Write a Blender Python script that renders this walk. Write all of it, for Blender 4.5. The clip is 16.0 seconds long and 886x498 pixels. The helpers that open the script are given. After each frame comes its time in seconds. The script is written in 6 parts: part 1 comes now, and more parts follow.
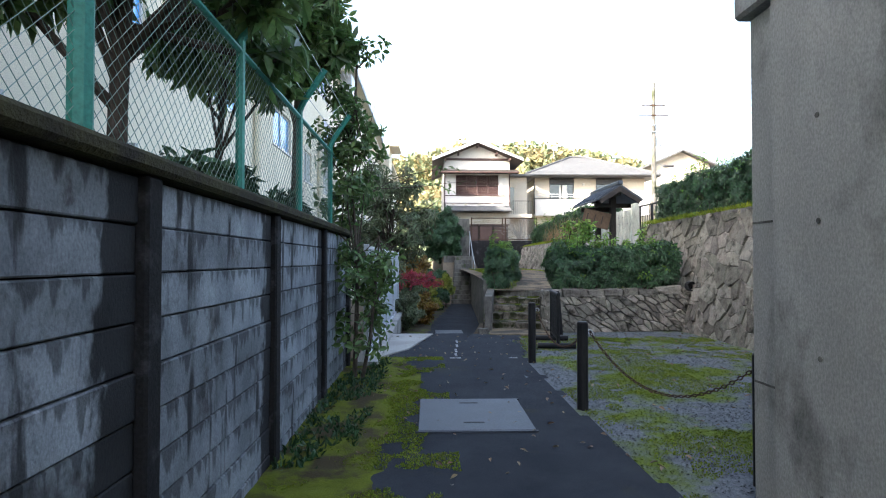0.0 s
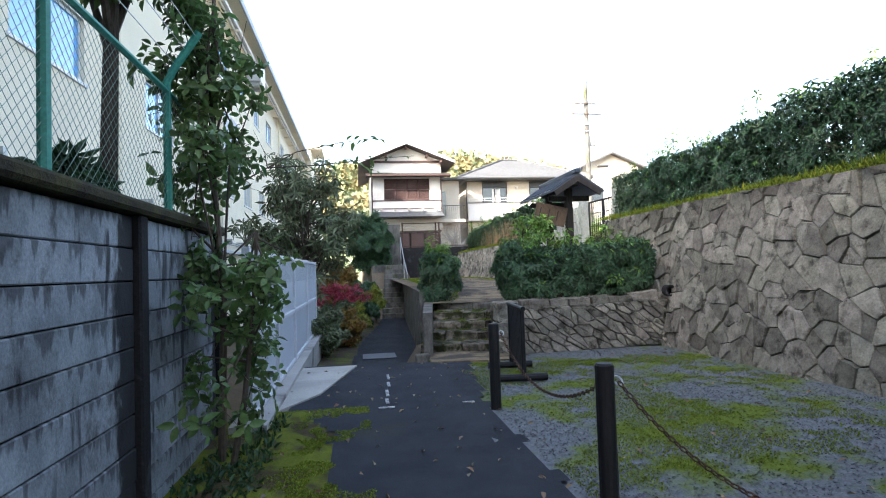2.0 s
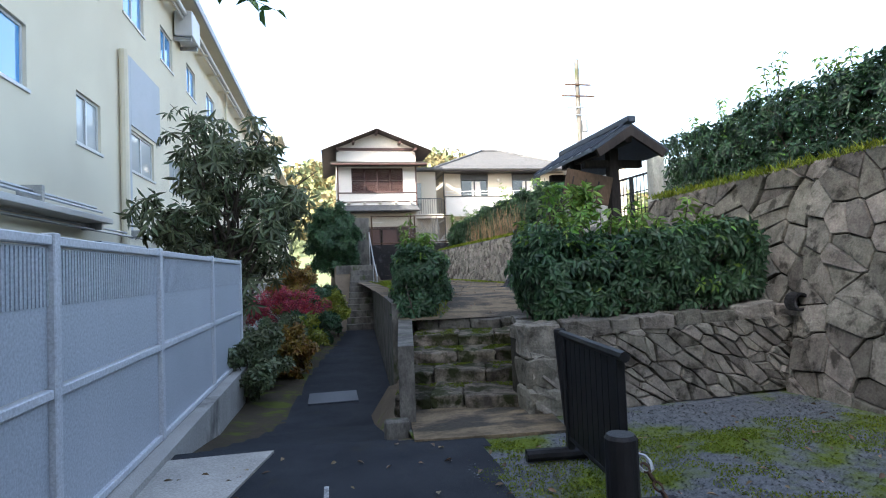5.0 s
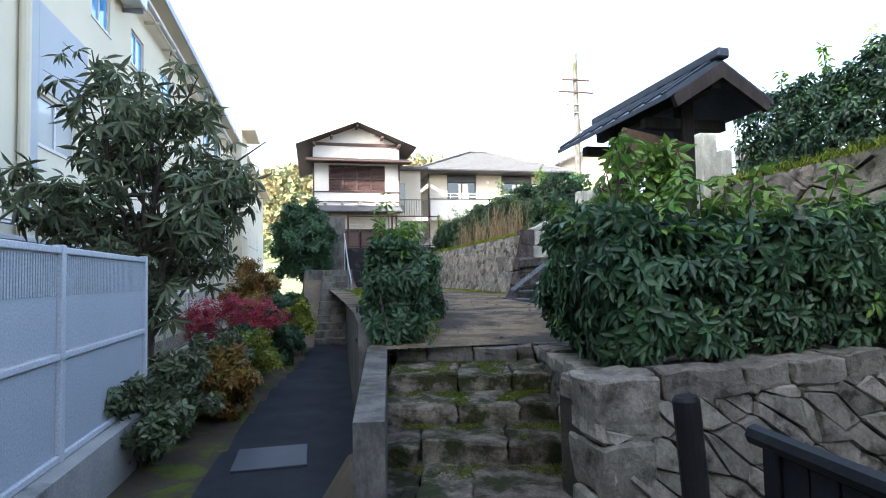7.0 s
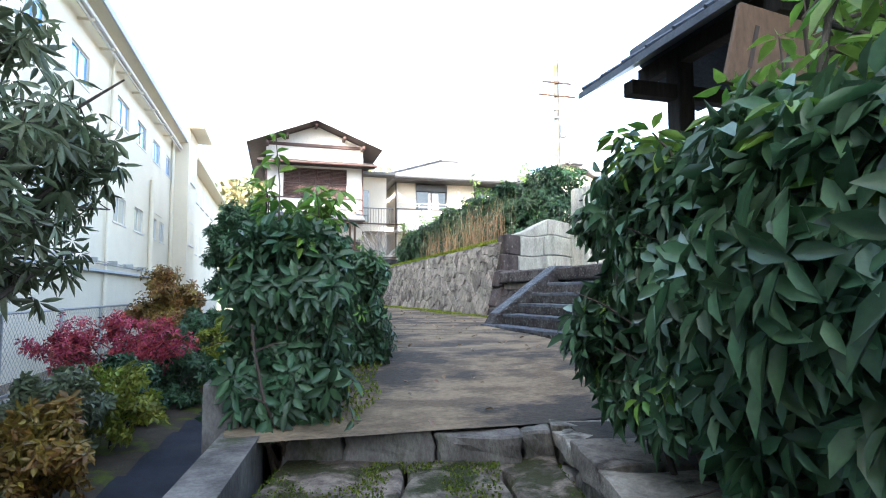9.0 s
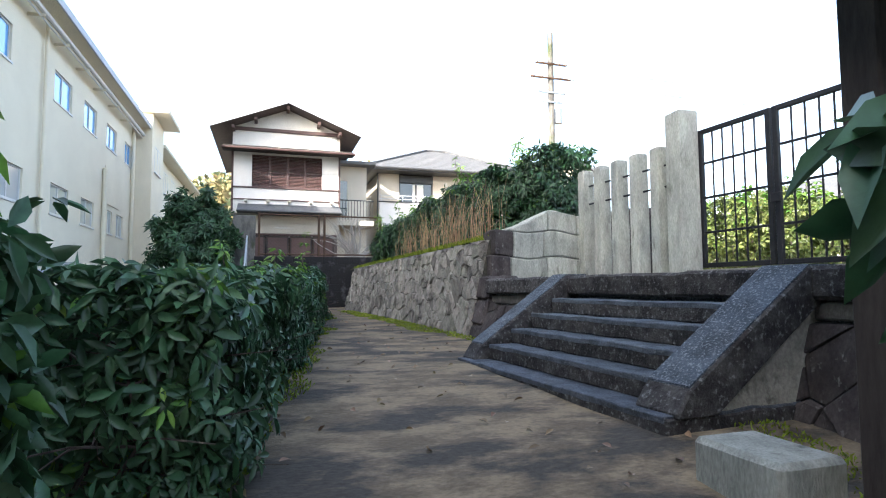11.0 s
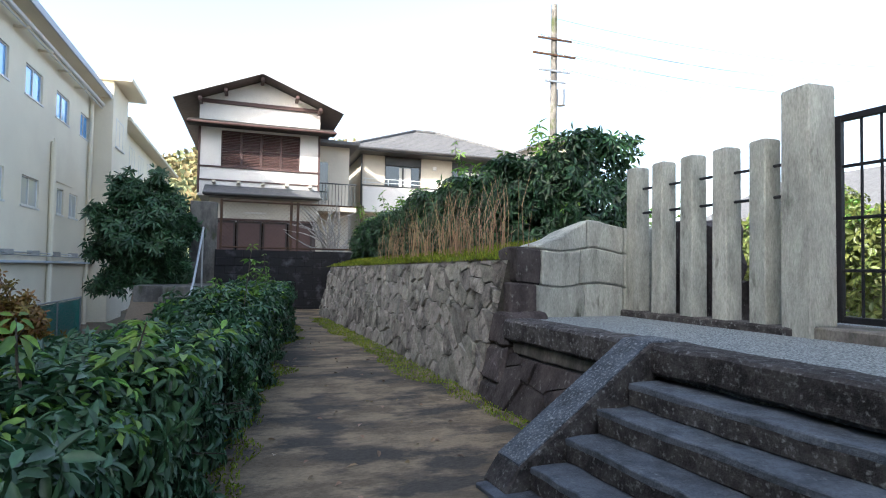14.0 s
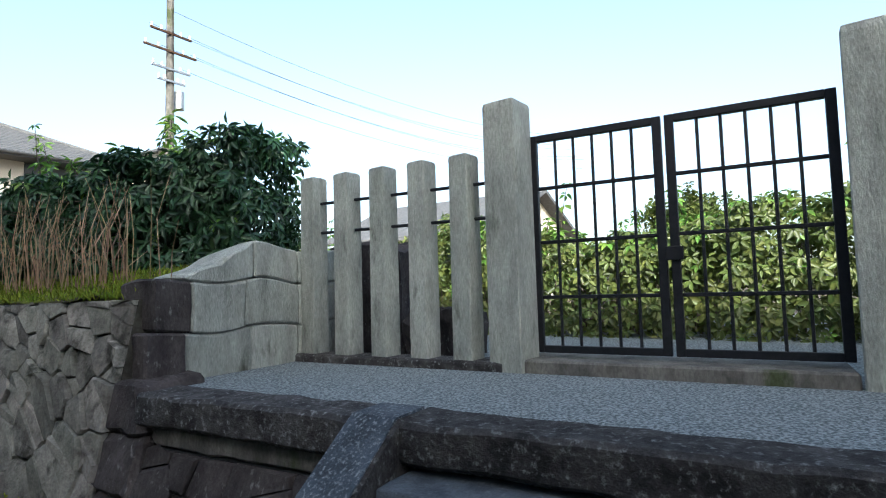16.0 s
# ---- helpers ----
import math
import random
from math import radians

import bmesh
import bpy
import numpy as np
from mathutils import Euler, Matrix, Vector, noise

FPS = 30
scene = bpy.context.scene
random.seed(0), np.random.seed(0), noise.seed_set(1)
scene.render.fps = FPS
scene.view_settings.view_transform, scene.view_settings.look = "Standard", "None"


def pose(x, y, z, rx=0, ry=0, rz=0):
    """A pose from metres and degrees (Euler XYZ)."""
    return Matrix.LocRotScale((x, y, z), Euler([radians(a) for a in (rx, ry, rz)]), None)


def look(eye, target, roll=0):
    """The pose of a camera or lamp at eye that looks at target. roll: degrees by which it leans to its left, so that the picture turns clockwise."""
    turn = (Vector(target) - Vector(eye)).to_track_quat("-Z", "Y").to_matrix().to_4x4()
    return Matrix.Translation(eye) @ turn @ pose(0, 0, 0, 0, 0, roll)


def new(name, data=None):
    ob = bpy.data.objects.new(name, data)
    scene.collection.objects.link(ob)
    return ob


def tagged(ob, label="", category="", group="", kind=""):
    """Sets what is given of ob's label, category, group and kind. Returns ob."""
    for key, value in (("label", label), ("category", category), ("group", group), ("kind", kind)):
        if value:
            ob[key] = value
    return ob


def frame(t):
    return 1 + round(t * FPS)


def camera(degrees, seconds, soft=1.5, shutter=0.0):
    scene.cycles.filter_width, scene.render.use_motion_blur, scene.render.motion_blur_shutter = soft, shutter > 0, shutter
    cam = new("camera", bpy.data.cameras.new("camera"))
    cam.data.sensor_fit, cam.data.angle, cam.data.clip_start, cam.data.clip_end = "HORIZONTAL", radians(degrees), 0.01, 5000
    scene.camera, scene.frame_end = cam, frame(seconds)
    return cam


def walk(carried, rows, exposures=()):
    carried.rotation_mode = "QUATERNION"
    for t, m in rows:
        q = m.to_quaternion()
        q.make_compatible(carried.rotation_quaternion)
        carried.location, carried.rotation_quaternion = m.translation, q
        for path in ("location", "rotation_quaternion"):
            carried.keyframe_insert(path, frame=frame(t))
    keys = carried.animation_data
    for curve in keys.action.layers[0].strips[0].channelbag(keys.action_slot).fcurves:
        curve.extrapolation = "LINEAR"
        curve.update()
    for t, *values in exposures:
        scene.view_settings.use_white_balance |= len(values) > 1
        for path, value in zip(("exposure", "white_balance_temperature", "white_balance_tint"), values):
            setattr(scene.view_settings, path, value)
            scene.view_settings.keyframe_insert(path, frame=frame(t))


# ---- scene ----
cam = camera(76.4, 16.0, soft=1.1)
PATH = [
    (0, (0.028, -0.196, 1.412), (0.081, 1.803, 1.453), 0.0),
    (0.5, (0.0, 0.429, 1.407), (0.058, 2.427, 1.452), -0.1),
    (1, (0.062, 1.02, 1.385), (0.187, 3.015, 1.435), -0.8),
    (1.5, (0.111, 1.64, 1.391), (0.317, 3.628, 1.453), -1.8),
    (2, (0.183, 2.2, 1.373), (0.481, 4.176, 1.445), -1.9),
    (2.5, (0.275, 2.804, 1.403), (0.604, 4.775, 1.475), -2.3),
    (3, (0.383, 3.4, 1.388), (0.752, 5.364, 1.465), -2.4),
    (3.5, (0.438, 4.014, 1.388), (0.831, 5.973, 1.464), -2.5),
    (4, (0.493, 4.618, 1.367), (0.885, 6.577, 1.444), -2.3),
    (4.5, (0.59, 5.279, 1.378), (0.986, 7.238, 1.451), -2.5),
    (5, (0.587, 5.94, 1.372), (0.981, 7.9, 1.443), -2.2),
    (7.5, (1.166, 9.065, 1.338), (1.656, 11.0, 1.459), -1.0),
    (8, (1.364, 9.771, 1.341), (1.89, 11.695, 1.489), -0.7),
    (8.5, (1.544, 10.364, 1.331), (2.085, 12.283, 1.49), -0.2),
    (9, (1.727, 10.891, 1.339), (2.286, 12.805, 1.496), -0.3),
    (11.5, (2.648, 13.145, 1.624), (3.246, 15.05, 1.747), -0.3),
    (12, (2.679, 13.385, 1.689), (3.282, 15.289, 1.791), -0.3),
    (12.5, (2.741, 13.602, 1.816), (3.351, 15.505, 1.896), 0.0),
    (13, (2.876, 13.896, 1.945), (3.505, 15.794, 2.013), 0.2),
    (13.5, (2.92, 14.273, 2.038), (3.559, 16.167, 2.105), 0.6),
    (14, (2.979, 14.704, 2.069), (3.626, 16.595, 2.14), 0.9),
    (14.5, (3.09, 15.145, 2.096), (3.793, 17.016, 2.186), 0.6),
    (15, (3.166, 15.54, 2.1), (4.046, 17.332, 2.215), 0.6),
    (15.5, (3.302, 15.764, 2.124), (4.571, 17.304, 2.26), -0.6),
    (16, (3.359, 15.938, 2.179), (5.027, 17.034, 2.316), -1.6),
]
walk(cam, [(t, look(eye, target, roll)) for t, eye, target, roll in PATH], [(t, e, k, 8 if t < 15 else 3) for t, e, k in ((0.0, 2.6, 6350), (3.0, 2.55, 6300), (5.0, 2.3, 6250), (7.5, 2.65, 6100), (9.0, 3.1, 6100), (11.5, 2.2, 6100), (13.0, 2.0, 6050), (14.5, 1.9, 6050), (16.0, 1.45, 5850))])

# ---- light ----
world = bpy.data.worlds.new("sky")
scene.world = world
world.use_nodes = True
wn = world.node_tree
sky = wn.nodes.new("ShaderNodeTexSky")
sky.sky_type = "NISHITA"
sky.sun_disc = False
sky.sun_elevation = radians(28)
SUN_AZ = 236.0                      # compass bearing of the sun, from +y clockwise
sky.sun_rotation = radians(SUN_AZ)
sky.air_density, sky.dust_density, sky.ozone_density = 1.0, 4.0, 1.0
wn.nodes["Background"].inputs["Strength"].default_value = 0.15
haze = wn.nodes.new("ShaderNodeHueSaturation")      # thin white haze over the whole sky
haze.inputs["Saturation"].default_value, haze.inputs["Value"].default_value = 0.82, 1.1
wn.links.new(sky.outputs["Color"], haze.inputs["Color"])
wn.links.new(haze.outputs["Color"], wn.nodes["Background"].inputs["Color"])
sun = new("sun", bpy.data.lights.new("sun", "SUN"))
sun.data.energy, sun.data.angle, sun.data.color = 3.5, radians(0.6), (1.0, 0.93, 0.82)
_d = Vector((math.sin(radians(SUN_AZ)) * math.cos(radians(28)), math.cos(radians(SUN_AZ)) * math.cos(radians(28)), math.sin(radians(28))))
sun.matrix_world = look(_d * 60, (0, 0, 0))


# ---- materials ----
def material(name, base, other=None, scale=6.0, rough=0.8, bump=0.25, fine=60.0, mix=(0.35, 0.7), metal=0.0, third=None, third_scale=1.5, third_mix=(0.55, 0.7), spread=0.0, stretch=(1, 1, 1), ior=1.45, detail=8.0, island=False, translucent=0.0):
    """A worn surface: base colour, large patches of a second and a third colour, fine grain and relief."""
    m = bpy.data.materials.new(name)
    m.use_nodes = True
    nt, bs = m.node_tree, m.node_tree.nodes["Principled BSDF"]
    L = nt.links.new
    geo = nt.nodes.new("ShaderNodeNewGeometry")
    mp = nt.nodes.new("ShaderNodeMapping")
    mp.inputs["Scale"].default_value = stretch
    L(geo.outputs["Position"], mp.inputs["Vector"])

    def noise_at(s, d=detail):
        n = nt.nodes.new("ShaderNodeTexNoise")
        n.inputs["Scale"].default_value, n.inputs["Detail"].default_value, n.inputs["Roughness"].default_value = s, d, 0.62
        L(mp.outputs["Vector"], n.inputs["Vector"])
        return n

    def ramp(src, lo, hi):
        r = nt.nodes.new("ShaderNodeMapRange")
        r.inputs["From Min"].default_value, r.inputs["From Max"].default_value = lo, hi
        L(src, r.inputs["Value"])
        return r.outputs["Result"]

    def blend(f, a, b, mode="MIX"):
        x = nt.nodes.new("ShaderNodeMix")
        x.data_type, x.blend_type = "RGBA", mode
        for v, s in ((f, x.inputs[0]), (a, x.inputs[6]), (b, x.inputs[7])):
            if isinstance(v, (int, float)):
                s.default_value = v
            elif isinstance(v, tuple):
                s.default_value = (*v, 1)
            else:
                L(v, s)
        return x.outputs[2]

    big, small = noise_at(scale), noise_at(fine, 4.0)
    col = base
    if other:
        col = blend(ramp(big.outputs["Fac"], *mix), base, other)
    if third:
        col = blend(ramp(noise_at(third_scale).outputs["Fac"], *third_mix), col, third)
    if spread:
        info = nt.nodes.new("ShaderNodeObjectInfo")
        rnd = geo.outputs["Random Per Island"] if island else info.outputs["Random"]
        hsv = nt.nodes.new("ShaderNodeHueSaturation")
        if isinstance(col, tuple):
            hsv.inputs["Color"].default_value = (*col, 1)
        else:
            L(col, hsv.inputs["Color"])
        v = nt.nodes.new("ShaderNodeMapRange")
        v.inputs["To Min"].default_value, v.inputs["To Max"].default_value = 1 - spread, 1 + spread
        L(rnd, v.inputs["Value"])
        L(v.outputs["Result"], hsv.inputs["Value"])
        h = nt.nodes.new("ShaderNodeMapRange")
        h.inputs["To Min"].default_value, h.inputs["To Max"].default_value = 0.5 - spread * 0.06, 0.5 + spread * 0.04
        mu = nt.nodes.new("ShaderNodeMath")
        mu.operation = "FRACT"
        ml = nt.nodes.new("ShaderNodeMath")
        ml.operation = "MULTIPLY"
        ml.inputs[1].default_value = 7.31
        L(rnd, ml.inputs[0])
        L(ml.outputs[0], mu.inputs[0])
        L(mu.outputs[0], h.inputs["Value"])
        L(h.outputs["Result"], hsv.inputs["Hue"])
        col = hsv.outputs["Color"]
    grain = nt.nodes.new("ShaderNodeMapRange")
    grain.inputs["From Min"].default_value, grain.inputs["From Max"].default_value = 0.3, 0.7
    grain.inputs["To Min"].default_value, grain.inputs["To Max"].default_value = 0.72, 1.15
    L(small.outputs["Fac"], grain.inputs["Value"])
    cmb = nt.nodes.new("ShaderNodeCombineColor")
    for k in range(3):
        L(grain.outputs["Result"], cmb.inputs[k])
    col = blend(1.0, col, cmb.outputs["Color"], "MULTIPLY")
    L(col, bs.inputs["Base Color"])
    bs.inputs["Roughness"].default_value, bs.inputs["Metallic"].default_value, bs.inputs["IOR"].default_value = rough, metal, ior
    if rough >= 0.7:
        bs.inputs["Specular IOR Level"].default_value = 0.15      # porous, hardly any gloss
    if bump:
        bp = nt.nodes.new("ShaderNodeBump")
        bp.inputs["Strength"].default_value, bp.inputs["Distance"].default_value = bump, 0.01
        add = nt.nodes.new("ShaderNodeMath")
        L(big.outputs["Fac"], add.inputs[0])
        L(small.outputs["Fac"], add.inputs[1])
        L(add.outputs[0], bp.inputs["Height"])
        L(bp.outputs["Normal"], bs.inputs["Normal"])
    if translucent:
        tr = nt.nodes.new("ShaderNodeBsdfTranslucent")
        L(col, tr.inputs["Color"])
        ms = nt.nodes.new("ShaderNodeMixShader")
        ms.inputs[0].default_value = translucent
        L(bs.outputs[0], ms.inputs[1])
        L(tr.outputs[0], ms.inputs[2])
        L(ms.outputs[0], nt.nodes["Material Output"].inputs["Surface"])
    return m


def leaf_material(name, base, other, spread=0.45, rough=0.42, translucent=0.22):
    return material(name, base, other, scale=1.2, rough=rough, bump=0.1, fine=35, spread=spread, island=True, translucent=translucent)


M_ASPHALT = material("asphalt", (0.024, 0.027, 0.034), (0.04, 0.044, 0.052), scale=2.0, rough=0.85, bump=0.6, fine=140, third=(0.042, 0.04, 0.022), third_scale=1.1, third_mix=(0.58, 0.76), ior=1.35)
M_MOSS = material("moss", (0.095, 0.112, 0.011), (0.14, 0.16, 0.018), scale=7, rough=0.95, bump=1.0, fine=90, third=(0.055, 0.042, 0.022), third_scale=2.2, third_mix=(0.46, 0.56))
M_GRAVEL = material("gravel_ground", (0.11, 0.12, 0.134), (0.19, 0.2, 0.215), scale=16, rough=0.9, bump=1.0, fine=75, third=(0.115, 0.15, 0.02), third_scale=1.1, third_mix=(0.48, 0.58))
M_EARTH = material("earth", (0.16, 0.125, 0.09), (0.10, 0.08, 0.06), scale=1.6, rough=0.95, bump=0.7, fine=60, third=(0.10, 0.12, 0.03), third_scale=1.8, third_mix=(0.6, 0.66))
M_LANE = material("trodden_earth_concrete", (0.225, 0.172, 0.112), (0.125, 0.098, 0.066), scale=3.6, rough=0.92, bump=1.0, fine=45, mix=(0.42, 0.58), third=(0.062, 0.055, 0.046), third_scale=1.9, third_mix=(0.48, 0.58), stretch=(0.7, 1.3, 1))
M_PANEL = material("weathered_concrete_panel", (0.285, 0.308, 0.335), (0.165, 0.178, 0.196), scale=3.0, rough=0.85, bump=0.4, fine=90, mix=(0.38, 0.64), third=(0.10, 0.10, 0.105), third_scale=5.0, third_mix=(0.56, 0.68), spread=0.2, stretch=(1, 1.0, 0.75))


def stain_panels(m):
    """Black water stains on the panels: a wet band before each post and drips from the upper edge."""
    nt = m.node_tree
    L = nt.links.new
    bs = nt.nodes["Principled BSDF"]
    src = bs.inputs["Base Color"].links[0].from_socket
    co = nt.nodes.new("ShaderNodeTexCoord")
    sep = nt.nodes.new("ShaderNodeSeparateXYZ")
    L(co.outputs["Object"], sep.inputs[0])
    geo = nt.nodes.new("ShaderNodeNewGeometry")

    def field(stretch, scale, detail=6.0):
        mp = nt.nodes.new("ShaderNodeMapping")
        mp.inputs["Scale"].default_value = stretch
        L(geo.outputs["Position"], mp.inputs["Vector"])
        n = nt.nodes.new("ShaderNodeTexNoise")
        n.inputs["Scale"].default_value, n.inputs["Detail"].default_value = scale, detail
        L(mp.outputs["Vector"], n.inputs["Vector"])
        return n.outputs["Fac"]

    def calc(op, a, b):
        n = nt.nodes.new("ShaderNodeMath")
        n.operation = op
        n.use_clamp = op == "MAXIMUM"
        for v, k in ((a, 0), (b, 1)):
            if isinstance(v, (int, float)):
                n.inputs[k].default_value = v
            else:
                L(v, n.inputs[k])
        return n.outputs[0]

    def step(v, lo, hi):
        r = nt.nodes.new("ShaderNodeMapRange")
        r.interpolation_type = "SMOOTHSTEP"
        r.inputs["From Min"].default_value, r.inputs["From Max"].default_value = lo, hi
        L(v, r.inputs["Value"])
        return r.outputs["Result"]
    ragged = calc("MULTIPLY", calc("SUBTRACT", field((1, 2, 1), 5.0), 0.5), 0.5)
    band = step(calc("ADD", sep.outputs["Y"], ragged), 1.5, 1.58)
    drip = step(field((1, 2.6, 0.4), 2.8, 8.0), 0.555, 0.645)
    edge = step(calc("ADD", sep.outputs["Z"], calc("MULTIPLY", calc("SUBTRACT", field((1, 4, 0.6), 4.0), 0.5), 0.5)), 0.13, 0.18)
    wet = calc("MAXIMUM", calc("MULTIPLY", band, 0.93), calc("MAXIMUM", calc("MULTIPLY", drip, 0.85), calc("MULTIPLY", edge, 0.6)))
    x = nt.nodes.new("ShaderNodeMix")
    x.data_type = "RGBA"
    L(wet, x.inputs[0])
    L(src, x.inputs[6])
    x.inputs[7].default_value = (0.017, 0.016, 0.017, 1)
    L(x.outputs[2], bs.inputs["Base Color"])
    return m


M_DARKPOST = material("soot_stained_concrete", (0.022, 0.021, 0.022), (0.09, 0.092, 0.10), scale=4, rough=0.9, bump=0.5, fine=70, mix=(0.55, 0.75))
M_CAP = material("mossy_cap", (0.035, 0.03, 0.025), (0.07, 0.065, 0.03), scale=5, rough=0.95, bump=0.9, fine=60)
M_CONC = material("concrete", (0.41, 0.395, 0.37), (0.31, 0.30, 0.285), scale=1.6, rough=0.85, bump=0.2, fine=90, third=(0.11, 0.105, 0.10), third_scale=1.1, third_mix=(0.55, 0.68), stretch=(1, 1, 0.6))
M_APRON = material("pale_concrete", (0.42, 0.40, 0.37), (0.3, 0.29, 0.27), scale=2, rough=0.9, bump=0.35, fine=60)
M_STONE = material("rubble_stone", (0.25, 0.232, 0.197), (0.14, 0.13, 0.11), scale=7, rough=0.9, bump=1.0, fine=45, mix=(0.36, 0.66), third=(0.06, 0.055, 0.045), third_scale=6, third_mix=(0.53, 0.66), spread=0.38)
M_STEPSTONE = material("mossy_step_stone", (0.17, 0.145, 0.115), (0.065, 0.056, 0.045), scale=8, rough=0.9, bump=0.9, fine=60, mix=(0.4, 0.6), third=(0.03, 0.033, 0.014), third_scale=5, third_mix=(0.46, 0.56), spread=0.3)
M_MORTAR = material("stone_joint", (0.04, 0.036, 0.03), (0.07, 0.064, 0.05), scale=8, rough=0.95, bump=0.8, fine=50)
M_GRANITE = material("granite", (0.36, 0.365, 0.325), (0.25, 0.255, 0.23), scale=6, rough=0.85, bump=1.0, fine=70, mix=(0.4, 0.62), third=(0.075, 0.076, 0.06), third_scale=5.5, third_mix=(0.58, 0.74), spread=0.14, stretch=(1.3, 1.3, 0.4))
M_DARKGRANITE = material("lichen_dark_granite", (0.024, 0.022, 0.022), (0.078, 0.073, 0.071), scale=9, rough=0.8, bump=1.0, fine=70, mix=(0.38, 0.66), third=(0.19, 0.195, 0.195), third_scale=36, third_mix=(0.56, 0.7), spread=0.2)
# M_TREAD and M_LICHEN: sky sheen on top faces painted in, besides wear and lichen
M_TREAD = material("sky_sheen_worn_granite", (0.10, 0.115, 0.138), (0.052, 0.059, 0.07), scale=8, rough=0.75, bump=1.0, fine=90, mix=(0.4, 0.62), third=(0.15, 0.165, 0.18), third_scale=34, third_mix=(0.58, 0.72), spread=0.15)
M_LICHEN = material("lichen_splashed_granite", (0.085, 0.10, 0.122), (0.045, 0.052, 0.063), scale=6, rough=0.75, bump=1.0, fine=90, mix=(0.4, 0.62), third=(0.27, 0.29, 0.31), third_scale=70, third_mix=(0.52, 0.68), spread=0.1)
M_UMBER = material("dark_brown_lichen_stone", (0.075, 0.064, 0.062), (0.035, 0.03, 0.029), scale=5, rough=0.85, bump=1.0, fine=60, mix=(0.4, 0.62), third=(0.17, 0.165, 0.155), third_scale=24, third_mix=(0.6, 0.7), spread=0.15, stretch=(1, 1, 0.6))
M_BED = material("mossy_bed", (0.075, 0.06, 0.042), (0.05, 0.042, 0.03), scale=5, rough=0.95, bump=0.9, fine=60, third=(0.085, 0.10, 0.02), third_scale=2.5, third_mix=(0.52, 0.6))
M_TERRACE = material("gravel_terrace", (0.11, 0.125, 0.13), (0.34, 0.37, 0.375), scale=70, rough=0.9, bump=1.0, fine=130, mix=(0.42, 0.6), detail=3.0)
M_STUCCO = material("cream_stucco", (0.78, 0.72, 0.58), (0.71, 0.65, 0.52), scale=0.7, rough=0.9, bump=0.12, fine=80)
M_WHITE = material("white_plaster", (0.74, 0.71, 0.67), (0.66, 0.63, 0.59), scale=1.2, rough=0.9, bump=0.1, fine=60)
M_CREAM = material("pale_render", (0.60, 0.54, 0.45), (0.54, 0.49, 0.41), scale=1.5, rough=0.9, bump=0.1, fine=60)
M_BROWN = material("brown_shutter_wood", (0.085, 0.045, 0.04), (0.06, 0.032, 0.03), scale=8, rough=0.6, bump=0.2, fine=40, stretch=(0.2, 1, 3))
M_DARKWOOD = material("dark_weathered_wood", (0.035, 0.03, 0.028), (0.06, 0.05, 0.045), scale=9, rough=0.75, bump=0.4, fine=50, stretch=(1, 1, 0.2))
M_BLACK = material("black_painted_steel", (0.008, 0.0085, 0.011), (0.015, 0.015, 0.018), scale=12, rough=0.5, bump=0.1, fine=60, ior=1.3)
M_BOARD = material("bare_notice_board", (0.13, 0.088, 0.06), (0.095, 0.066, 0.046), scale=7, rough=0.75, bump=0.2, fine=50, stretch=(1, 1, 0.3))
M_TILE = material("grey_roof_tile", (0.10, 0.10, 0.104), (0.145, 0.145, 0.15), scale=6, rough=0.8, bump=0.3, fine=40, spread=0.12, island=True)
M_COPPER = material("dark_metal_roof", (0.035, 0.045, 0.06), (0.055, 0.065, 0.085), scale=5, rough=0.4, bump=0.2, fine=40, metal=0.3)
M_METAL = material("galvanised_steel", (0.45, 0.46, 0.47), (0.36, 0.37, 0.38), scale=6, rough=0.45, bump=0.05, fine=40, metal=0.8)
M_GREEN = material("green_painted_steel", (0.03, 0.22, 0.17), (0.05, 0.27, 0.21), scale=9, rough=0.5, bump=0.1, fine=60)
M_SHEET = material("grey_fence_panel", (0.44, 0.468, 0.515), (0.40, 0.428, 0.472), scale=1.5, rough=0.55, bump=0.05, fine=60)
M_RAIL = material("light_grey_rail", (0.55, 0.57, 0.61), (0.50, 0.52, 0.56), scale=3, rough=0.5, bump=0.05, fine=60)
M_BARK = material("bark", (0.07, 0.055, 0.045), (0.11, 0.09, 0.075), scale=14, rough=0.9, bump=0.8, fine=50, stretch=(1, 1, 0.3))
M_ALU = material("white_aluminium", (0.62, 0.63, 0.64), (0.56, 0.57, 0.58), scale=4, rough=0.4, bump=0.03, fine=50, metal=0.2)
M_DARKALU = material("dark_aluminium", (0.04, 0.04, 0.042), (0.06, 0.06, 0.06), scale=4, rough=0.4, bump=0.03, fine=50)
M_RUST = material("rusty_chain", (0.09, 0.05, 0.03), (0.04, 0.03, 0.025), scale=30, rough=0.8, bump=0.4, fine=90)
M_PLATE = material("steel_cover", (0.05, 0.057, 0.075), (0.036, 0.041, 0.054), scale=4, rough=0.5, bump=0.2, fine=70, metal=0.3)
M_WHITELINE = material("worn_white_paint", (0.45, 0.46, 0.46), (0.2, 0.2, 0.21), scale=22, rough=0.8, bump=0.2, fine=90, mix=(0.45, 0.55))
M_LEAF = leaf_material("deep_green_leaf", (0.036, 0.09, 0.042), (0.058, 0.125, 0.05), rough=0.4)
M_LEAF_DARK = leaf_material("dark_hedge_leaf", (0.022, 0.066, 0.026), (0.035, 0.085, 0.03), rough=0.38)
M_LEAF_GARDEN = leaf_material("sunlit_garden_leaf", (0.095, 0.135, 0.035), (0.14, 0.165, 0.04), translucent=0.35)
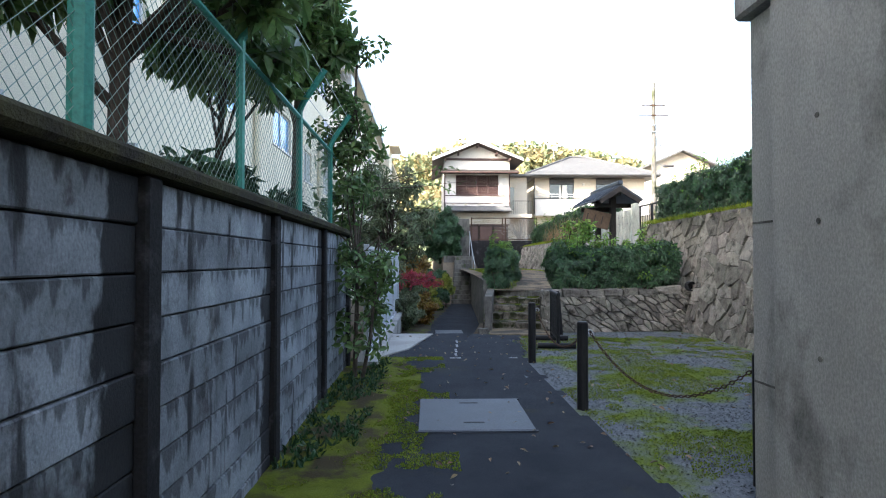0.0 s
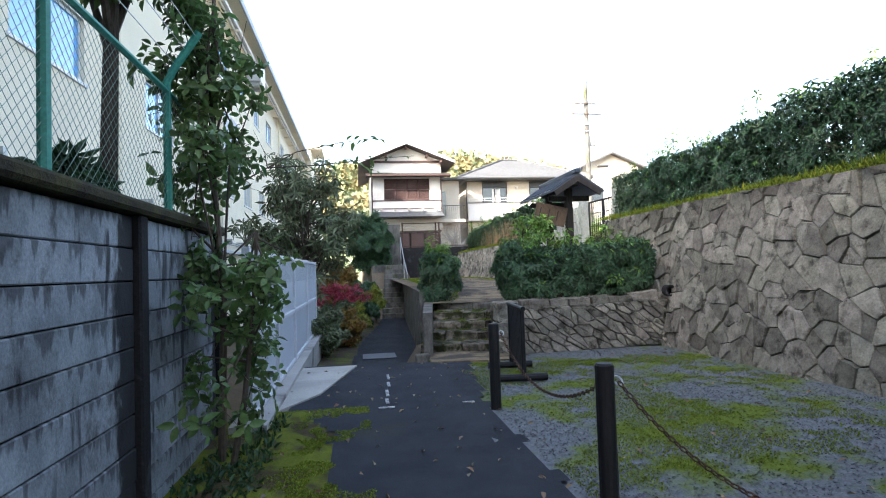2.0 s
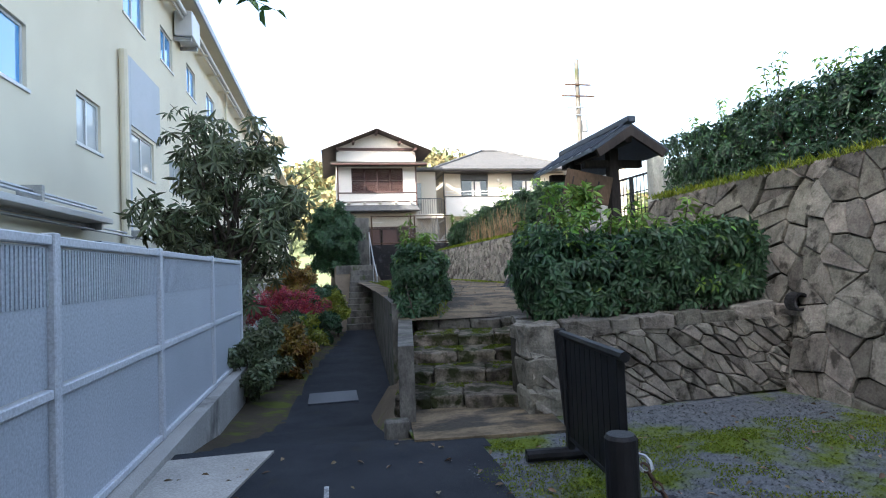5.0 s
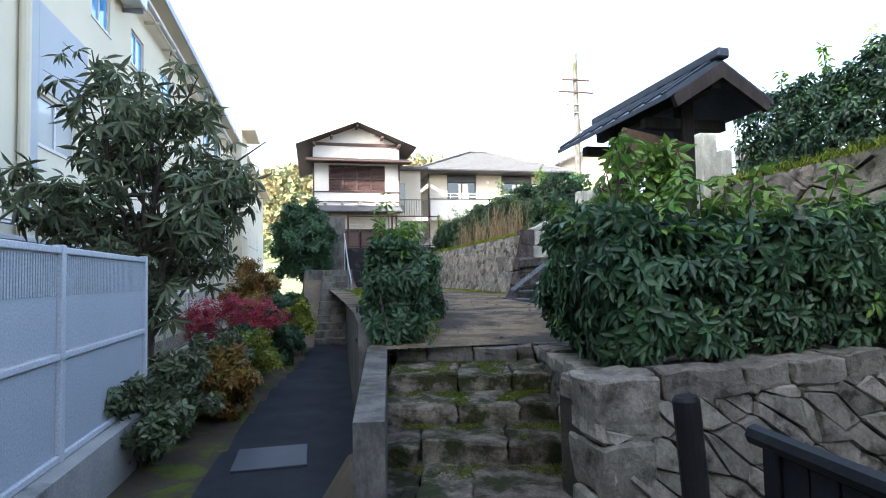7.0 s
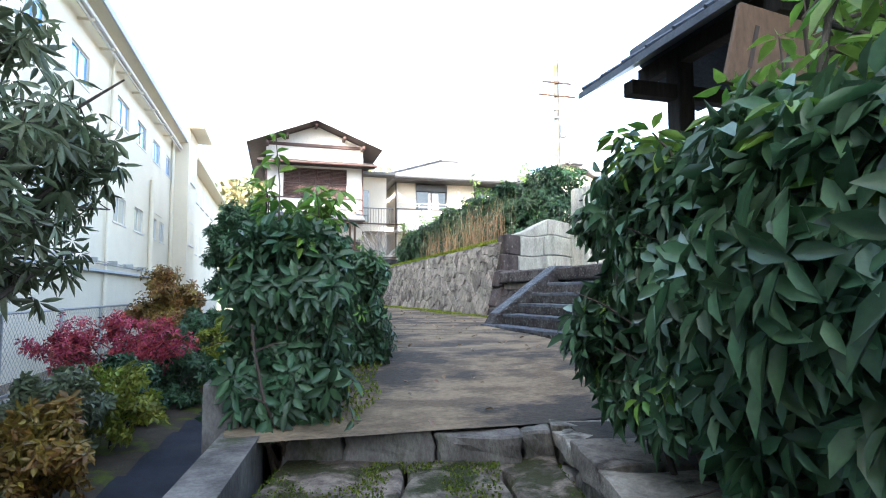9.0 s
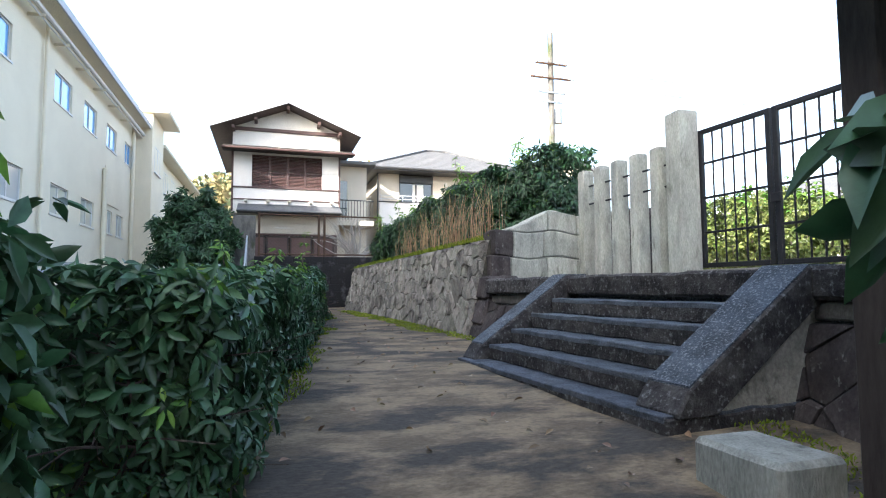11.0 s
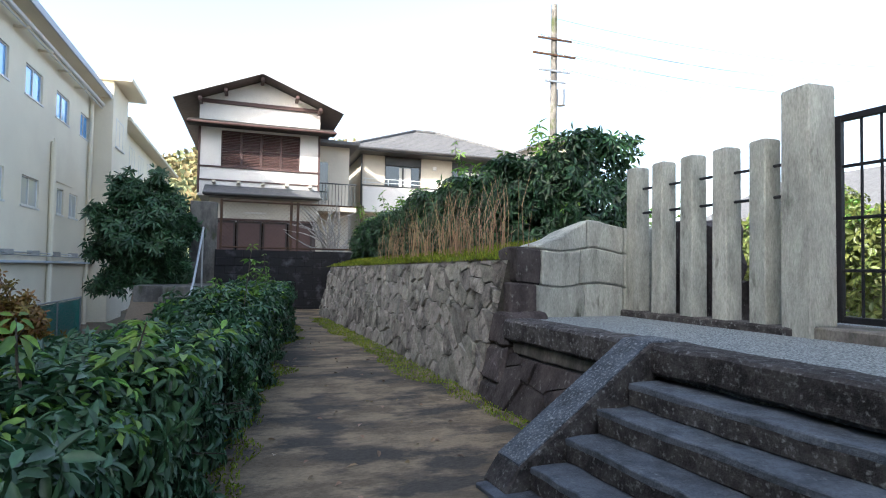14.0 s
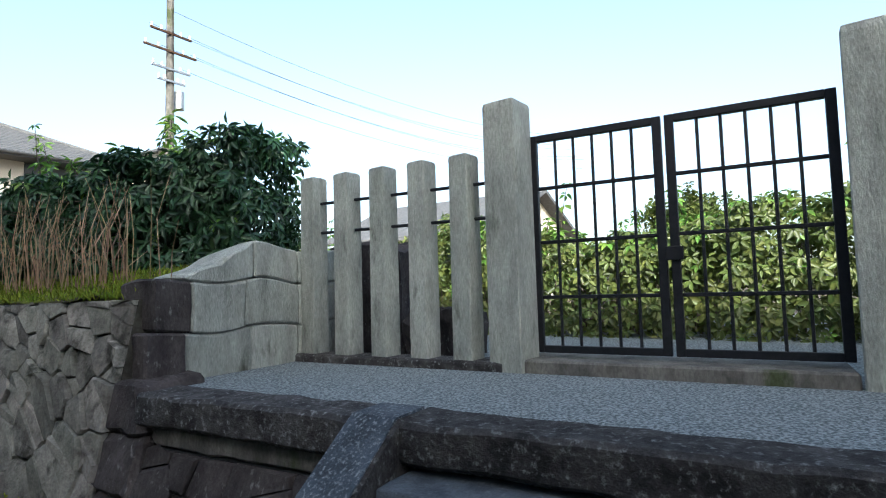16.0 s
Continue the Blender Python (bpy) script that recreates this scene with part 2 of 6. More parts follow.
M_LEAF_YOUNG = leaf_material("young_green_leaf", (0.12, 0.24, 0.035), (0.16, 0.29, 0.05), translucent=0.35)
M_LEAF_DULL = leaf_material("dull_olive_leaf", (0.095, 0.135, 0.065), (0.14, 0.148, 0.078))
M_LEAF_LIGHT = leaf_material("yellow_green_leaf", (0.18, 0.24, 0.03), (0.26, 0.28, 0.04), translucent=0.35)
M_LEAF_TREE = leaf_material("glossy_tree_leaf", (0.085, 0.165, 0.055), (0.13, 0.21, 0.065), rough=0.35, translucent=0.42)
M_SOFFIT = material("grey_brown_soffit_and_shade", (0.15, 0.125, 0.115), (0.11, 0.09, 0.085), scale=6, rough=0.8, bump=0.2, fine=40)
M_LEAF_RED = leaf_material("crimson_leaf", (0.36, 0.04, 0.06), (0.46, 0.075, 0.09), translucent=0.35)
M_LEAF_AUTUMN = leaf_material("autumn_leaf", (0.22, 0.17, 0.03), (0.26, 0.11, 0.03), translucent=0.3)
M_STRAW = leaf_material("dry_straw", (0.30, 0.22, 0.12), (0.24, 0.16, 0.09))
M_GRASS = leaf_material("short_grass", (0.135, 0.19, 0.02), (0.2, 0.25, 0.03), rough=0.8)
M_MOSSTUFT = leaf_material("moss_tuft", (0.075, 0.115, 0.015), (0.12, 0.15, 0.02), rough=0.9)
M_OLDCONC = material("old_dark_concrete", (0.165, 0.155, 0.14), (0.08, 0.075, 0.07), scale=5, rough=0.9, bump=0.6, fine=70, mix=(0.4, 0.6), third=(0.06, 0.07, 0.035), third_scale=3, third_mix=(0.56, 0.66), stretch=(1, 1, 0.5))
# distance haze is put into these pale woods colours
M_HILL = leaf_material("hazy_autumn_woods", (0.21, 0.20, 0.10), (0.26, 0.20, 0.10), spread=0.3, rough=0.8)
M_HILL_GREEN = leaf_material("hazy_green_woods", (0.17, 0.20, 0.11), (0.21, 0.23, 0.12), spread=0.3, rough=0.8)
M_LITTER = leaf_material("dead_leaf", (0.16, 0.10, 0.05), (0.24, 0.17, 0.09))


def glass(name, tint, rough=0.03):
    m = bpy.data.materials.new(name)
    m.use_nodes = True
    b = m.node_tree.nodes["Principled BSDF"]
    b.inputs["Base Color"].default_value = (*tint, 1)
    b.inputs["Roughness"].default_value = rough
    b.inputs["IOR"].default_value = 1.52
    b.inputs["Specular IOR Level"].default_value = 1.0
    b.inputs["Coat Weight"].default_value = 0.6
    return m


M_GLASS = glass("window_glass_dark_room", (0.02, 0.025, 0.03))
# blue sky reflection is put into the base colour of these panes
M_GLASS_BLUE = glass("window_glass_sky_reflection", (0.05, 0.30, 0.68), 0.12)
M_GLASS_FROST = glass("frosted_window_glass", (0.30, 0.34, 0.36), 0.35)


# ---- shape helpers ----
def link(name, bm, mat, parent=None, label="", smooth=False):
    me = bpy.data.meshes.new(name)
    bmesh.ops.recalc_face_normals(bm, faces=bm.faces)
    bm.to_mesh(me)
    bm.free()
    if smooth:
        me.shade_smooth()
    me.materials.append(mat)
    ob = new(name, me)
    if parent:
        ob.parent = parent
    if label:
        ob["label"] = label
    return ob


part = link


def thing(name, at, label, category, group="", rz=0.0):
    e = new(name)
    e.empty_display_size = 0.1
    e.matrix_world = pose(*at, 0, 0, rz)
    return tagged(e, label, category, group)


def add_box(bm, a, b, bevel=0.0, m=None):
    """A box between two corners, its edges rounded."""
    a, b = Vector(a), Vector(b)
    r = bmesh.ops.create_cube(bm, size=1.0)
    vs = r["verts"]
    c, s = (a + b) / 2, b - a
    for v in vs:
        v.co = Vector((v.co.x * s.x, v.co.y * s.y, v.co.z * s.z)) + c
    if bevel:
        es = list({e for v in vs for e in v.link_edges})
        q = bmesh.ops.bevel(bm, geom=es, offset=bevel, segments=1, affect="EDGES", profile=0.5)
        vs = list({v for f in q["faces"] for v in f.verts} | {v for v in vs if v.is_valid})
    if m is not None:
        bmesh.ops.transform(bm, matrix=m, verts=[v for v in vs if v.is_valid])
    return bm


def box(a, b, bevel=0.0, m=None):
    return add_box(bmesh.new(), a, b, bevel, m)


def rough_block(a, b, amp=0.015, seed=0.0, cuts=3, m=None):
    """A hewn stone: a box with worn corners and an uneven skin."""
    bm = box(a, b, min((Vector(b) - Vector(a)).to_tuple()) * 0.06)
    big = [e for e in bm.edges if e.calc_length() > 0.07]
    bmesh.ops.subdivide_edges(bm, edges=big, cuts=cuts, use_grid_fill=True)
    for v in bm.verts:
        q = v.co * 5.5 + Vector((seed, seed * 1.7, 0))
        v.co += Vector((noise.noise(q), noise.noise(q + Vector((9, 0, 0))), noise.noise(q + Vector((0, 9, 0))))) * amp
        q = v.co * 19
        v.co += Vector((noise.noise(q), noise.noise(q + Vector((9, 0, 0))), noise.noise(q + Vector((0, 9, 0))))) * amp * 0.4
    if m is not None:
        bmesh.ops.transform(bm, matrix=m, verts=bm.verts)
    return bm


def prism(pts, z0, z1=None):
    """An upright prism over a plan outline; z0 and z1 may be lists, a height for each corner."""
    bm = bmesh.new()
    n = len(pts)
    za = z0 if isinstance(z0, (list, tuple)) else [z0] * n
    zb = z1 if isinstance(z1, (list, tuple)) else [z1] * n
    lo = [bm.verts.new((p[0], p[1], z)) for p, z in zip(pts, za)]
    hi = [bm.verts.new((p[0], p[1], z)) for p, z in zip(pts, zb)]
    bm.faces.new(lo[::-1])
    bm.faces.new(hi)
    for i in range(n):
        bm.faces.new((lo[i], lo[(i + 1) % n], hi[(i + 1) % n], hi[i]))
    return bm


def add_tube(bm, pts, radii, sides=8, caps=True):
    pts = [Vector(p) for p in pts]
    rr = radii if isinstance(radii, (list, tuple)) else [radii] * len(pts)
    rings = []
    for i, p in enumerate(pts):
        d = (pts[min(i + 1, len(pts) - 1)] - pts[max(i - 1, 0)]).normalized()
        u = d.orthogonal().normalized() if i == 0 else (u - d * u.dot(d)).normalized()
        w = d.cross(u)
        rings.append([bm.verts.new(p + (u * math.cos(k * math.tau / sides) + w * math.sin(k * math.tau / sides)) * rr[i]) for k in range(sides)])
    for a, b in zip(rings, rings[1:]):
        for k in range(sides):
            bm.faces.new((a[k], a[(k + 1) % sides], b[(k + 1) % sides], b[k]))
    if caps:
        bm.faces.new(rings[0][::-1])
        bm.faces.new(rings[-1])
    return bm


def tube(pts, radii, sides=8):
    return add_tube(bmesh.new(), pts, radii, sides)


def sheet(name, mat, x0, x1, y0, y1, height, step=0.15, inside=None, parent=None, thick=0.0):
    """A ground sheet over a grid, its height given by a function of the plan."""
    nx, ny = max(1, round((x1 - x0) / step)), max(1, round((y1 - y0) / step))
    bm = bmesh.new()
    grid = [[bm.verts.new((x0 + (x1 - x0) * i / nx, y0 + (y1 - y0) * j / ny, 0)) for i in range(nx + 1)] for j in range(ny + 1)]
    for row in grid:
        for v in row:
            v.co.z = height(v.co.x, v.co.y)
    for j in range(ny):
        for i in range(nx):
            c = ((grid[j][i].co.x + grid[j + 1][i + 1].co.x) / 2, (grid[j][i].co.y + grid[j + 1][i + 1].co.y) / 2)
            if inside is None or inside(*c):
                bm.faces.new((grid[j][i], grid[j][i + 1], grid[j + 1][i + 1], grid[j + 1][i]))
    for v in [v for v in bm.verts if not v.link_faces]:
        bm.verts.remove(v)
    return link(name, bm, mat, parent, smooth=True)


def lerp(table, v):
    return float(np.interp(v, [a for a, _ in table], [b for _, b in table]))


def cells(w, h, size, seed, squash=1.0, skew=0.0):
    """Irregular stone outlines that fill a w by h face: each one a convex polygon in (s, t)."""
    rng = random.Random(seed)
    wide = w + skew * h
    nx, ny = max(2, round(wide / size)), max(2, round(h / (size * squash)))
    pts = []
    for j in range(-1, ny + 1):
        for i in range(-1, nx + 2):
            off = 0.5 if j % 2 else 0.0
            if rng.random() < 0.14:
                continue
            for _ in range(2 if rng.random() < 0.3 else 1):
                pts.append(((i + off + rng.uniform(-0.5, 0.5)) * wide / nx, (j + 0.5 + rng.uniform(-0.5, 0.5)) * h / ny))
    out = []
    for k, p in enumerate(pts):
        poly = [(0, 0), (w, 0), (wide, h), (skew * h, h)]
        for m, q in enumerate(pts):
            if m == k or abs(q[0] - p[0]) > 4.0 * size or abs(q[1] - p[1]) > 4.0 * size * max(1.0, squash):
                continue
            mx, my, dx, dy = (p[0] + q[0]) / 2, (p[1] + q[1]) / 2, q[0] - p[0], q[1] - p[1]
            nxt = []
            for a, b in zip(poly, poly[1:] + poly[:1]):
                da, db = (a[0] - mx) * dx + (a[1] - my) * dy, (b[0] - mx) * dx + (b[1] - my) * dy
                if da <= 0:
                    nxt.append(a)
                if (da < 0 < db) or (db < 0 < da):
                    f = da / (da - db)
                    nxt.append((a[0] + (b[0] - a[0]) * f, a[1] + (b[1] - a[1]) * f))
            poly = nxt
            if len(poly) < 3:
                break
        if len(poly) >= 3:
            out.append([(u - skew * v, v) for u, v in poly])
    return out


def shrink(poly, gap):
    cx, cy = sum(p[0] for p in poly) / len(poly), sum(p[1] for p in poly) / len(poly)
    out = []
    for x, y in poly:
        d = math.hypot(x - cx, y - cy) or 1
        f = max(0.3, 1 - gap / d)
        out.append((cx + (x - cx) * f, cy + (y - cy) * f))
    return out


def stone_face(owner, place, w, h, size, seed, mat, depth=0.07, gap=0.012, squash=1.0, name="stone", lean=0.1, skew=0.0):
    """Stones of a face as parts of its wall. place(s, t, out) gives the world point; s in 0..w, t in 0..h."""
    rng = random.Random(seed + 7)
    inv = owner.matrix_world.inverted()
    for poly in cells(w, h, size, seed, squash, skew):
        area = abs(sum(a[0] * b[1] - b[0] * a[1] for a, b in zip(poly, poly[1:] + poly[:1]))) / 2
        if area < 0.03 * size * size:
            continue
        base, mid = shrink(poly, gap), shrink(poly, gap + 0.003)
        top = shrink(poly, gap + 0.007 + rng.uniform(0, 0.014))
        d = depth * rng.uniform(0.6, 1.25)
        tilt, tilt2 = rng.uniform(-lean, lean), rng.uniform(-lean, lean)
        cx, cy = sum(p[0] for p in poly) / len(poly), sum(p[1] for p in poly) / len(poly)
        bm = bmesh.new()
        r0 = [bm.verts.new(inv @ Vector(place(s, t, -0.05))) for s, t in base]
        r1 = [bm.verts.new(inv @ Vector(place(s, t, d * 0.72 + (s - cx) * tilt + (t - cy) * tilt2 + rng.uniform(-0.008, 0.008)))) for s, t in mid]
        r2 = [bm.verts.new(inv @ Vector(place(s, t, d + (s - cx) * tilt + (t - cy) * tilt2 + rng.uniform(-0.01, 0.01)))) for s, t in top]
        c = bm.verts.new(inv @ Vector(place(cx + rng.uniform(-0.2, 0.2) * size, cy + rng.uniform(-0.2, 0.2) * size, d * rng.uniform(0.9, 1.15))))
        n = len(r0)
        for a, b in ((r0, r1), (r1, r2)):
            for i in range(n):
                bm.faces.new((a[i], a[(i + 1) % n], b[(i + 1) % n], b[i]))
        for i in range(n):
            bm.faces.new((r2[i], r2[(i + 1) % n], c))
        part(name, bm, mat, owner)


def leaf_mesh(name, pos, nrm, up, length, width, mat, parent=None, fold=0.25, droop=0.25):
    """Many folded leaves in one mesh: at pos, growing along up, facing nrm (arrays)."""
    n = len(pos)
    up = up / np.maximum(1e-6, np.linalg.norm(up, axis=1, keepdims=True))
    side = np.cross(nrm, up)
    side /= np.maximum(1e-6, np.linalg.norm(side, axis=1, keepdims=True))
    face = np.cross(up, side)
    length, width = np.broadcast_to(length, (n,))[:, None], np.broadcast_to(width, (n,))[:, None]
    def at(f, sd, lift):
        return pos + up * length * f + side * width * sd + face * (width * abs(sd) * fold * 2 - length * droop * f * f * lift)
    ring = [pos, at(0.3, 0.42, 1), at(0.62, 0.44, 1), at(1.0, 0.0, 1), at(0.62, -0.44, 1), at(0.3, -0.42, 1)]
    v = np.stack(ring, 1).reshape(-1, 3)
    k = np.arange(n)[:, None] * 6
    f = np.concatenate([k + np.array([[0, 3, 2, 1]]), k + np.array([[0, 5, 4, 3]])])
    me = bpy.data.meshes.new(name)
    me.from_pydata(v.tolist(), [], f.tolist())
    me.shade_smooth()
    me.materials.append(mat)
    ob = new(name, me)
    if parent:
        ob.parent = parent
        ob.matrix_parent_inverse = parent.matrix_world.inverted()
    return ob


def unit(a):
    return a / np.maximum(1e-9, np.linalg.norm(a, axis=1, keepdims=True))


def whorls(pos, out, rng, count=5, length=0.1, width=0.04, spread=1.0, droop=0.5):
    """Palmate leaves: count leaflets round each place, facing out."""
    n = len(pos)
    out = unit(out)
    ref = np.tile([[0.0, 0.0, 1.0]], (n, 1)) + rng.normal(0, 0.2, (n, 3))
    a = unit(np.cross(out, ref))
    b = np.cross(out, a)
    P, N, U, Ln, Wd = [], [], [], [], []
    turn = rng.uniform(0, math.tau, n)
    size = rng.uniform(0.65, 1.2, n)
    for k in range(count):
        th = turn + k * math.tau / count + rng.normal(0, 0.15, n)
        d = a * np.cos(th)[:, None] + b * np.sin(th)[:, None]
        u = d * spread + out * 0.25
        u[:, 2] -= droop
        P.append(pos + d * 0.012)
        N.append(out + rng.normal(0, 0.15, (n, 3)))
        U.append(u)
        Ln.append(size * length * rng.uniform(0.8, 1.1, n))
        Wd.append(size * width * rng.uniform(0.85, 1.1, n))
    return np.concatenate(P), np.concatenate(N), np.concatenate(U), np.concatenate(Ln), np.concatenate(Wd)


# ---- ground ----
LANE = [(13.4, 0.66), (15.0, 0.88), (17.0, 0.94), (22.0, 1.0), (30.0, 1.02)]
PATHZ = [(10.4, 0.0), (12.5, -0.38), (14.0, -0.46), (40.0, -0.46)]
XL = [(10.7, 1.18), (13.6, 1.52), (24.0, 1.98), (29.0, 2.2)]
TD, TN = Vector((0.07, -0.9975, 0)), Vector((0.9975, 0.07, 0))
T0 = Vector((5.06, 18.98, 0))


def terrace(s, o, z=0.0):
    """The gate terrace's own axes: s along its front edge towards the gate, o back from that edge."""
    p = T0 + TD * s + TN * o
    return (p.x, p.y, z)


def lane_z(y):
    return lerp(LANE, y)


def ground_z(x, y):
    bump = 0.02 * noise.noise((x * 0.8, y * 0.8, 3.1))
    if y > 29.3 and x > 2.2:
        return 2.42 + bump
    if y < 13.8:
        if x > 6.0:
            return 2.34 + bump
        if y > 10.4 and x < lerp(XL, y) - 0.2:
            return lerp(PATHZ, y) - 0.03 if x > -1.2 else -0.5
        return -0.06
    if x < lerp(XL, y) + 0.25:
        if x < -1.2:
            return -0.5
        return lerp([(23.6, -0.49), (24.0, -0.6), (27.3, 1.3), (27.6, 1.6), (30, 1.62)], y) if x > 0.7 else -0.49
    if y < 19.7:
        if y < 14.2 and x > 6.0:
            return 2.34 + bump
        if x > 5.6:
            return 1.55 if y > 14.6 else 0.62
        return lane_z(y) - 0.04
    xr = lerp([(19.2, 5.45), (27.4, 5.0)], y)
    if x > 6.95:
        return 1.55 + bump
    if x > xr:
        return lerp([(19.7, 2.1), (27.4, 2.0)], y) + min(0.45, (x - xr) * 0.22) + bump
    return lane_z(y) - 0.04


def build_ground():
    bm = bmesh.new()
    xs = [-400, -120, -40, -14] + [-7 + 0.25 * i for i in range(85)] + [18, 30, 60, 140, 400]
    ys = [-300, -80, -25] + [-8 + 0.25 * i for i in range(160)] + [36, 45, 70, 140, 420]
    g = [[bm.verts.new((x, y, ground_z(x, y))) for x in xs] for y in ys]
    for j in range(len(ys) - 1):
        for i in range(len(xs) - 1):
            bm.faces.new((g[j][i], g[j][i + 1], g[j + 1][i + 1], g[j + 1][i]))
    tagged(link("ground", bm, M_EARTH, smooth=False), "bare brown earth ground with patches of moss", "ground", kind="structure")


build_ground()


def rough(a, f=3.0):
    return lambda x, y: a * noise.noise((x * f, y * f, 0.7))


ROAD_R = [(-8, 1.55), (3.4, 1.5), (5.7, 1.4), (8.0, 1.45), (10.4, 1.75)]
ROAD_L = [(-8, -0.5), (4.9, -0.4), (5.6, 0.0), (7.2, -0.1), (8.0, -0.55), (10.6, -0.75)]


def on_road(x, y):
    w = 0.07 * noise.noise((x * 2.5, y * 2.5, 9))
    return lerp(ROAD_L, y) + w < x < lerp(ROAD_R, y) + w and y < 10.62 - 0.12 * (x - 0.2)


road = sheet("road", M_ASPHALT, -1.1, 2.1, -8, 10.7, lambda x, y: 0.012 + 0.006 * noise.noise((x, y, 0)), 0.07, on_road)
tagged(road, "worn dark grey asphalt lane with mossy edges", "road", kind="structure")
gravel = sheet("gravel_yard", M_GRAVEL, 1.2, 6.2, -8, 11.1, lambda x, y: -0.004 + 0.02 * noise.noise((x * 1.3, y * 1.3, 4)), 0.1)
tagged(gravel, "grey gravel yard overgrown with bright green moss", "gravel", kind="structure")
moss = sheet("moss_verge", M_MOSS, -1.05, 0.3, -8, 8.0, lambda x, y: 0.001 + 0.03 * max(0.0, min(1.0, (-0.1 - x) * 3)) * (0.5 + abs(noise.noise((x * 3, y * 3, 2)))), 0.07)
tagged(moss, "green and brown moss verge along the wall foot", "moss", kind="structure")
walkway = sheet("side_path", M_ASPHALT, -1.1, 2.0, 10.2, 24.2, lambda x, y: lerp(PATHZ, y) + 0.008, 0.1, lambda x, y: (lerp([(10.3, -0.85), (11.2, -0.6), (11.8, -0.35), (13, -0.05), (17, 0.2), (24, 1.05)], y) + 0.06 * noise.noise((x * 3, y * 3, 1)) < x < lerp(XL, y) - 0.06) and y > 10.52 - 0.12 * (x - 0.2))
tagged(walkway, "narrow dark asphalt path sinking between wall and shrubs", "path", kind="structure")
lane = sheet("lane", M_LANE, 1.5, 5.3, 13.55, 29.3, lambda x, y: lane_z(y) + 0.012 * noise.noise((x * 1.5, y * 1.5, 5)), 0.15)
tagged(lane, "buff trodden earth and old concrete lane", "lane", kind="structure")
pad = link("stair_foot_slab", prism([(1.2, 10.42), (2.45, 10.28), (2.6, 11.5), (1.3, 11.6)], -0.03, 0.028), M_LANE)
tagged(pad, "pale worn concrete slab at the foot of the steps", "slab", kind="structure")
apron = link("concrete_apron", prism([(-0.95, 7.4), (-0.28, 8.7), (0.12, 10.5), (-0.78, 10.5), (-0.95, 10.3)], -0.05, 0.03), M_APRON)
tagged(apron, "pale concrete apron between road and fence", "slab", kind="structure")


# ---- precast panel wall on the school side ----
stain_panels(M_PANEL)


def panel_wall():
    w = thing("panel_wall", (-1.05, 0, 0), "stained grey precast concrete panel wall with mossy coping", "wall")
    w["kind"] = "structure"
    posts = [-7.3, -5.45, -3.6, -1.75, 0.12, 1.98, 3.76, 5.6, 7.35]
    pm = box((-0.07, -0.06, -0.2), (0.04, 0.06, 1.735), 0.012)
    me = None
    for y in posts:
        if me is None:
            ob = part("post", pm, M_DARKPOST, w)
            me = ob.data
        else:
            ob = new("post", me)
            ob.parent = w
        ob.location = (0, y, 0)
    data = {}
    for a, b in zip(posts, posts[1:]):
        for k in range(10):
            key = round(b - a, 2)
            if key not in data:
                ob = part("panel", box((-0.045, 0.063, 0.003), (0.0, b - a - 0.063, 0.178), 0.006), M_PANEL, w)
                data[key] = ob.data
            else:
                ob = new("panel", data[key])
                ob.parent = w
            ob.location = (random.uniform(-0.006, 0.006), a, -0.085 + 0.181 * k)
    part("backing", box((-0.066, -7.9, -0.15), (-0.048, 7.4, 1.73)), M_DARKPOST, w)
    part("coping", box((-0.14, -8.0, 1.735), (0.075, 7.5, 1.81), 0.02), M_CAP, w)


panel_wall()


# ---- concrete pier beside the road ----
def pier():
    p = thing("concrete_pier", (1.9, 0, 0), "tall bare grey concrete bridge pier with stains", "pier")
    p["kind"] = "structure"
    part("shaft", box((0, -3.5, -0.1), (2.6, 3.02, 2.82), 0.02), M_CONC, p)
    part("cap", box((-0.06, -3.5, 2.825), (2.6, 3.08, 6.5), 0.02), M_CONC, p)
    for z in (0.72, 1.62):
        part("form_joint", box((-0.004, -3.4, z), (-0.0005, 3.0, z + 0.012)), M_OLDCONC, p)
    for y in (-1.2, -0.6, 0.0, 0.6, 1.2, 1.8, 2.4):
        for z in (0.3, 0.95, 1.6, 2.1):
            part("tie_hole", tube([(-0.04, y, z), (-0.036, y, z)], 0.014, 8), M_OLDCONC, p)
    part("pilaster", box((-0.035, -3.4, -0.1), (0.0, 2.76, 2.82), 0.008), M_CONC, p)


pier()


# ---- stone walls ----
def wall_place(p0, p1, zb0, zb1, h0, h1, w, h, batter):
    p0, p1 = Vector((*p0, 0)), Vector((*p1, 0))
    d = (p1 - p0).normalized()
    nrm = Vector((d.y, -d.x, 0))          # the face looks to the right of the way p0 to p1

    def place(s, t, out):
        f = s / w
        z0, hh = zb0 + (zb1 - zb0) * f, h0 + (h1 - h0) * f
        return p0 + d * s + nrm * (out - batter * t / h) + Vector((0, 0, z0 + hh * t / h))
    return place


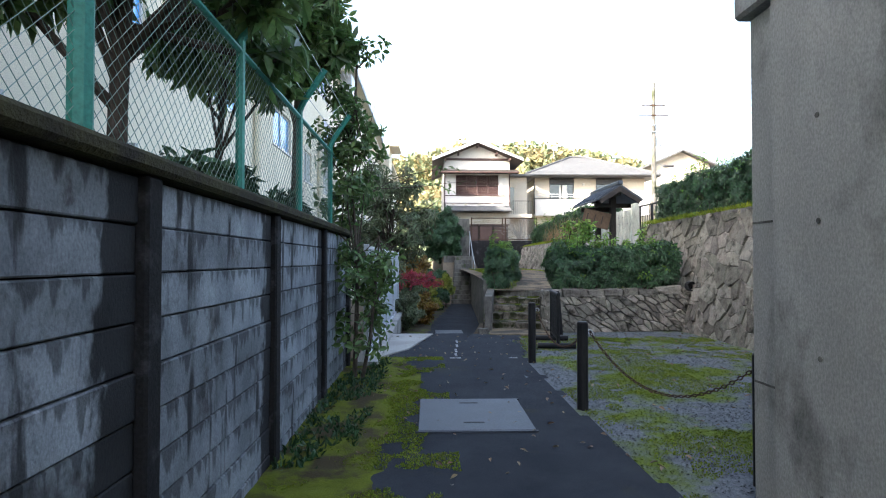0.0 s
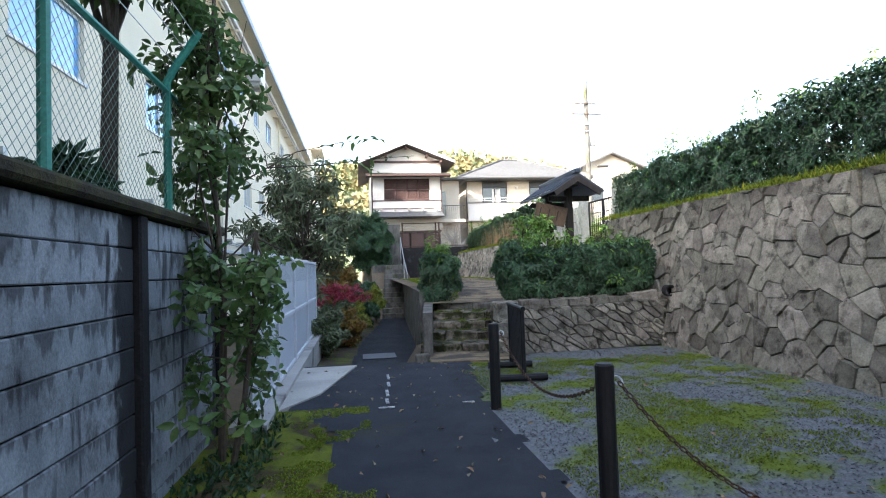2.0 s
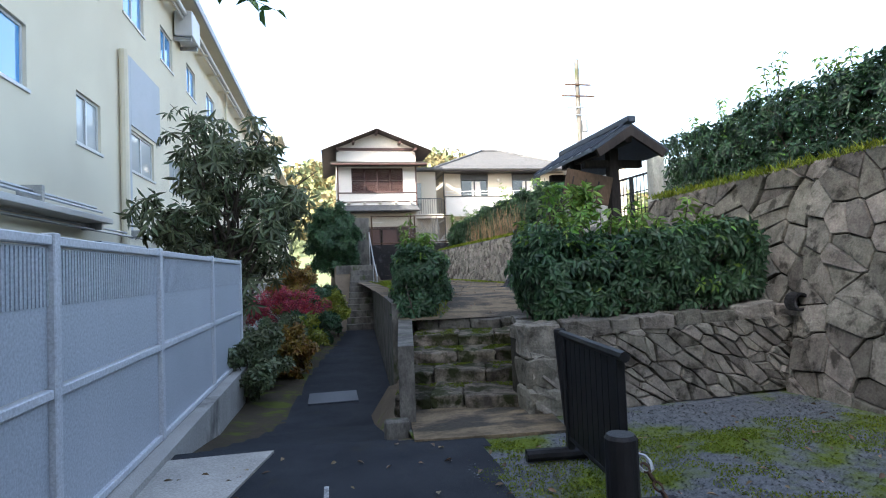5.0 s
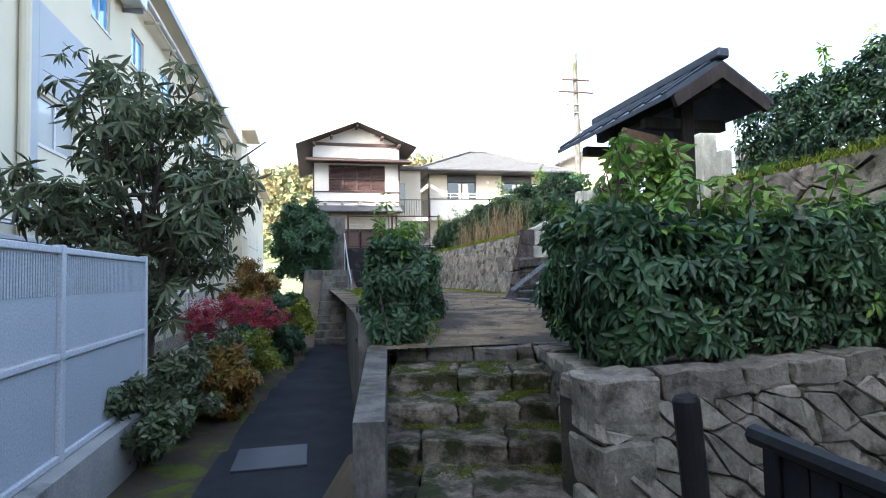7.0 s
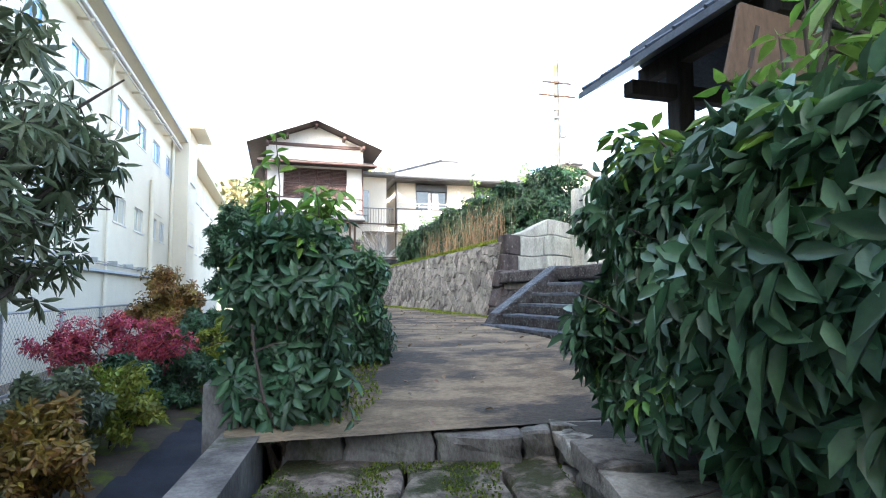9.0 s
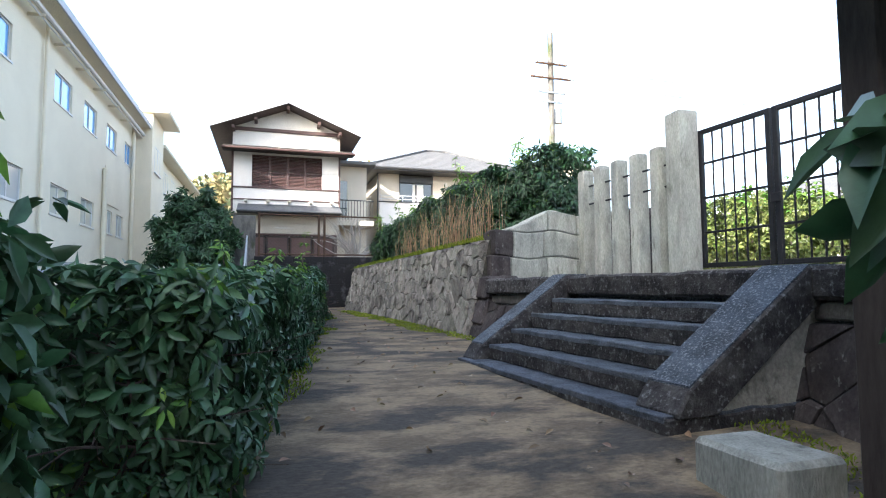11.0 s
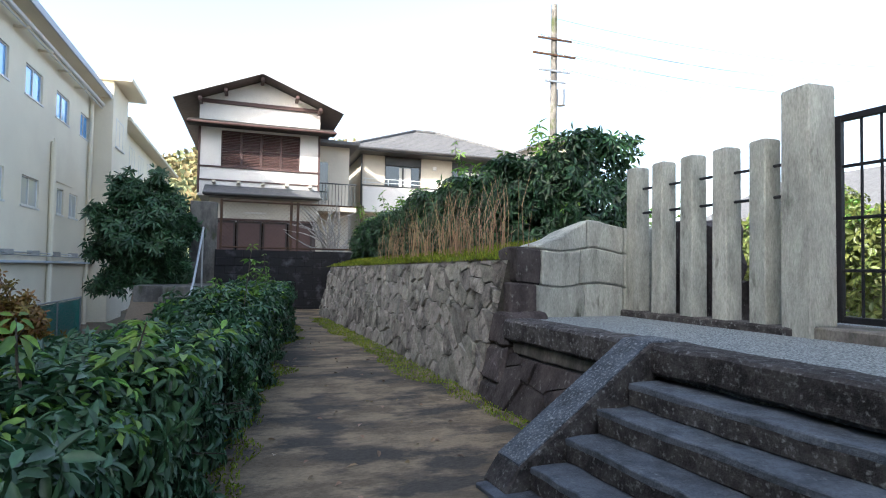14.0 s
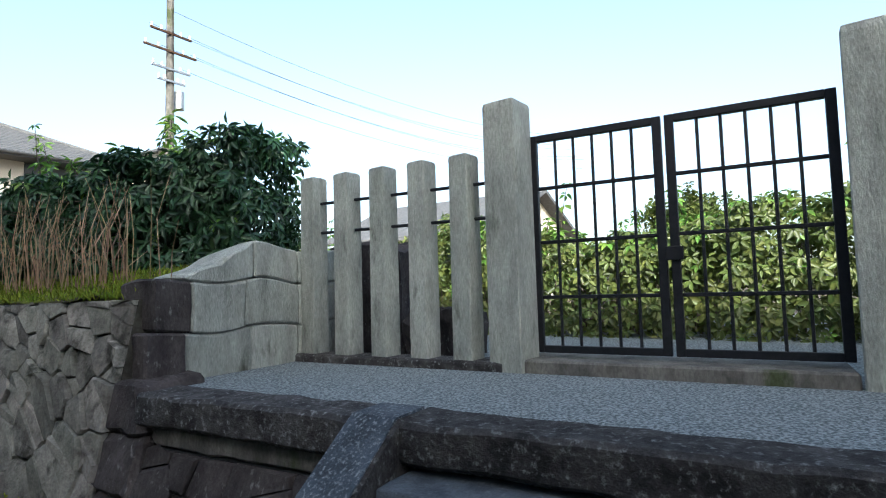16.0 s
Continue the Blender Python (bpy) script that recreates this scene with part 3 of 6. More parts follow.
def stone_wall(name, label, p0, p1, zb, hs, batter, size, seed, squash=0.85, depth=0.06, thick=0.5, mat=M_STONE, gap=0.012, skew=0.0):
    w = (Vector((*p1, 0)) - Vector((*p0, 0))).length
    h = max(hs)
    place = wall_place(p0, p1, zb[0], zb[1], hs[0], hs[1], w, h, batter)
    o = thing(name, (p0[0], p0[1], 0), label, "stone wall")
    o["kind"] = "structure"
    bm = bmesh.new()
    inv = o.matrix_world.inverted()
    c = [bm.verts.new(inv @ place(s, t, out)) for s, t, out in ((0, 0, 0), (w, 0, 0), (w, h, 0), (0, h, 0), (0, 0, -thick), (w, 0, -thick), (w, h, -thick + batter), (0, h, -thick + batter))]
    for f in ((0, 1, 2, 3), (5, 4, 7, 6), (3, 2, 6, 7), (1, 5, 6, 2), (4, 0, 3, 7), (4, 5, 1, 0)):
        bm.faces.new([c[i] for i in f])
    part("core", bm, M_MORTAR, o)
    stone_face(o, place, w, h, size, seed, mat, depth, gap, squash, skew=skew)
    return o


stone_wall("stone_wall_yard", "high battered wall of grey fitted field stones", (5.15, 10.95), (5.25, 2.6), (-0.05, -0.05), (2.42, 2.32), 0.5, 0.31, 11, 0.85, thick=0.9, depth=0.05, gap=0.006, skew=0.3)
stone_wall("stone_wall_terrace", "low dry stone wall of split brown stones below the hedge", (2.36, 10.86), (5.5, 11.04), (-0.03, 0.02), (0.71, 0.74), 0.12, 0.15, 23, 1.25, depth=0.06, gap=0.006, skew=0.85)
stone_wall("stone_wall_stair", "rough stone cheek wall beside the steps", (3.1, 13.55), (2.52, 11.2), (0.0, -0.03), (0.68, 0.72), 0.05, 0.26, 31, 0.8)
stone_wall("stone_wall_lane", "battered wall of narrow grey stones along the lane", (4.45, 27.4), (4.9, 19.3), (0.95, 0.92), (1.12, 1.24), 0.28, 0.175, 41, 1.5, thick=0.8, depth=0.05, gap=0.006, skew=0.6)
stone_wall("stone_wall_back", "high stone wall behind the roofed notice board", (5.5, 14.3), (5.45, 11.0), (0.6, 0.6), (1.75, 1.8), 0.3, 0.36, 45, thick=0.7)
tagged(link("hedge_bed", prism([(2.7, 11.16), (5.4, 11.3), (5.9, 14.8), (3.32, 13.75)], -0.04, 0.66), M_EARTH), "raised earth bed behind the low stone wall", "bed", kind="structure")


def cap_stones():
    """The long flat stones that finish the low wall and its corner."""
    o = thing("wall_coping", (2.36, 10.94, 0), "row of long split coping stones on the low wall", "coping stones")
    o["kind"] = "structure"
    rng = random.Random(8)
    d = Vector((2.95, 0.16, 0)).normalized()
    turn = math.atan2(d.y, d.x)
    s = 0.0
    while s < 2.85:
        w = rng.uniform(0.3, 0.52)
        z = 0.67 + 0.05 * s / 2.7
        m = Matrix.Translation(d * s + Vector((0, 0, z))) @ Matrix.Rotation(turn + rng.uniform(-0.06, 0.06), 4, "Z") @ Matrix.Rotation(rng.uniform(-0.09, 0.05), 4, "Y")
        part("coping_stone", rough_block((0.008, 0.0 + rng.uniform(-0.03, 0.02), 0), (w - 0.012, 0.36, rng.uniform(0.12, 0.19)), 0.032, rng.uniform(0, 50), 3, m), M_STONE, o)
        s += w
    for k, (z, h, w) in enumerate(((-0.05, 0.30, 0.34), (0.25, 0.26, 0.3), (0.51, 0.33, 0.36))):
        part("corner_stone", rough_block((-0.04, -0.11 + 0.04 * k, z), (w - 0.04, 0.3, z + h - 0.012), 0.034, 7.0 + k, 3), M_STONE, o)
    d = Vector((0.68, 2.6, 0)).normalized()
    s = 0.3
    while s < 2.7:
        w = rng.uniform(0.3, 0.5)
        m = Matrix.Translation(d * s + Vector((0.04, 0, 0.66 - 0.03 * s))) @ Matrix.Rotation(math.atan2(d.y, d.x), 4, "Z")
        part("coping_stone", rough_block((0.005, -0.34, 0), (w - 0.005, 0.02, rng.uniform(0.08, 0.12)), 0.02, rng.uniform(0, 50), 3, m), M_STONE, o)
        s += w


cap_stones()


def drain_pipe():
    d = thing("drain_pipe", (5.26, 10.89, 0.90), "dark round clay drain pipe jutting from the wall corner", "pipe")
    bm = bmesh.new()
    ring = []
    for r, y in ((0.095, 0.08), (0.095, -0.05), (0.07, -0.05), (0.07, 0.07)):
        ring.append([bm.verts.new((r * math.cos(k * math.tau / 16), y, r * math.sin(k * math.tau / 16))) for k in range(16)])
    for a, b in zip(ring, ring[1:]):
        for k in range(16):
            bm.faces.new((a[k], a[(k + 1) % 16], b[(k + 1) % 16], b[k]))
    bm.faces.new(ring[-1])
    part("pipe", bm, M_DARKPOST, d)


drain_pipe()


# ---- front steps ----
def front_steps():
    th = -math.degrees(math.atan2(0.25, 0.968))
    st = thing("stone_steps", (1.8, 11.3, 0), "short mossy flight of rough stone steps", "steps", rz=th)
    rng = random.Random(4)
    edges = [(0.0, 0.14), (0.62, 0.27), (1.12, 0.40), (1.62, 0.53), (2.36, 0.665)]
    half = 0.66
    for k, (y, z) in enumerate(edges):
        y1 = edges[k + 1][0] + 0.08 if k < 4 else 2.7
        x = -half
        while x < half - 0.05:
            w = rng.uniform(0.28, 0.62)
            x1 = min(half, x + w)
            if half - x1 < 0.15:
                x1 = half
            part("step_stone", rough_block((x + 0.006, y + rng.uniform(-0.04, 0.04), -0.05 if k == 0 else edges[k - 1][1] - 0.05), (x1 - 0.006, y1, z + rng.uniform(-0.015, 0.015)), 0.036, rng.uniform(0, 50), 4), M_STEPSTONE if k < 4 else M_OLDCONC, st)
            x = x1
    rot = st.matrix_world
    mg = np.random.default_rng(3)
    P = []
    while len(P) < 9000:
        k = mg.integers(0, 4)
        x, f = mg.uniform(-half, half), mg.uniform(0.12, 1.0)
        if noise.noise((x * 3.0, k * 5.0 + f * 1.2, 1.0)) + 0.45 * f > 0.28:
            y0, y1 = edges[k][0], edges[k + 1][0]
            P.append(rot @ Vector((x, y0 + (y1 - y0 - 0.02) * f, edges[k][1] + 0.004)))
    P = np.array(P)
    mo = leaf_mesh("moss_cushion", P, mg.normal(0, 1, P.shape), mg.normal(0, 1, P.shape) + np.array([0, 0, 1.0]), mg.uniform(0.008, 0.02, len(P)), 0.009, M_MOSSTUFT, st)
    tagged(mo, "green moss on the treads", kind="stuff")
    wing = tagged(link("wing_wall", prism([(1.15, 10.95), (1.29, 10.93), (1.67, 13.72), (1.49, 13.76)], -0.5, 0.70), M_OLDCONC), "weathered concrete wing wall beside the steps", "wall", kind="structure")
    tagged(link("kerb_block", box((1.0, 10.78, -0.1), (1.22, 10.9, 0.09), 0.015), M_OLDCONC), "small square concrete block at the wall foot", "block")
    tagged(link("path_retaining_wall", prism([(1.40, 13.74), (1.56, 13.74), (2.06, 24.2), (1.90, 24.2)], -0.5, 0.92), M_OLDCONC), "low concrete retaining wall below the hedge", "wall", kind="structure")


front_steps()


bank = sheet("grass_bank", M_MOSS, 4.6, 6.4, 19.35, 28.6, lambda x, y: lerp([(19.3, 2.15), (27.4, 2.07)], y) + 0.012 + 0.3 * max(0.0, min(1.0, (x - lerp([(19.3, 5.15), (27.4, 4.75)], y)) * 0.9)) + 0.02 * noise.noise((x * 3, y * 3, 0)), 0.12, lambda x, y: x > lerp([(19.3, 5.17), (27.4, 4.77)], y) + 0.05 * noise.noise((y * 4, 1, 2)))
tagged(bank, "narrow mossy grass bank on top of the lane wall", "grass bank", kind="structure")


def bank_z(x, y):
    return lerp([(19.3, 2.15), (27.4, 2.07)], y) + 0.3 * max(0.0, min(1.0, (x - lerp([(19.3, 5.15), (27.4, 4.75)], y)) * 0.9))


# ---- gate terrace with its stairs ----
TZ = 1.65


def tbox(s0, s1, o0, o1, z0, z1, bevel=0.012):
    m = Matrix(((TN.x, TD.x, 0, T0.x), (TN.y, TD.y, 0, T0.y), (0, 0, 1, 0), (0, 0, 0, 1)))
    return box((o0, s0, z0), (o1, s1, z1), bevel, m)


def roughen(bm, amp, step=0.14):
    """Worn arrises: long edges broken up and pushed about a little."""
    for _ in range(4):
        far = [e for e in bm.edges if e.calc_length() > step]
        if not far:
            break
        bmesh.ops.subdivide_edges(bm, edges=far, cuts=1, use_grid_fill=True)
    for v in bm.verts:
        q = v.co * 6.5
        r = v.co * 17.0
        v.co += Vector((noise.noise(q) + 0.5 * noise.noise(r), noise.noise(q + Vector((7, 0, 0))), noise.noise(q + Vector((0, 7, 0))) + 0.5 * noise.noise(r + Vector((0, 5, 0))))) * amp


def gate_terrace():
    tagged(link("terrace_slab", tbox(-0.6, 6.0, 0.05, 8.0, 0.6, TZ - 0.004), M_TERRACE), "raised terrace strewn with fine grey gravel", "terrace", kind="structure")
    edge = thing("terrace_edging", terrace(0, 0, 0), "lichen-spotted dark granite edging of the terrace", "edging")
    edge["kind"] = "structure"
    inv = edge.matrix_world.inverted()
    for a, b in ((-0.05, 1.62), (1.63, 3.7), (3.71, 6.0)):
        bm = tbox(a, b, -0.06, 0.22, TZ - 0.16, TZ + 0.012, 0.02)
        roughen(bm, 0.012)
        bmesh.ops.transform(bm, matrix=inv, verts=bm.verts)
        part("edging_stone", bm, M_DARKGRANITE, edge)
    for a, b in ((-0.02, 1.5), (3.85, 6.0)):
        bm = tbox(a, b, 0.0, 0.24, TZ - 0.27, TZ - 0.17, 0.012)
        roughen(bm, 0.012)
        bmesh.ops.transform(bm, matrix=inv, verts=bm.verts)
        part("bed_stone", bm, M_OLDCONC, edge)
        bm = bmesh.new()
        ends = [[bm.verts.new(inv @ Vector(terrace(q, o, z))) for o, z in ((-0.24, 0.7), (0.0, TZ - 0.28), (0.3, TZ - 0.28), (0.3, 0.7))] for q in (a, b)]
        bm.faces.new(ends[0])
        bm.faces.new(ends[1][::-1])
        for i in range(4):
            bm.faces.new((ends[0][i], ends[0][(i + 1) % 4], ends[1][(i + 1) % 4], ends[1][i]))
        part("face_core", bm, M_DARKPOST, edge)

        def place(q, t, out, a=a):
            f = t / 0.67
            return terrace(a + q, -0.24 + 0.24 * f - out, 0.7 + t)
        stone_face(edge, place, b - a, 0.67, 0.5, 61 if a < 1 else 62, M_UMBER, 0.035, 0.004, 0.62, "face_stone", 0.05)
    st = thing("granite_stairs", terrace(2.6, -0.5, 0.9), "flight of five dark lichen-spotted granite steps", "stairs")
    inv = st.matrix_world.inverted()
    n = 5
    for k in range(n):
        z = 0.96 + 0.124 * k
        o = -1.05 + 0.205 * k
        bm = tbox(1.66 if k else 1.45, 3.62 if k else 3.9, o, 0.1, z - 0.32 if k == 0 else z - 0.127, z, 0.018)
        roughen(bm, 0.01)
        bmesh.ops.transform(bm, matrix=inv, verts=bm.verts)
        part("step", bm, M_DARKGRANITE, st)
        # thin top layer, paler and bluer than the riser: painted sky sheen plus wear
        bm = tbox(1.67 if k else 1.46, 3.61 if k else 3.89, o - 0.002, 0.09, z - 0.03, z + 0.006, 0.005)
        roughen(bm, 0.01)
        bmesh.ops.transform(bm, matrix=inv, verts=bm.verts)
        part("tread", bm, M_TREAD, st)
    for a, b in ((1.42, 1.66), (3.62, 3.92)):
        slab = [(-0.99, 0.965), (-0.91, 1.08), (-0.06, TZ + 0.02), (0.16, TZ + 0.02), (0.16, TZ - 0.2), (-0.02, TZ - 0.2), (-0.74, 0.945), (-0.97, 0.945)]
        fill = [(-0.8, 0.95), (-0.04, TZ - 0.18), (0.14, TZ - 0.18), (0.14, 0.7), (-0.9, 0.7)]
        for nm, pr, ins, mat in (("cheek_stone", slab, 0.0, M_DARKGRANITE), ("cheek_base", fill, 0.035, M_STONE)):
            bm = bmesh.new()
            f0 = [bm.verts.new(terrace(a + ins, o, z)) for o, z in pr]
            f1 = [bm.verts.new(terrace(b - ins, o, z)) for o, z in pr]
            bm.faces.new(f0)
            bm.faces.new(f1[::-1])
            for i in range(len(pr)):
                bm.faces.new((f0[i], f0[(i + 1) % len(pr)], f1[(i + 1) % len(pr)], f1[i]))
            bmesh.ops.recalc_face_normals(bm, faces=bm.faces)
            if not ins:
                bmesh.ops.bevel(bm, geom=bm.edges[:], offset=0.012, segments=1, affect="EDGES")
            bmesh.ops.transform(bm, matrix=inv, verts=bm.verts)
            part(nm, bm, mat, st)
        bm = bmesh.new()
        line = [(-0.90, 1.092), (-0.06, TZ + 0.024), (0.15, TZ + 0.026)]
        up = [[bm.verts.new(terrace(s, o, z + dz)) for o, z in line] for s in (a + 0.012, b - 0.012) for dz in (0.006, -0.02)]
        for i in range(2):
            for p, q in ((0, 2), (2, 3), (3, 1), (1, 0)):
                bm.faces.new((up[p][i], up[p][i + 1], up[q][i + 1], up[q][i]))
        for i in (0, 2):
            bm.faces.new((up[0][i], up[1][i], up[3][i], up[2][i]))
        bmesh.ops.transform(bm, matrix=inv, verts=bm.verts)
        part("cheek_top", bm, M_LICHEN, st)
    # coursed granite flank wall that ends the lane wall
    fl = thing("flank_wall", terrace(0, 0, TZ), "coursed grey granite flank wall with a sloping top", "stone wall")
    fl["kind"] = "structure"
    inv = fl.matrix_world.inverted()
    rows = [(TZ - 0.02, TZ + 0.28, [(0.1, 0.38), (0.385, 0.9), (0.905, 1.36), (1.365, 1.9)]), (TZ + 0.285, TZ + 0.6, [(0.16, 0.42), (0.425, 0.85), (0.855, 1.36), (1.365, 1.9)]), (TZ + 0.605, TZ + 0.87, [(0.36, 0.93), (0.935, 1.36), (1.365, 1.9)])]
    for z0, z1, spans in rows:
        for a, b in spans:
            bm = tbox(-0.55 + random.uniform(-0.008, 0.008), -0.22 + random.uniform(-0.01, 0.01), a, b, z0, z1, 0.014)
            if z0 > TZ + 0.55 and a < 0.5:
                for v in bm.verts:
                    if v.co.z > z0 + 0.1:
                        v.co.z -= max(0, (0.93 - (v.co - T0).dot(TN)) * 0.42)
            roughen(bm, 0.014)
            for v in bm.verts:
                v.co.z += 0.05 * noise.noise((v.co.x * 2.2, v.co.y * 2.2, v.co.z * 0.9 + 4.0)) if v.co.z > TZ + 0.1 else 0.0
            bmesh.ops.transform(bm, matrix=inv, verts=bm.verts)
            part("granite_block", bm, M_GRANITE if a > 0.17 else M_UMBER, fl)
    for k, (z0, z1) in enumerate(((0.8, 1.12), (1.125, 1.42), (1.425, 1.70))):
        def outline(z, ln):
            c = Vector((4.86 + 0.235 * (z - 0.9), 18.94, 0))
            return [(c.x, c.y + (0.14 if z > TZ - 0.05 else 0)), (c.x + 0.42, c.y + (0.14 if z > TZ - 0.05 else 0)), (c.x + 0.42, c.y + ln), (c.x + 0.01, c.y + ln)]
        ln = 0.62 if k % 2 else 0.42
        bm = bmesh.new()
        lo = [bm.verts.new((x, y, z0)) for x, y in outline(z0, ln)]
        hi = [bm.verts.new((x, y, z1)) for x, y in outline(z1, ln)]
        bm.faces.new(lo[::-1])
        bm.faces.new(hi)
        for i in range(4):
            bm.faces.new((lo[i], lo[(i + 1) % 4], hi[(i + 1) % 4], hi[i]))
        bmesh.ops.bevel(bm, geom=bm.edges[:], offset=0.03, segments=1, affect="EDGES")
        roughen(bm, 0.025)
        bmesh.ops.transform(bm, matrix=inv, verts=bm.verts)
        part("corner_stone", bm, M_UMBER, fl)


gate_terrace()


def granite_post(name, s, o, w, z1, label, group, z0=TZ - 0.03):
    p = thing(name, terrace(s, o, z0), label, "post", group, rz=-4.0)
    h = z1 - z0
    bm = bmesh.new()
    r = [(0.0, 1.0), (h - 0.05, 0.97), (h - 0.012, 0.9), (h, 0.7)]
    rings = [[bm.verts.new((sx * w * k / 2, sy * w * k / 2, z)) for sx, sy in ((-1, -1), (1, -1), (1, 1), (-1, 1))] for z, k in r]
    for a, b in zip(rings, rings[1:]):
        for i in range(4):
            bm.faces.new((a[i], a[(i + 1) % 4], b[(i + 1) % 4], b[i]))
    bm.faces.new(rings[-1])
    bm.faces.new(rings[0][::-1])
    vert = [e for e in bm.edges if abs(e.verts[0].co.z - e.verts[1].co.z) > 0.3]
    bmesh.ops.bevel(bm, geom=vert, offset=0.008, segments=1, affect="EDGES")
    part("shaft", bm, M_GRANITE, p)
    return p


def gate_line():
    o = 1.45
    tagged(link("fence_sill", tbox(-0.3, 1.5, o - 0.12, o + 0.12, TZ - 0.02, TZ + 0.055, 0.015), M_DARKGRANITE), "low dark stone sill under the fence posts", "sill", kind="structure")
    tagged(link("gate_sill", tbox(1.55, 3.3, o - 0.1, o + 0.3, TZ - 0.02, TZ + 0.075, 0.012), M_OLDCONC), "worn granite threshold under the gate", "sill", kind="structure")
    for k in range(5):
        granite_post("fence_post", -0.13 + k * 0.334, o, 0.155, 3.07, "square grey granite fence post on a stone sill", "granite fence posts", TZ + 0.05)
    granite_post("gate_post", 1.53, o, 0.235, 3.37, "thick weathered granite gate post", "gate posts")
    granite_post("gate_post", 3.45, o, 0.25, 3.40, "thick weathered granite gate post", "gate posts")
    for k in range(5):
        granite_post("fence_post", 3.82 + k * 0.334, o, 0.155, 3.07, "square grey granite fence post on a stone sill", "granite fence posts", TZ + 0.05)
    tagged(link("fence_sill", tbox(3.6, 5.4, o - 0.12, o + 0.12, TZ - 0.02, TZ + 0.055, 0.015), M_DARKGRANITE), "low dark stone sill under the fence posts", "sill", kind="structure")
    for z in (2.63, 2.86):
        b = thing("fence_rail", terrace(0.6, o, z), "thin dark steel rail through the granite posts", "rail", "fence rails")
        bm = tube([terrace(-0.2, o, z), terrace(1.45, o, z)], 0.012, 8)
        bmesh.ops.transform(bm, matrix=b.matrix_world.inverted(), verts=bm.verts)
        part("bar", bm, M_BLACK, b)
    for s0, s1, lab in ((1.64, 2.455, "black steel barred gate leaf standing closed"), (2.475, 3.31, "black steel barred gate leaf with a latch")):
        g = thing("gate_leaf", terrace(s0, o + 0.12, TZ + 0.08), lab, "gate", "gate leaves")
        inv = g.matrix_world.inverted()

        def put(nm, bm, g=g, inv=inv):
            bmesh.ops.transform(bm, matrix=inv, verts=bm.verts)
            return part(nm, bm, M_BLACK, g)
        z0, z1 = TZ + 0.10, 3.15
        for a, b, c, d in ((s0, s0 + 0.05, z0, z1), (s1 - 0.05, s1, z0, z1)):
            put("stile", tbox(a, b, o + 0.1, o + 0.14, c, d, 0.004))
        for z in (z0, z1 - 0.045):
            put("frame_rail", tbox(s0 + 0.05, s1 - 0.05, o + 0.1, o + 0.14, z, z + 0.045, 0.004))
        for k in range(1, 4):
            z = z0 + (z1 - z0) * k / 4
            put("cross_bar", tbox(s0 + 0.05, s1 - 0.05, o + 0.108, o + 0.13, z - 0.011, z + 0.011, 0.003))
        for k in range(1, 6):
            s = s0 + 0.05 + (s1 - s0 - 0.1) * k / 6
            put("bar", tube([terrace(s, o + 0.12, z0 + 0.03), terrace(s, o + 0.12, z1 - 0.03)], 0.0095, 6))
        if s0 > 2:
            put("latch", tbox(s0 - 0.03, s0 + 0.07, o + 0.08, o + 0.1, 2.3, 2.38, 0.004))


gate_line()
tagged(link("garden_rock", rough_block((6.95, 18.75, 1.5), (7.35, 19.5, 2.55), 0.09, 3.0, 4), M_UMBER), "upright dark garden rock behind the fence", "rock")
tagged(link("garden_rock", rough_block((7.0, 18.2, 1.5), (7.4, 18.75, 2.0), 0.07, 5.0, 4), M_UMBER), "low dark garden rock behind the fence", "rock")


# ---- school building ----
def window_unit(owner, x, y0, y1, z0, z1, pane_mat, frame_mat=M_ALU, sill=True):
    """A two-pane sliding window in a wall that faces +x."""
    w = part("window_frame", box((x, y0, z0), (x + 0.05, y0 + 0.05, z1), 0.004), frame_mat, owner)
    for a, b in (((y1 - 0.05, z0), (y1, z1)), ((y0 + 0.05, z0), (y1 - 0.05, z0 + 0.05)), ((y0 + 0.05, z1 - 0.05), (y1 - 0.05, z1)), (((y0 + y1) / 2 - 0.03, z0 + 0.05), ((y0 + y1) / 2 + 0.03, z1 - 0.05))):
        part("frame_bar", box((x, a[0], a[1]), (x + 0.05, b[0], b[1]), 0.004), frame_mat, w)
    for a, b, d in ((y0 + 0.05, (y0 + y1) / 2 - 0.03, 0.018), ((y0 + y1) / 2 + 0.03, y1 - 0.05, 0.028)):
        part("pane", box((x + d - 0.008, a, z0 + 0.05), (x + d, b, z1 - 0.05)), pane_mat, w)
    if sill:
        part("sill", box((x, y0 - 0.06, z0 - 0.06), (x + 0.13, y1 + 0.06, z0 - 0.002), 0.006), frame_mat, w)


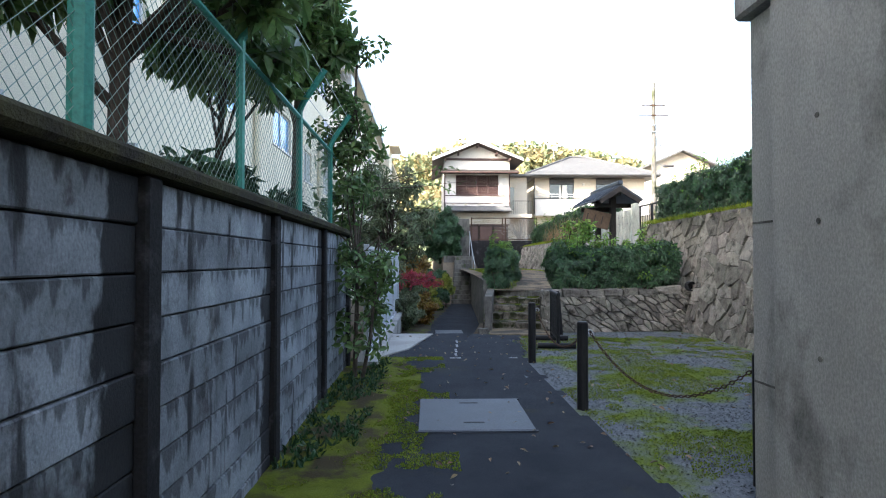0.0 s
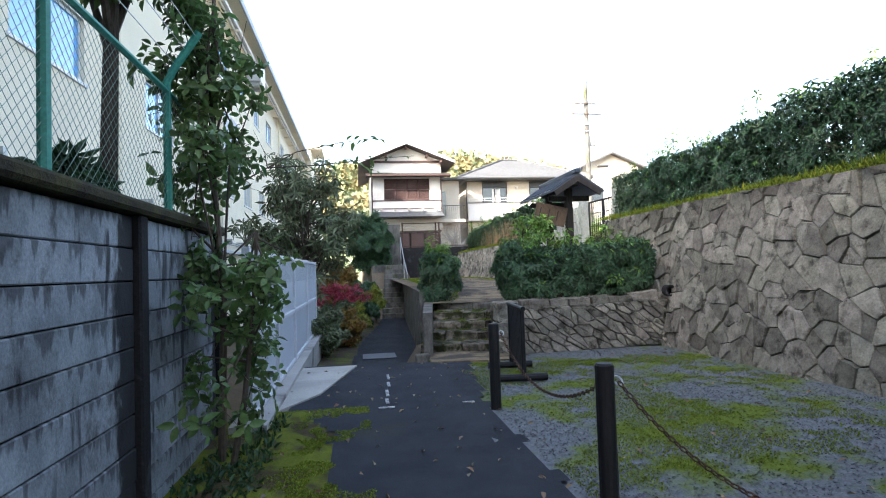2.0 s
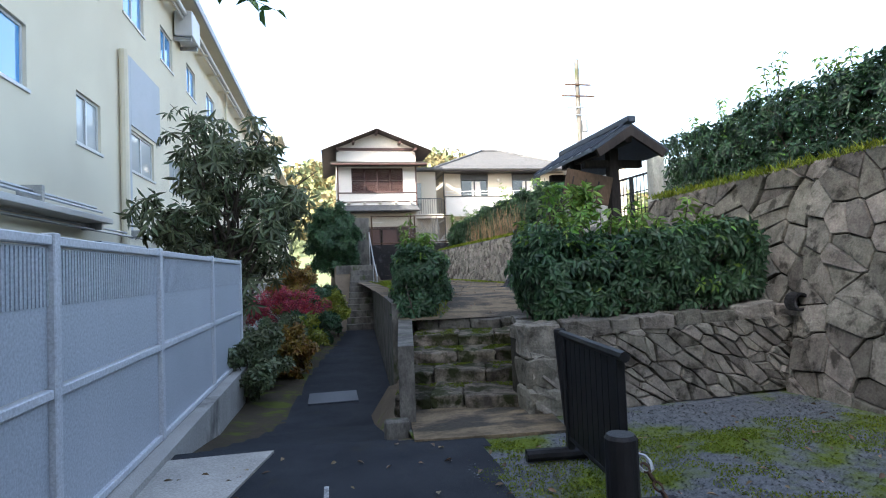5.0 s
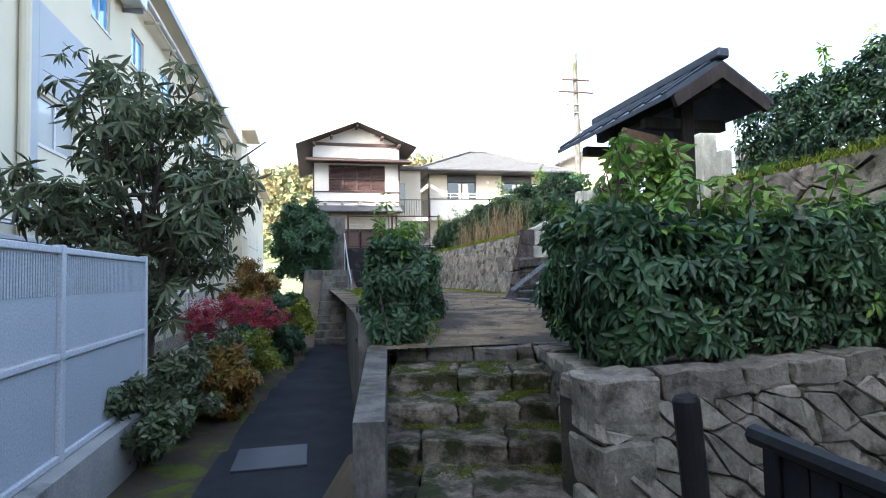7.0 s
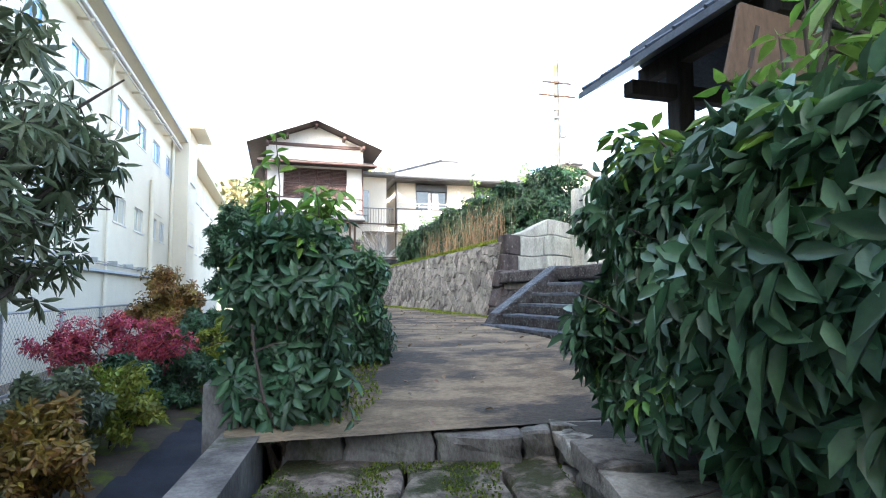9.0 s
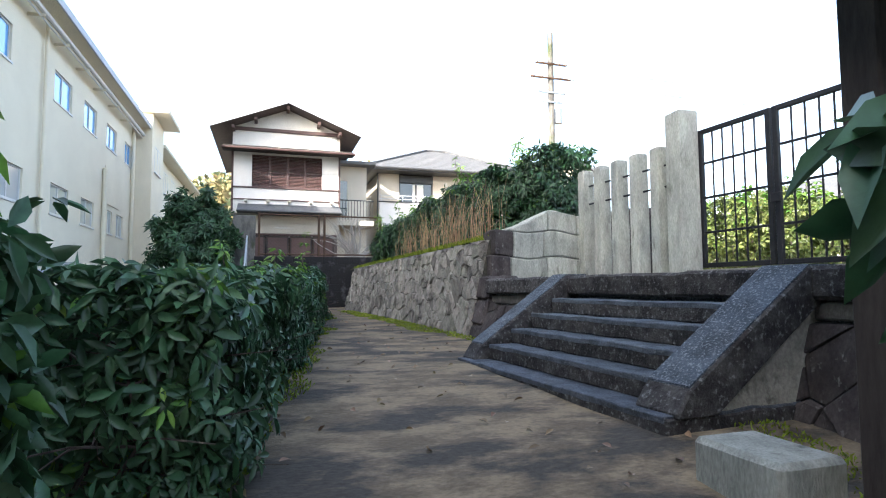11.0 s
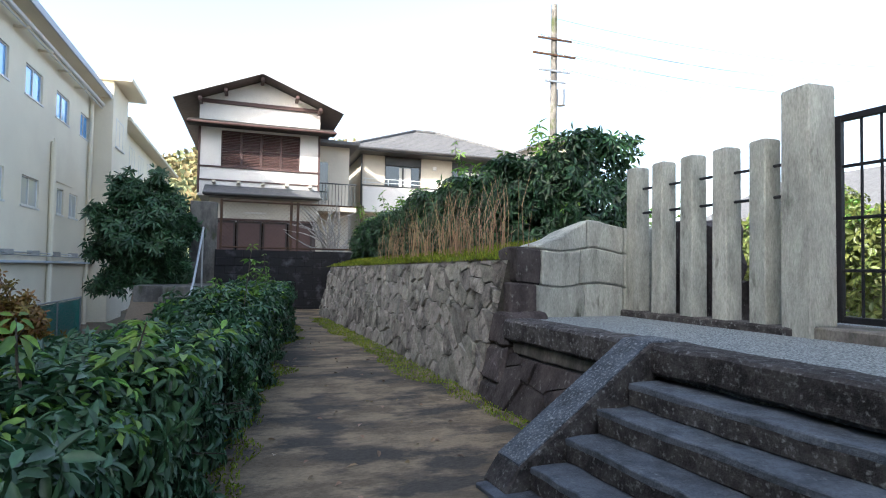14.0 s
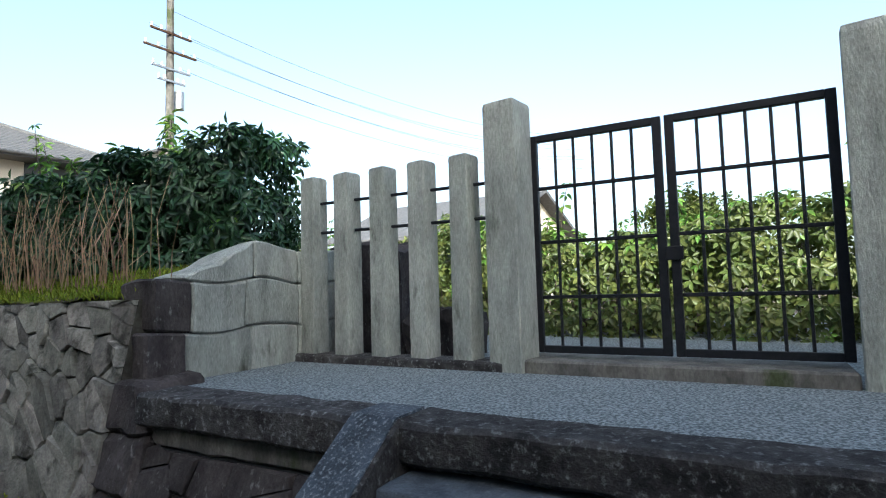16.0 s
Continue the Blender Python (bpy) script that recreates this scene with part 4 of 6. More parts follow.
def school():
    X, Y0, Y1, ZT = -3.7, -14.0, 43.0, 9.45
    s = thing("school_building", (X, 0, -0.5), "long three-storey cream stucco school building", "building")
    s.matrix_world = Matrix.Identity(4)
    low = [(2.6, 4.2), (5.6, 7.3), (9.2, 11.0), (13.4, 15.13), (16.78, 17.85), (19.55, 21.2), (22.6, 24.0), (25.6, 27.0), (28.6, 30.2), (32.2, 33.8), (35.1, 36.6), (38.45, 39.2), (39.9, 41.0)]
    upp = [(5.6, 7.2), (9.2, 10.8), (13.0, 14.6), (16.2, 17.6), (19.2, 20.6), (22.0, 23.15), (24.8, 25.95), (27.7, 29.2), (32.2, 33.8), (35.1, 36.6), (38.0, 39.5), (41.0, 42.2)]
    # wall with real openings, built band by band
    bands = [(-0.6, 3.85, []), (3.85, 4.25, low[4:]), (4.25, 4.78, low), (4.78, 5.2, low[:4]), (5.2, 7.3, []), (7.3, 8.25, upp), (8.25, ZT, [])]
    for z0, z1, ops in bands:
        y = Y0
        for a, b in ops + [(Y1, Y1)]:
            if a > y:
                part("wall", box((X - 0.25, y, z0), (X, a, z1)), M_STUCCO, s)
            y = b
    part("back_wall", box((X - 9.0, Y0, -0.6), (X - 0.6, Y1, ZT - 0.02)), M_STUCCO, s)
    part("roof", box((X - 9.5, Y0 - 0.5, ZT + 0.005), (X + 0.62, Y1 + 0.3, ZT + 0.16), 0.01), M_STUCCO, s)
    part("roof_edge", box((X + 0.625, Y0 - 0.5, ZT - 0.03), (X + 0.68, Y1 + 0.3, ZT + 0.2), 0.008), M_SHEET, s)
    for k, (a, b) in enumerate(low):
        window_unit(s, X - 0.1, a, b, 4.25 if k < 4 else 3.85, 5.2 if k < 4 else 4.78, M_GLASS_BLUE if k in (0, 1, 2, 3) else M_GLASS_FROST)
    for a, b in upp:
        window_unit(s, X - 0.1, a, b, 7.3, 8.25, M_GLASS_BLUE)
    part("cladding_sheet", box((X, 19.1, 2.3), (X + 0.03, 19.5, 6.4), 0.004), M_SHEET, s)
    part("cladding_sheet", box((X, 19.505, 4.86), (X + 0.03, 21.7, 6.4), 0.004), M_SHEET, s)
    part("cladding_sheet", box((X, 37.9, 5.0), (X + 0.03, 40.2, 6.5), 0.004), M_STUCCO, s)
    for y, r in ((18.85, 0.09), (31.2, 0.05), (37.6, 0.09), (42.2, 0.08), (11.9, 0.08)):
        part("downpipe", tube([(X + 0.1, y, -0.5), (X + 0.1, y, 6.3 if r > 0.085 else 9.3)], r, 10), M_STUCCO, s)
    part("gutter", tube([(X + 0.35, Y0, 9.1), (X + 0.35, Y1, 9.1)], 0.075, 8), M_ALU, s)
    part("conduit", tube([(X + 0.3, Y0, 8.95), (X + 0.3, Y1, 8.95)], 0.03, 6), M_ALU, s)
    for k in range(28):
        part("bracket", box((X, Y0 + 2 * k, 8.9), (X + 0.42, Y0 + 2 * k + 0.05, 8.98), 0.004), M_STUCCO, s)
    part("canopy", box((X, Y0, 2.42), (X + 0.42, 17.2, 2.52), 0.01), M_ALU, s)
    part("ledge", box((X, 17.25, 2.05), (X + 0.2, Y1, 2.13), 0.01), M_SHEET, s)
    for z, o, y1 in ((2.62, 0.3, 17.0), (2.7, 0.2, 17.0), (2.3, 0.2, Y1), (2.38, 0.12, Y1)):
        part("pipe", tube([(X + o, Y0, z), (X + o, y1, z)], 0.025, 6), M_METAL, s)
    for k in range(22):
        part("pipe_clamp", box((X, -2 + 2.1 * k, 2.3 if k > 8 else 2.55), (X + 0.33, -1.92 + 2.1 * k, 2.45 if k > 8 else 2.78), 0.004), M_METAL, s)
    for y, z in ((23.2, 8.45), (46.0, 8.3)):
        ac = part("air_conditioner", box((X + 0.05, y, z), (X + 0.55, y + 1.0, z + 0.75), 0.02), M_ALU, s)
        part("bracket", box((X, y + 0.1, z - 0.12), (X + 0.5, y + 0.16, z - 0.004), 0.004), M_METAL, ac)
        part("bracket", box((X, y + 0.84, z - 0.12), (X + 0.5, y + 0.9, z - 0.004), 0.004), M_METAL, ac)
    # stair tower and far wing
    part("tower", box((X - 4, 43.02, -0.6), (X + 0.75, 46.0, 10.2), 0.02), M_STUCCO, s)
    part("tower_roof", box((X - 4.2, 42.8, 10.21), (X + 1.5, 46.5, 10.42), 0.02), M_STUCCO, s)
    part("far_wing", box((X - 8, 46.01, -0.6), (X + 0.1, 66, 9.3), 0.02), M_STUCCO, s)
    part("far_roof", box((X - 8.2, 46.51, 9.31), (X + 0.8, 66.4, 9.5), 0.02), M_STUCCO, s)
    for y in (43.6, 47.6, 50.2, 53, 56, 59):
        x = X + 0.66 if y < 46 else X + 0.01
        for z in (4.0, 7.4):
            window_unit(s, x + 0.05, y, y + 1.5, z, z + 1.3, M_GLASS_FROST)


school()


# ---- houses ----
def gable_house():
    """White two-storey house whose gable looks down the lane."""
    h = thing("gabled_house", (3.25, 36.8, 2.42), "white plastered two-storey house with brown shutters and gable roof", "house")
    h.matrix_world = Matrix.Identity(4)
    Y, YB = 36.8, 45.0
    xl, xr = 1.1, 5.42
    part("wall", box((xl, Y, 4.62), (xr, YB, 5.72)), M_WHITE, h)
    part("wall", box((xl, Y, 5.72), (1.86, YB, 7.06)), M_WHITE, h)
    part("wall", box((4.68, Y, 5.72), (xr, YB, 7.06)), M_WHITE, h)
    part("wall", box((1.86, Y + 0.35, 5.72), (4.68, YB, 7.06)), M_WHITE, h)
    g = bmesh.new()
    a = [g.verts.new(p) for p in ((xl, Y + 0.02, 7.06), (xr, Y + 0.02, 7.06), (xr, Y + 0.02, 8.15), (3.25, Y + 0.02, 9.02), (xl, Y + 0.02, 8.15))]
    b = [g.verts.new((v.co.x, YB, v.co.z)) for v in a]
    g.faces.new(a)
    g.faces.new(b[::-1])
    for i in range(5):
        g.faces.new((a[i], a[(i + 1) % 5], b[(i + 1) % 5], b[i]))
    part("gable_wall", g, M_WHITE, h)
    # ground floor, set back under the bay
    # the bay's shade is put into the dark colour of these two walls
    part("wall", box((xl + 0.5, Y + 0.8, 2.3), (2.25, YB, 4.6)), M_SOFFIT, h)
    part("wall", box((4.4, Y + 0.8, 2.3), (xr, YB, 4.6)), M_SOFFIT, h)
    part("wall", box((2.25, Y + 0.8, 3.75), (4.4, YB, 4.6)), M_WHITE, h)
    part("glazed_front", box((2.25, Y + 1.0, 2.3), (4.4, Y + 1.05, 3.75)), M_GLASS, h)
    for x in (2.25, 2.95, 3.65, 4.36):
        part("mullion", box((x, Y + 0.9, 2.3), (x + 0.05, Y + 0.99, 3.75), 0.004), M_BROWN, h)
    d = part("entrance_door", box((1.66, Y + 0.72, 2.3), (2.2, Y + 0.79, 4.25), 0.006), M_BROWN, h)
    part("handle", box((2.08, Y + 0.68, 3.1), (2.12, Y + 0.719, 3.4), 0.004), M_METAL, d)
    # shutters
    for k in range(4):
        x0 = 1.86 + 0.705 * k
        sh = part("shutter", box((x0 + 0.004, Y + 0.05, 5.74), (x0 + 0.05, Y + 0.1, 7.05), 0.004), M_BROWN, h)
        for p0, p1 in (((x0 + 0.66, 5.74), (x0 + 0.70, 7.05)), ((x0 + 0.05, 5.74), (x0 + 0.66, 5.79)), ((x0 + 0.05, 7.0), (x0 + 0.66, 7.05)), ((x0 + 0.05, 6.32), (x0 + 0.66, 6.36))):
            part("stile", box((p0[0], Y + 0.05, p0[1]), (p1[0], Y + 0.1, p1[1]), 0.003), M_BROWN, sh)
        for j in range(20):
            z = 5.8 + 0.06 * j
            if not 6.29 < z < 6.37:
                part("slat", box((-0.305, -0.006, -0.028), (0.305, 0.006, 0.028), 0.0, Matrix.Translation((x0 + 0.355, Y + 0.085, z + 0.03)) @ Matrix.Rotation(radians(-38), 4, "X")), M_BROWN, sh)
    part("trim", box((xl - 0.02, Y - 0.05, 5.66), (xr + 0.02, Y - 0.002, 5.72), 0.006), M_BROWN, h)
    part("tie_beam", box((xl + 0.05, Y - 0.06, 8.02), (xr + 0.1, Y + 0.015, 8.16), 0.01), M_BROWN, h)
    for x in (xl - 0.02, xr - 0.06):
        part("corner_post", box((x, Y - 0.03, 4.7), (x + 0.08, Y - 0.003, 7.4), 0.006), M_BROWN, h)
    # pent roofs
    for z0, z1, x0, x1, o, m in ((7.08, 7.42, 0.75, 5.95, 0.75, M_CREAM), (4.56, 5.02, 1.35, 5.4, 0.95, M_TILE)):
        q = bmesh.new()
        pr = [(Y + 0.02, z1), (Y - o, z0 + 0.08), (Y - o, z0), (Y + 0.02, z0 + 0.06)]
        f0 = [q.verts.new((x0, y, z)) for y, z in pr]
        f1 = [q.verts.new((x1, y, z)) for y, z in pr]
        q.faces.new(f0)
        q.faces.new(f1[::-1])
        for i in range(4):
            q.faces.new((f0[i], f0[(i + 1) % 4], f1[(i + 1) % 4], f1[i]))
        part("pent_roof", q, M_DARKWOOD if m is M_CREAM else m, h)
        part("gutter", tube([(x0, Y - o - 0.05, z0 + 0.04), (x1, Y - o - 0.05, z0 + 0.04)], 0.045, 8), M_DARKALU if m is M_TILE else M_BROWN, h)
    for k in range(5):
        part("joist_end", box((1.6 + 0.85 * k, Y - 0.42, 5.06), (1.72 + 0.85 * k, Y - 0.005, 5.15), 0.006), M_CREAM, h)
    part("trim", box((xl - 0.02, Y - 0.05, 5.17), (xr + 0.02, Y - 0.002, 5.22), 0.006), M_BROWN, h)
    # added dark panels that stand in for the unlit ground-floor openings
    for k in range(4):
        scr = part("veranda_screen", box((1.55 + 0.92 * k, Y - 0.09, 2.5), (2.43 + 0.92 * k, Y - 0.05, 3.72), 0.006), M_DARKWOOD, h)
        part("screen_board", box((1.62 + 0.92 * k, Y - 0.105, 2.6), (2.36 + 0.92 * k, Y - 0.091, 3.64), 0.003), M_BROWN, scr)
    part("veranda_beam", box((1.5, Y - 0.12, 3.73), (5.38, Y - 0.02, 3.8), 0.008), M_BROWN, h)
    part("veranda_wall", box((1.5, Y - 0.1, 3.81), (5.38, Y - 0.01, 4.54), 0.006), M_CREAM, h)
    part("lamp_tube", box((2.75, Y - 0.16, 4.0), (3.5, Y - 0.105, 4.06), 0.01), M_WHITE, h)
    # main roof
    for sx in (-1, 1):
        q = bmesh.new()
        ex = 3.25 + sx * 2.95
        pr = [(3.25, 9.2), (ex, 7.98), (ex, 7.86), (3.25, 9.06)]
        f0 = [q.verts.new((x, Y - 0.85, z)) for x, z in pr]
        f1 = [q.verts.new((x, YB + 0.4, z)) for x, z in pr]
        q.faces.new(f0)
        q.faces.new(f1[::-1])
        for i in range(4):
            q.faces.new((f0[i], f0[(i + 1) % 4], f1[(i + 1) % 4], f1[i]))
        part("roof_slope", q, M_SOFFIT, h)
        q = bmesh.new()
        for y in (Y - 0.9,):
            v = [q.verts.new((x, yy, z)) for yy in (y, y + 0.045) for x, z in ((3.25, 9.24), (ex, 8.02), (ex, 7.86), (3.25, 9.04))]
            for f in ((0, 1, 2, 3), (7, 6, 5, 4), (0, 4, 5, 1), (1, 5, 6, 2), (2, 6, 7, 3), (3, 7, 4, 0)):
                q.faces.new([v[i] for i in f])
        part("barge_board", q, M_SHEET, h)
    for x, z in ((3.25, 8.98), (2.0, 8.44), (4.5, 8.44), (1.15, 8.06), (5.35, 8.06)):
        part("purlin_end", box((x - 0.06, Y - 0.7, z - 0.14), (x + 0.06, Y - 0.07, z - 0.01), 0.008), M_BROWN, h)
    # side wing with balcony
    part("side_wing", box((5.43, Y + 2.0, 2.4), (6.9, YB, 7.2)), M_CREAM, h)
    part("wing_roof", box((5.3, Y + 1.4, 7.21), (7.25, YB, 7.36), 0.02), M_TILE, h)
    part("balcony_floor", box((5.43, Y + 0.6, 4.3), (7.0, Y + 1.99, 4.52), 0.01), M_CREAM, h)
    for k in range(12):
        part("baluster", tube([(5.5 + 0.13 * k, Y + 0.65, 4.53), (5.5 + 0.13 * k, Y + 0.65, 5.4)], 0.012, 5), M_DARKALU, h)
    part("handrail", tube([(5.45, Y + 0.65, 5.42), (7.0, Y + 0.65, 5.42)], 0.025, 6), M_DARKALU, h)
    part("wing_window", box((5.6, Y + 1.95, 4.9), (6.0, Y + 1.995, 6.5), 0.005), M_GLASS, h)


gable_house()


def hip_house():
    h = thing("hip_roofed_house", (11, 42, 2.42), "cream two-storey house with grey hipped tile roof", "house")
    h.matrix_world = Matrix.Identity(4)
    x0, x1, y0, y1 = 8.0, 16.3, 41.6, 48.5
    ops = [(9.1, 10.95), (12.6, 14.6)]
    part("wall", box((x0, y0, 2.3), (x1, y1, 5.75)), M_CREAM, h)
    part("wall", box((x0, y0 + 0.2, 5.75), (x1, y1, 7.75)), M_CREAM, h)
    x = x0
    for a, b in ops + [(x1, x1)]:
        part("wall", box((x, y0, 5.76), (a, y0 + 0.19, 7.75)), M_CREAM, h)
        x = b
    for a, b in ops:
        w = part("window_box", box((a, y0 - 0.06, 7.12), (b, y0 + 0.19, 7.5), 0.01), M_DARKALU, h)
        for p0, p1 in (((a, 5.78), (a + 0.06, 7.11)), ((b - 0.06, 5.78), (b, 7.11)), (((a + b) / 2 - 0.04, 5.78), ((a + b) / 2 + 0.04, 7.11))):
            part("frame_bar", box((p0[0], y0 + 0.02, p0[1]), (p1[0], y0 + 0.08, p1[1]), 0.004), M_DARKALU, w)
        part("pane", box((a + 0.06, y0 + 0.1, 5.78), (b - 0.06, y0 + 0.12, 7.11)), M_GLASS, w)
        part("curtain", box((a + 0.75, y0 + 0.085, 5.8), (b - 0.5, y0 + 0.097, 7.05)), M_WHITE, w)
    part("balcony", box((x0 - 0.12, y0 - 0.85, 4.7), (x1, y0 - 0.75, 5.92), 0.01), M_WHITE, h)
    part("balcony_floor", box((x0 - 0.12, y0 - 0.74, 4.7), (x1, y0 - 0.005, 4.85), 0.01), M_WHITE, h)
    part("balcony_coping", box((x0 - 0.16, y0 - 0.9, 5.925), (x1, y0 - 0.7, 5.97), 0.006), M_DARKALU, h)
    for z in (6.1, 6.28):
        part("balcony_rail", tube([(x0 - 0.1, y0 - 0.8, z), (x1, y0 - 0.8, z)], 0.02, 6), M_ALU, h)
    for k in range(8):
        part("rail_post", tube([(x0 + 1.1 * k, y0 - 0.8, 5.97), (x0 + 1.1 * k, y0 - 0.8, 6.28)], 0.018, 5), M_ALU, h)
    part("downpipe", tube([(x0 - 0.05, y0 - 0.06, 2.4), (x0 - 0.05, y0 - 0.06, 7.6)], 0.04, 6), M_DARKALU, h)
    part("wall_lamp", box((11.55, y0 - 0.12, 7.0), (11.75, y0 - 0.005, 7.2), 0.03), M_WHITE, h)
    # hipped roof of separate tile courses
    ex0, ex1, ey0, ey1, ze = x0 - 0.8, x1 + 0.8, y0 - 1.0, y1 + 0.8, 7.72
    part("eave_board", box((ex0, ey0, ze - 0.16), (ex1, ey1, ze), 0.01), M_DARKALU, h)
    part("gutter", tube([(ex0, ey0 - 0.05, ze - 0.05), (ex1, ey0 - 0.05, ze - 0.05)], 0.06, 8), M_DARKALU, h)
    cx, half = (ex0 + ex1) / 2, (ey1 - ey0) / 2
    courses = 15
    for k in range(courses):
        bm = bmesh.new()
        f0, f1 = k / courses, (k + 1.12) / courses
        def ring(f, dz):
            i = half * min(f, 0.999)
            return [bm.verts.new(p) for p in ((ex0 + i, ey0 + i, ze + f * 2.0 + dz), (ex1 - i, ey0 + i, ze + f * 2.0 + dz), (ex1 - i, ey1 - i, ze + f * 2.0 + dz), (ex0 + i, ey1 - i, ze + f * 2.0 + dz))]
        a0, a1, b1 = ring(f0, 0.0), ring(f0, 0.045), ring(min(f1, 1.0), 0.045 - 0.03)
        for p, q in ((a0, a1), (a1, b1)):
            for i in range(4):
                bm.faces.new((p[i], p[(i + 1) % 4], q[(i + 1) % 4], q[i]))
        part("tile_course", bm, M_TILE, h)
    for a, b in (((ex0, ey0, ze + 0.06), (ex0 + half, ey0 + half, ze + 2.08)), ((ex1, ey0, ze + 0.06), (ex1 - half, ey0 + half, ze + 2.08)), ((ex0 + half, ey0 + half, ze + 2.08), (ex1 - half, ey0 + half, ze + 2.08))):
        part("ridge_tile", tube([a, b], 0.075, 6), M_TILE, h)
    part("antenna", tube([(10.1, 44.5, 9.5), (10.1, 44.5, 10.6)], 0.015, 5), M_METAL, h)


hip_house()


def far_house(x, y, z, w, d, hgt, label):
    h = thing("distant_house", (x, y, z), label, "house", "distant houses")
    part("wall", box((-w / 2, 0, 0), (w / 2, d, hgt), 0.01), M_CREAM, h)
    for sx in (-1, 1):
        q = bmesh.new()
        pr = [(0, hgt + w * 0.24), (sx * (w / 2 + 0.5), hgt - 0.1), (sx * (w / 2 + 0.5), hgt - 0.25), (0, hgt + w * 0.24 - 0.16)]
        f0 = [q.verts.new((a, -0.6, b)) for a, b in pr]
        f1 = [q.verts.new((a, d + 0.5, b)) for a, b in pr]
        q.faces.new(f0)
        q.faces.new(f1[::-1])
        for i in range(4):
            q.faces.new((f0[i], f0[(i + 1) % 4], f1[(i + 1) % 4], f1[i]))
        part("roof_slope", q, M_TILE, h)
    g = bmesh.new()
    a = [g.verts.new(p) for p in ((-w / 2, -0.01, hgt), (w / 2, -0.01, hgt), (0, -0.01, hgt + w * 0.22))]
    b = [g.verts.new((v.co.x, 0.2, v.co.z)) for v in a]
    g.faces.new(a)
    g.faces.new(b[::-1])
    for i in range(3):
        g.faces.new((a[i], a[(i + 1) % 3], b[(i + 1) % 3], b[i]))
    part("gable", g, M_CREAM, h)
    for sx in (-0.25, 0.25):
        w1 = part("window", box((sx * w - 0.5, -0.05, hgt * 0.6), (sx * w + 0.5, -0.012, hgt * 0.6 + 1.1), 0.01), M_GLASS, h)


far_house(21.5, 47.0, 2.4, 5.0, 8.0, 7.2, "cream house with a tiled gable, half hidden by the hedge")
far_house(26.0, 26.0, 1.0, 8.0, 8.0, 3.4, "distant tiled house beyond the hedged garden")
far_house(34.0, 33.0, 1.0, 8.0, 8.0, 3.8, "distant tiled house beyond the hedged garden")


# ---- retaining wall, fence and stairs before the house ----
def house_front():
    w = thing("block_retaining_wall", (2.2, 29.0, 0.9), "dark stained concrete block retaining wall below the house", "wall")
    w["kind"] = "structure"
    me = None
    for k in range(8):
        for j in range(9):
            x = (j + (0.5 if k % 2 else 0)) * 0.41
            if me is None:
                me = part("block", box((0.003, 0, 0.003), (0.402, 0.2, 0.192), 0.006), M_DARKPOST, w)
                ob, me = me, me.data
            else:
                ob = new("block", me)
                ob.parent = w
            ob.location = (x, 0.05 + random.uniform(-0.004, 0.004), 0.195 * k)
    part("core", box((-0.02, 0.07, -0.3), (9.0, 0.45, 1.55)), M_DARKPOST, w)
    f = thing("wire_fence", (2.3, 29.15, 2.47), "rusty steel framed wire mesh fence on the retaining wall", "fence")
    for x in (0.0, 1.62, 1.78, 3.4):
        part("fence_post", box((x - 0.03, -0.03, 0), (x + 0.03, 0.03, 1.2), 0.005), M_RUST, f)
    for z in (0.05, 1.16):
        part("rail", tube([(0, 0, z), (3.4, 0, z)], 0.022, 6), M_RUST, f)
    bm = bmesh.new()
    for k in range(-12, 36):
        for sgn in (1, -1):
            x0, x1 = k * 0.1, k * 0.1 + 1.1
            if sgn < 0:
                x0, x1 = x1, x0
            za, zb = 0.06, 1.15
            pts = []
            for t in np.linspace(0, 1, 12):
                x = x0 + (x1 - x0) * t
                if 0 <= x <= 3.4:
                    pts.append((x, 0, za + (zb - za) * t))
            if len(pts) > 1:
                add_tube(bm, [pts[0], pts[-1]], 0.0035, 3, False)
    tagged(part("wire_mesh", bm, M_RUST, f), kind="stuff")
    gw = box((1.6, 29.25, 1.3), (2.2, 29.5, 3.6), 0.015)
    roughen(gw, 0.01, 0.3)
    tagged(link("gate_wall", gw, M_OLDCONC), "short grey concrete wall beside the house entrance", "wall", kind="structure")
    tw = thing("bare_shrub", (5.0, 29.6, 2.42), "small leafless shrub with pale twisted branches", "shrub")
    rng = random.Random(3)
    bm = bmesh.new()
    for k in range(26):
        p = Vector((rng.uniform(-0.2, 0.2), 0, 0))
        pts = [p]
        d = Vector((rng.uniform(-1, 1), rng.uniform(-0.4, 0.4), 1.1)).normalized()
        for j in range(6):
            d = (d + Vector((rng.uniform(-0.5, 0.5), rng.uniform(-0.2, 0.2), rng.uniform(-0.45, 0.2)))).normalized()
            pts.append(pts[-1] + d * 0.25)
        add_tube(bm, pts, [0.03, 0.026, 0.022, 0.018, 0.014, 0.011, 0.008], 5)
    tagged(part("branch", bm, M_APRON, tw), kind="stuff")
    st = thing("garden_stairs", (1.0, 24.0, -0.46), "narrow mossy concrete stairs climbing to the house door", "stairs")
    for k in range(11):
        part("step", box((0.04 + 0.03 * k, 0.31 * k, -0.1), (0.88 + 0.03 * k, 0.31 * (k + 1) + 0.2, 0.19 * (k + 1)), 0.012), M_OLDCONC, st)
    part("cheek", box((0.98, -0.2, -0.1), (1.16, 3.8, 1.5), 0.02), M_OLDCONC, st)
    r = thing("stair_handrail", (1.95, 24.0, 0.0), "thin pale steel handrail beside the stairs", "handrail")
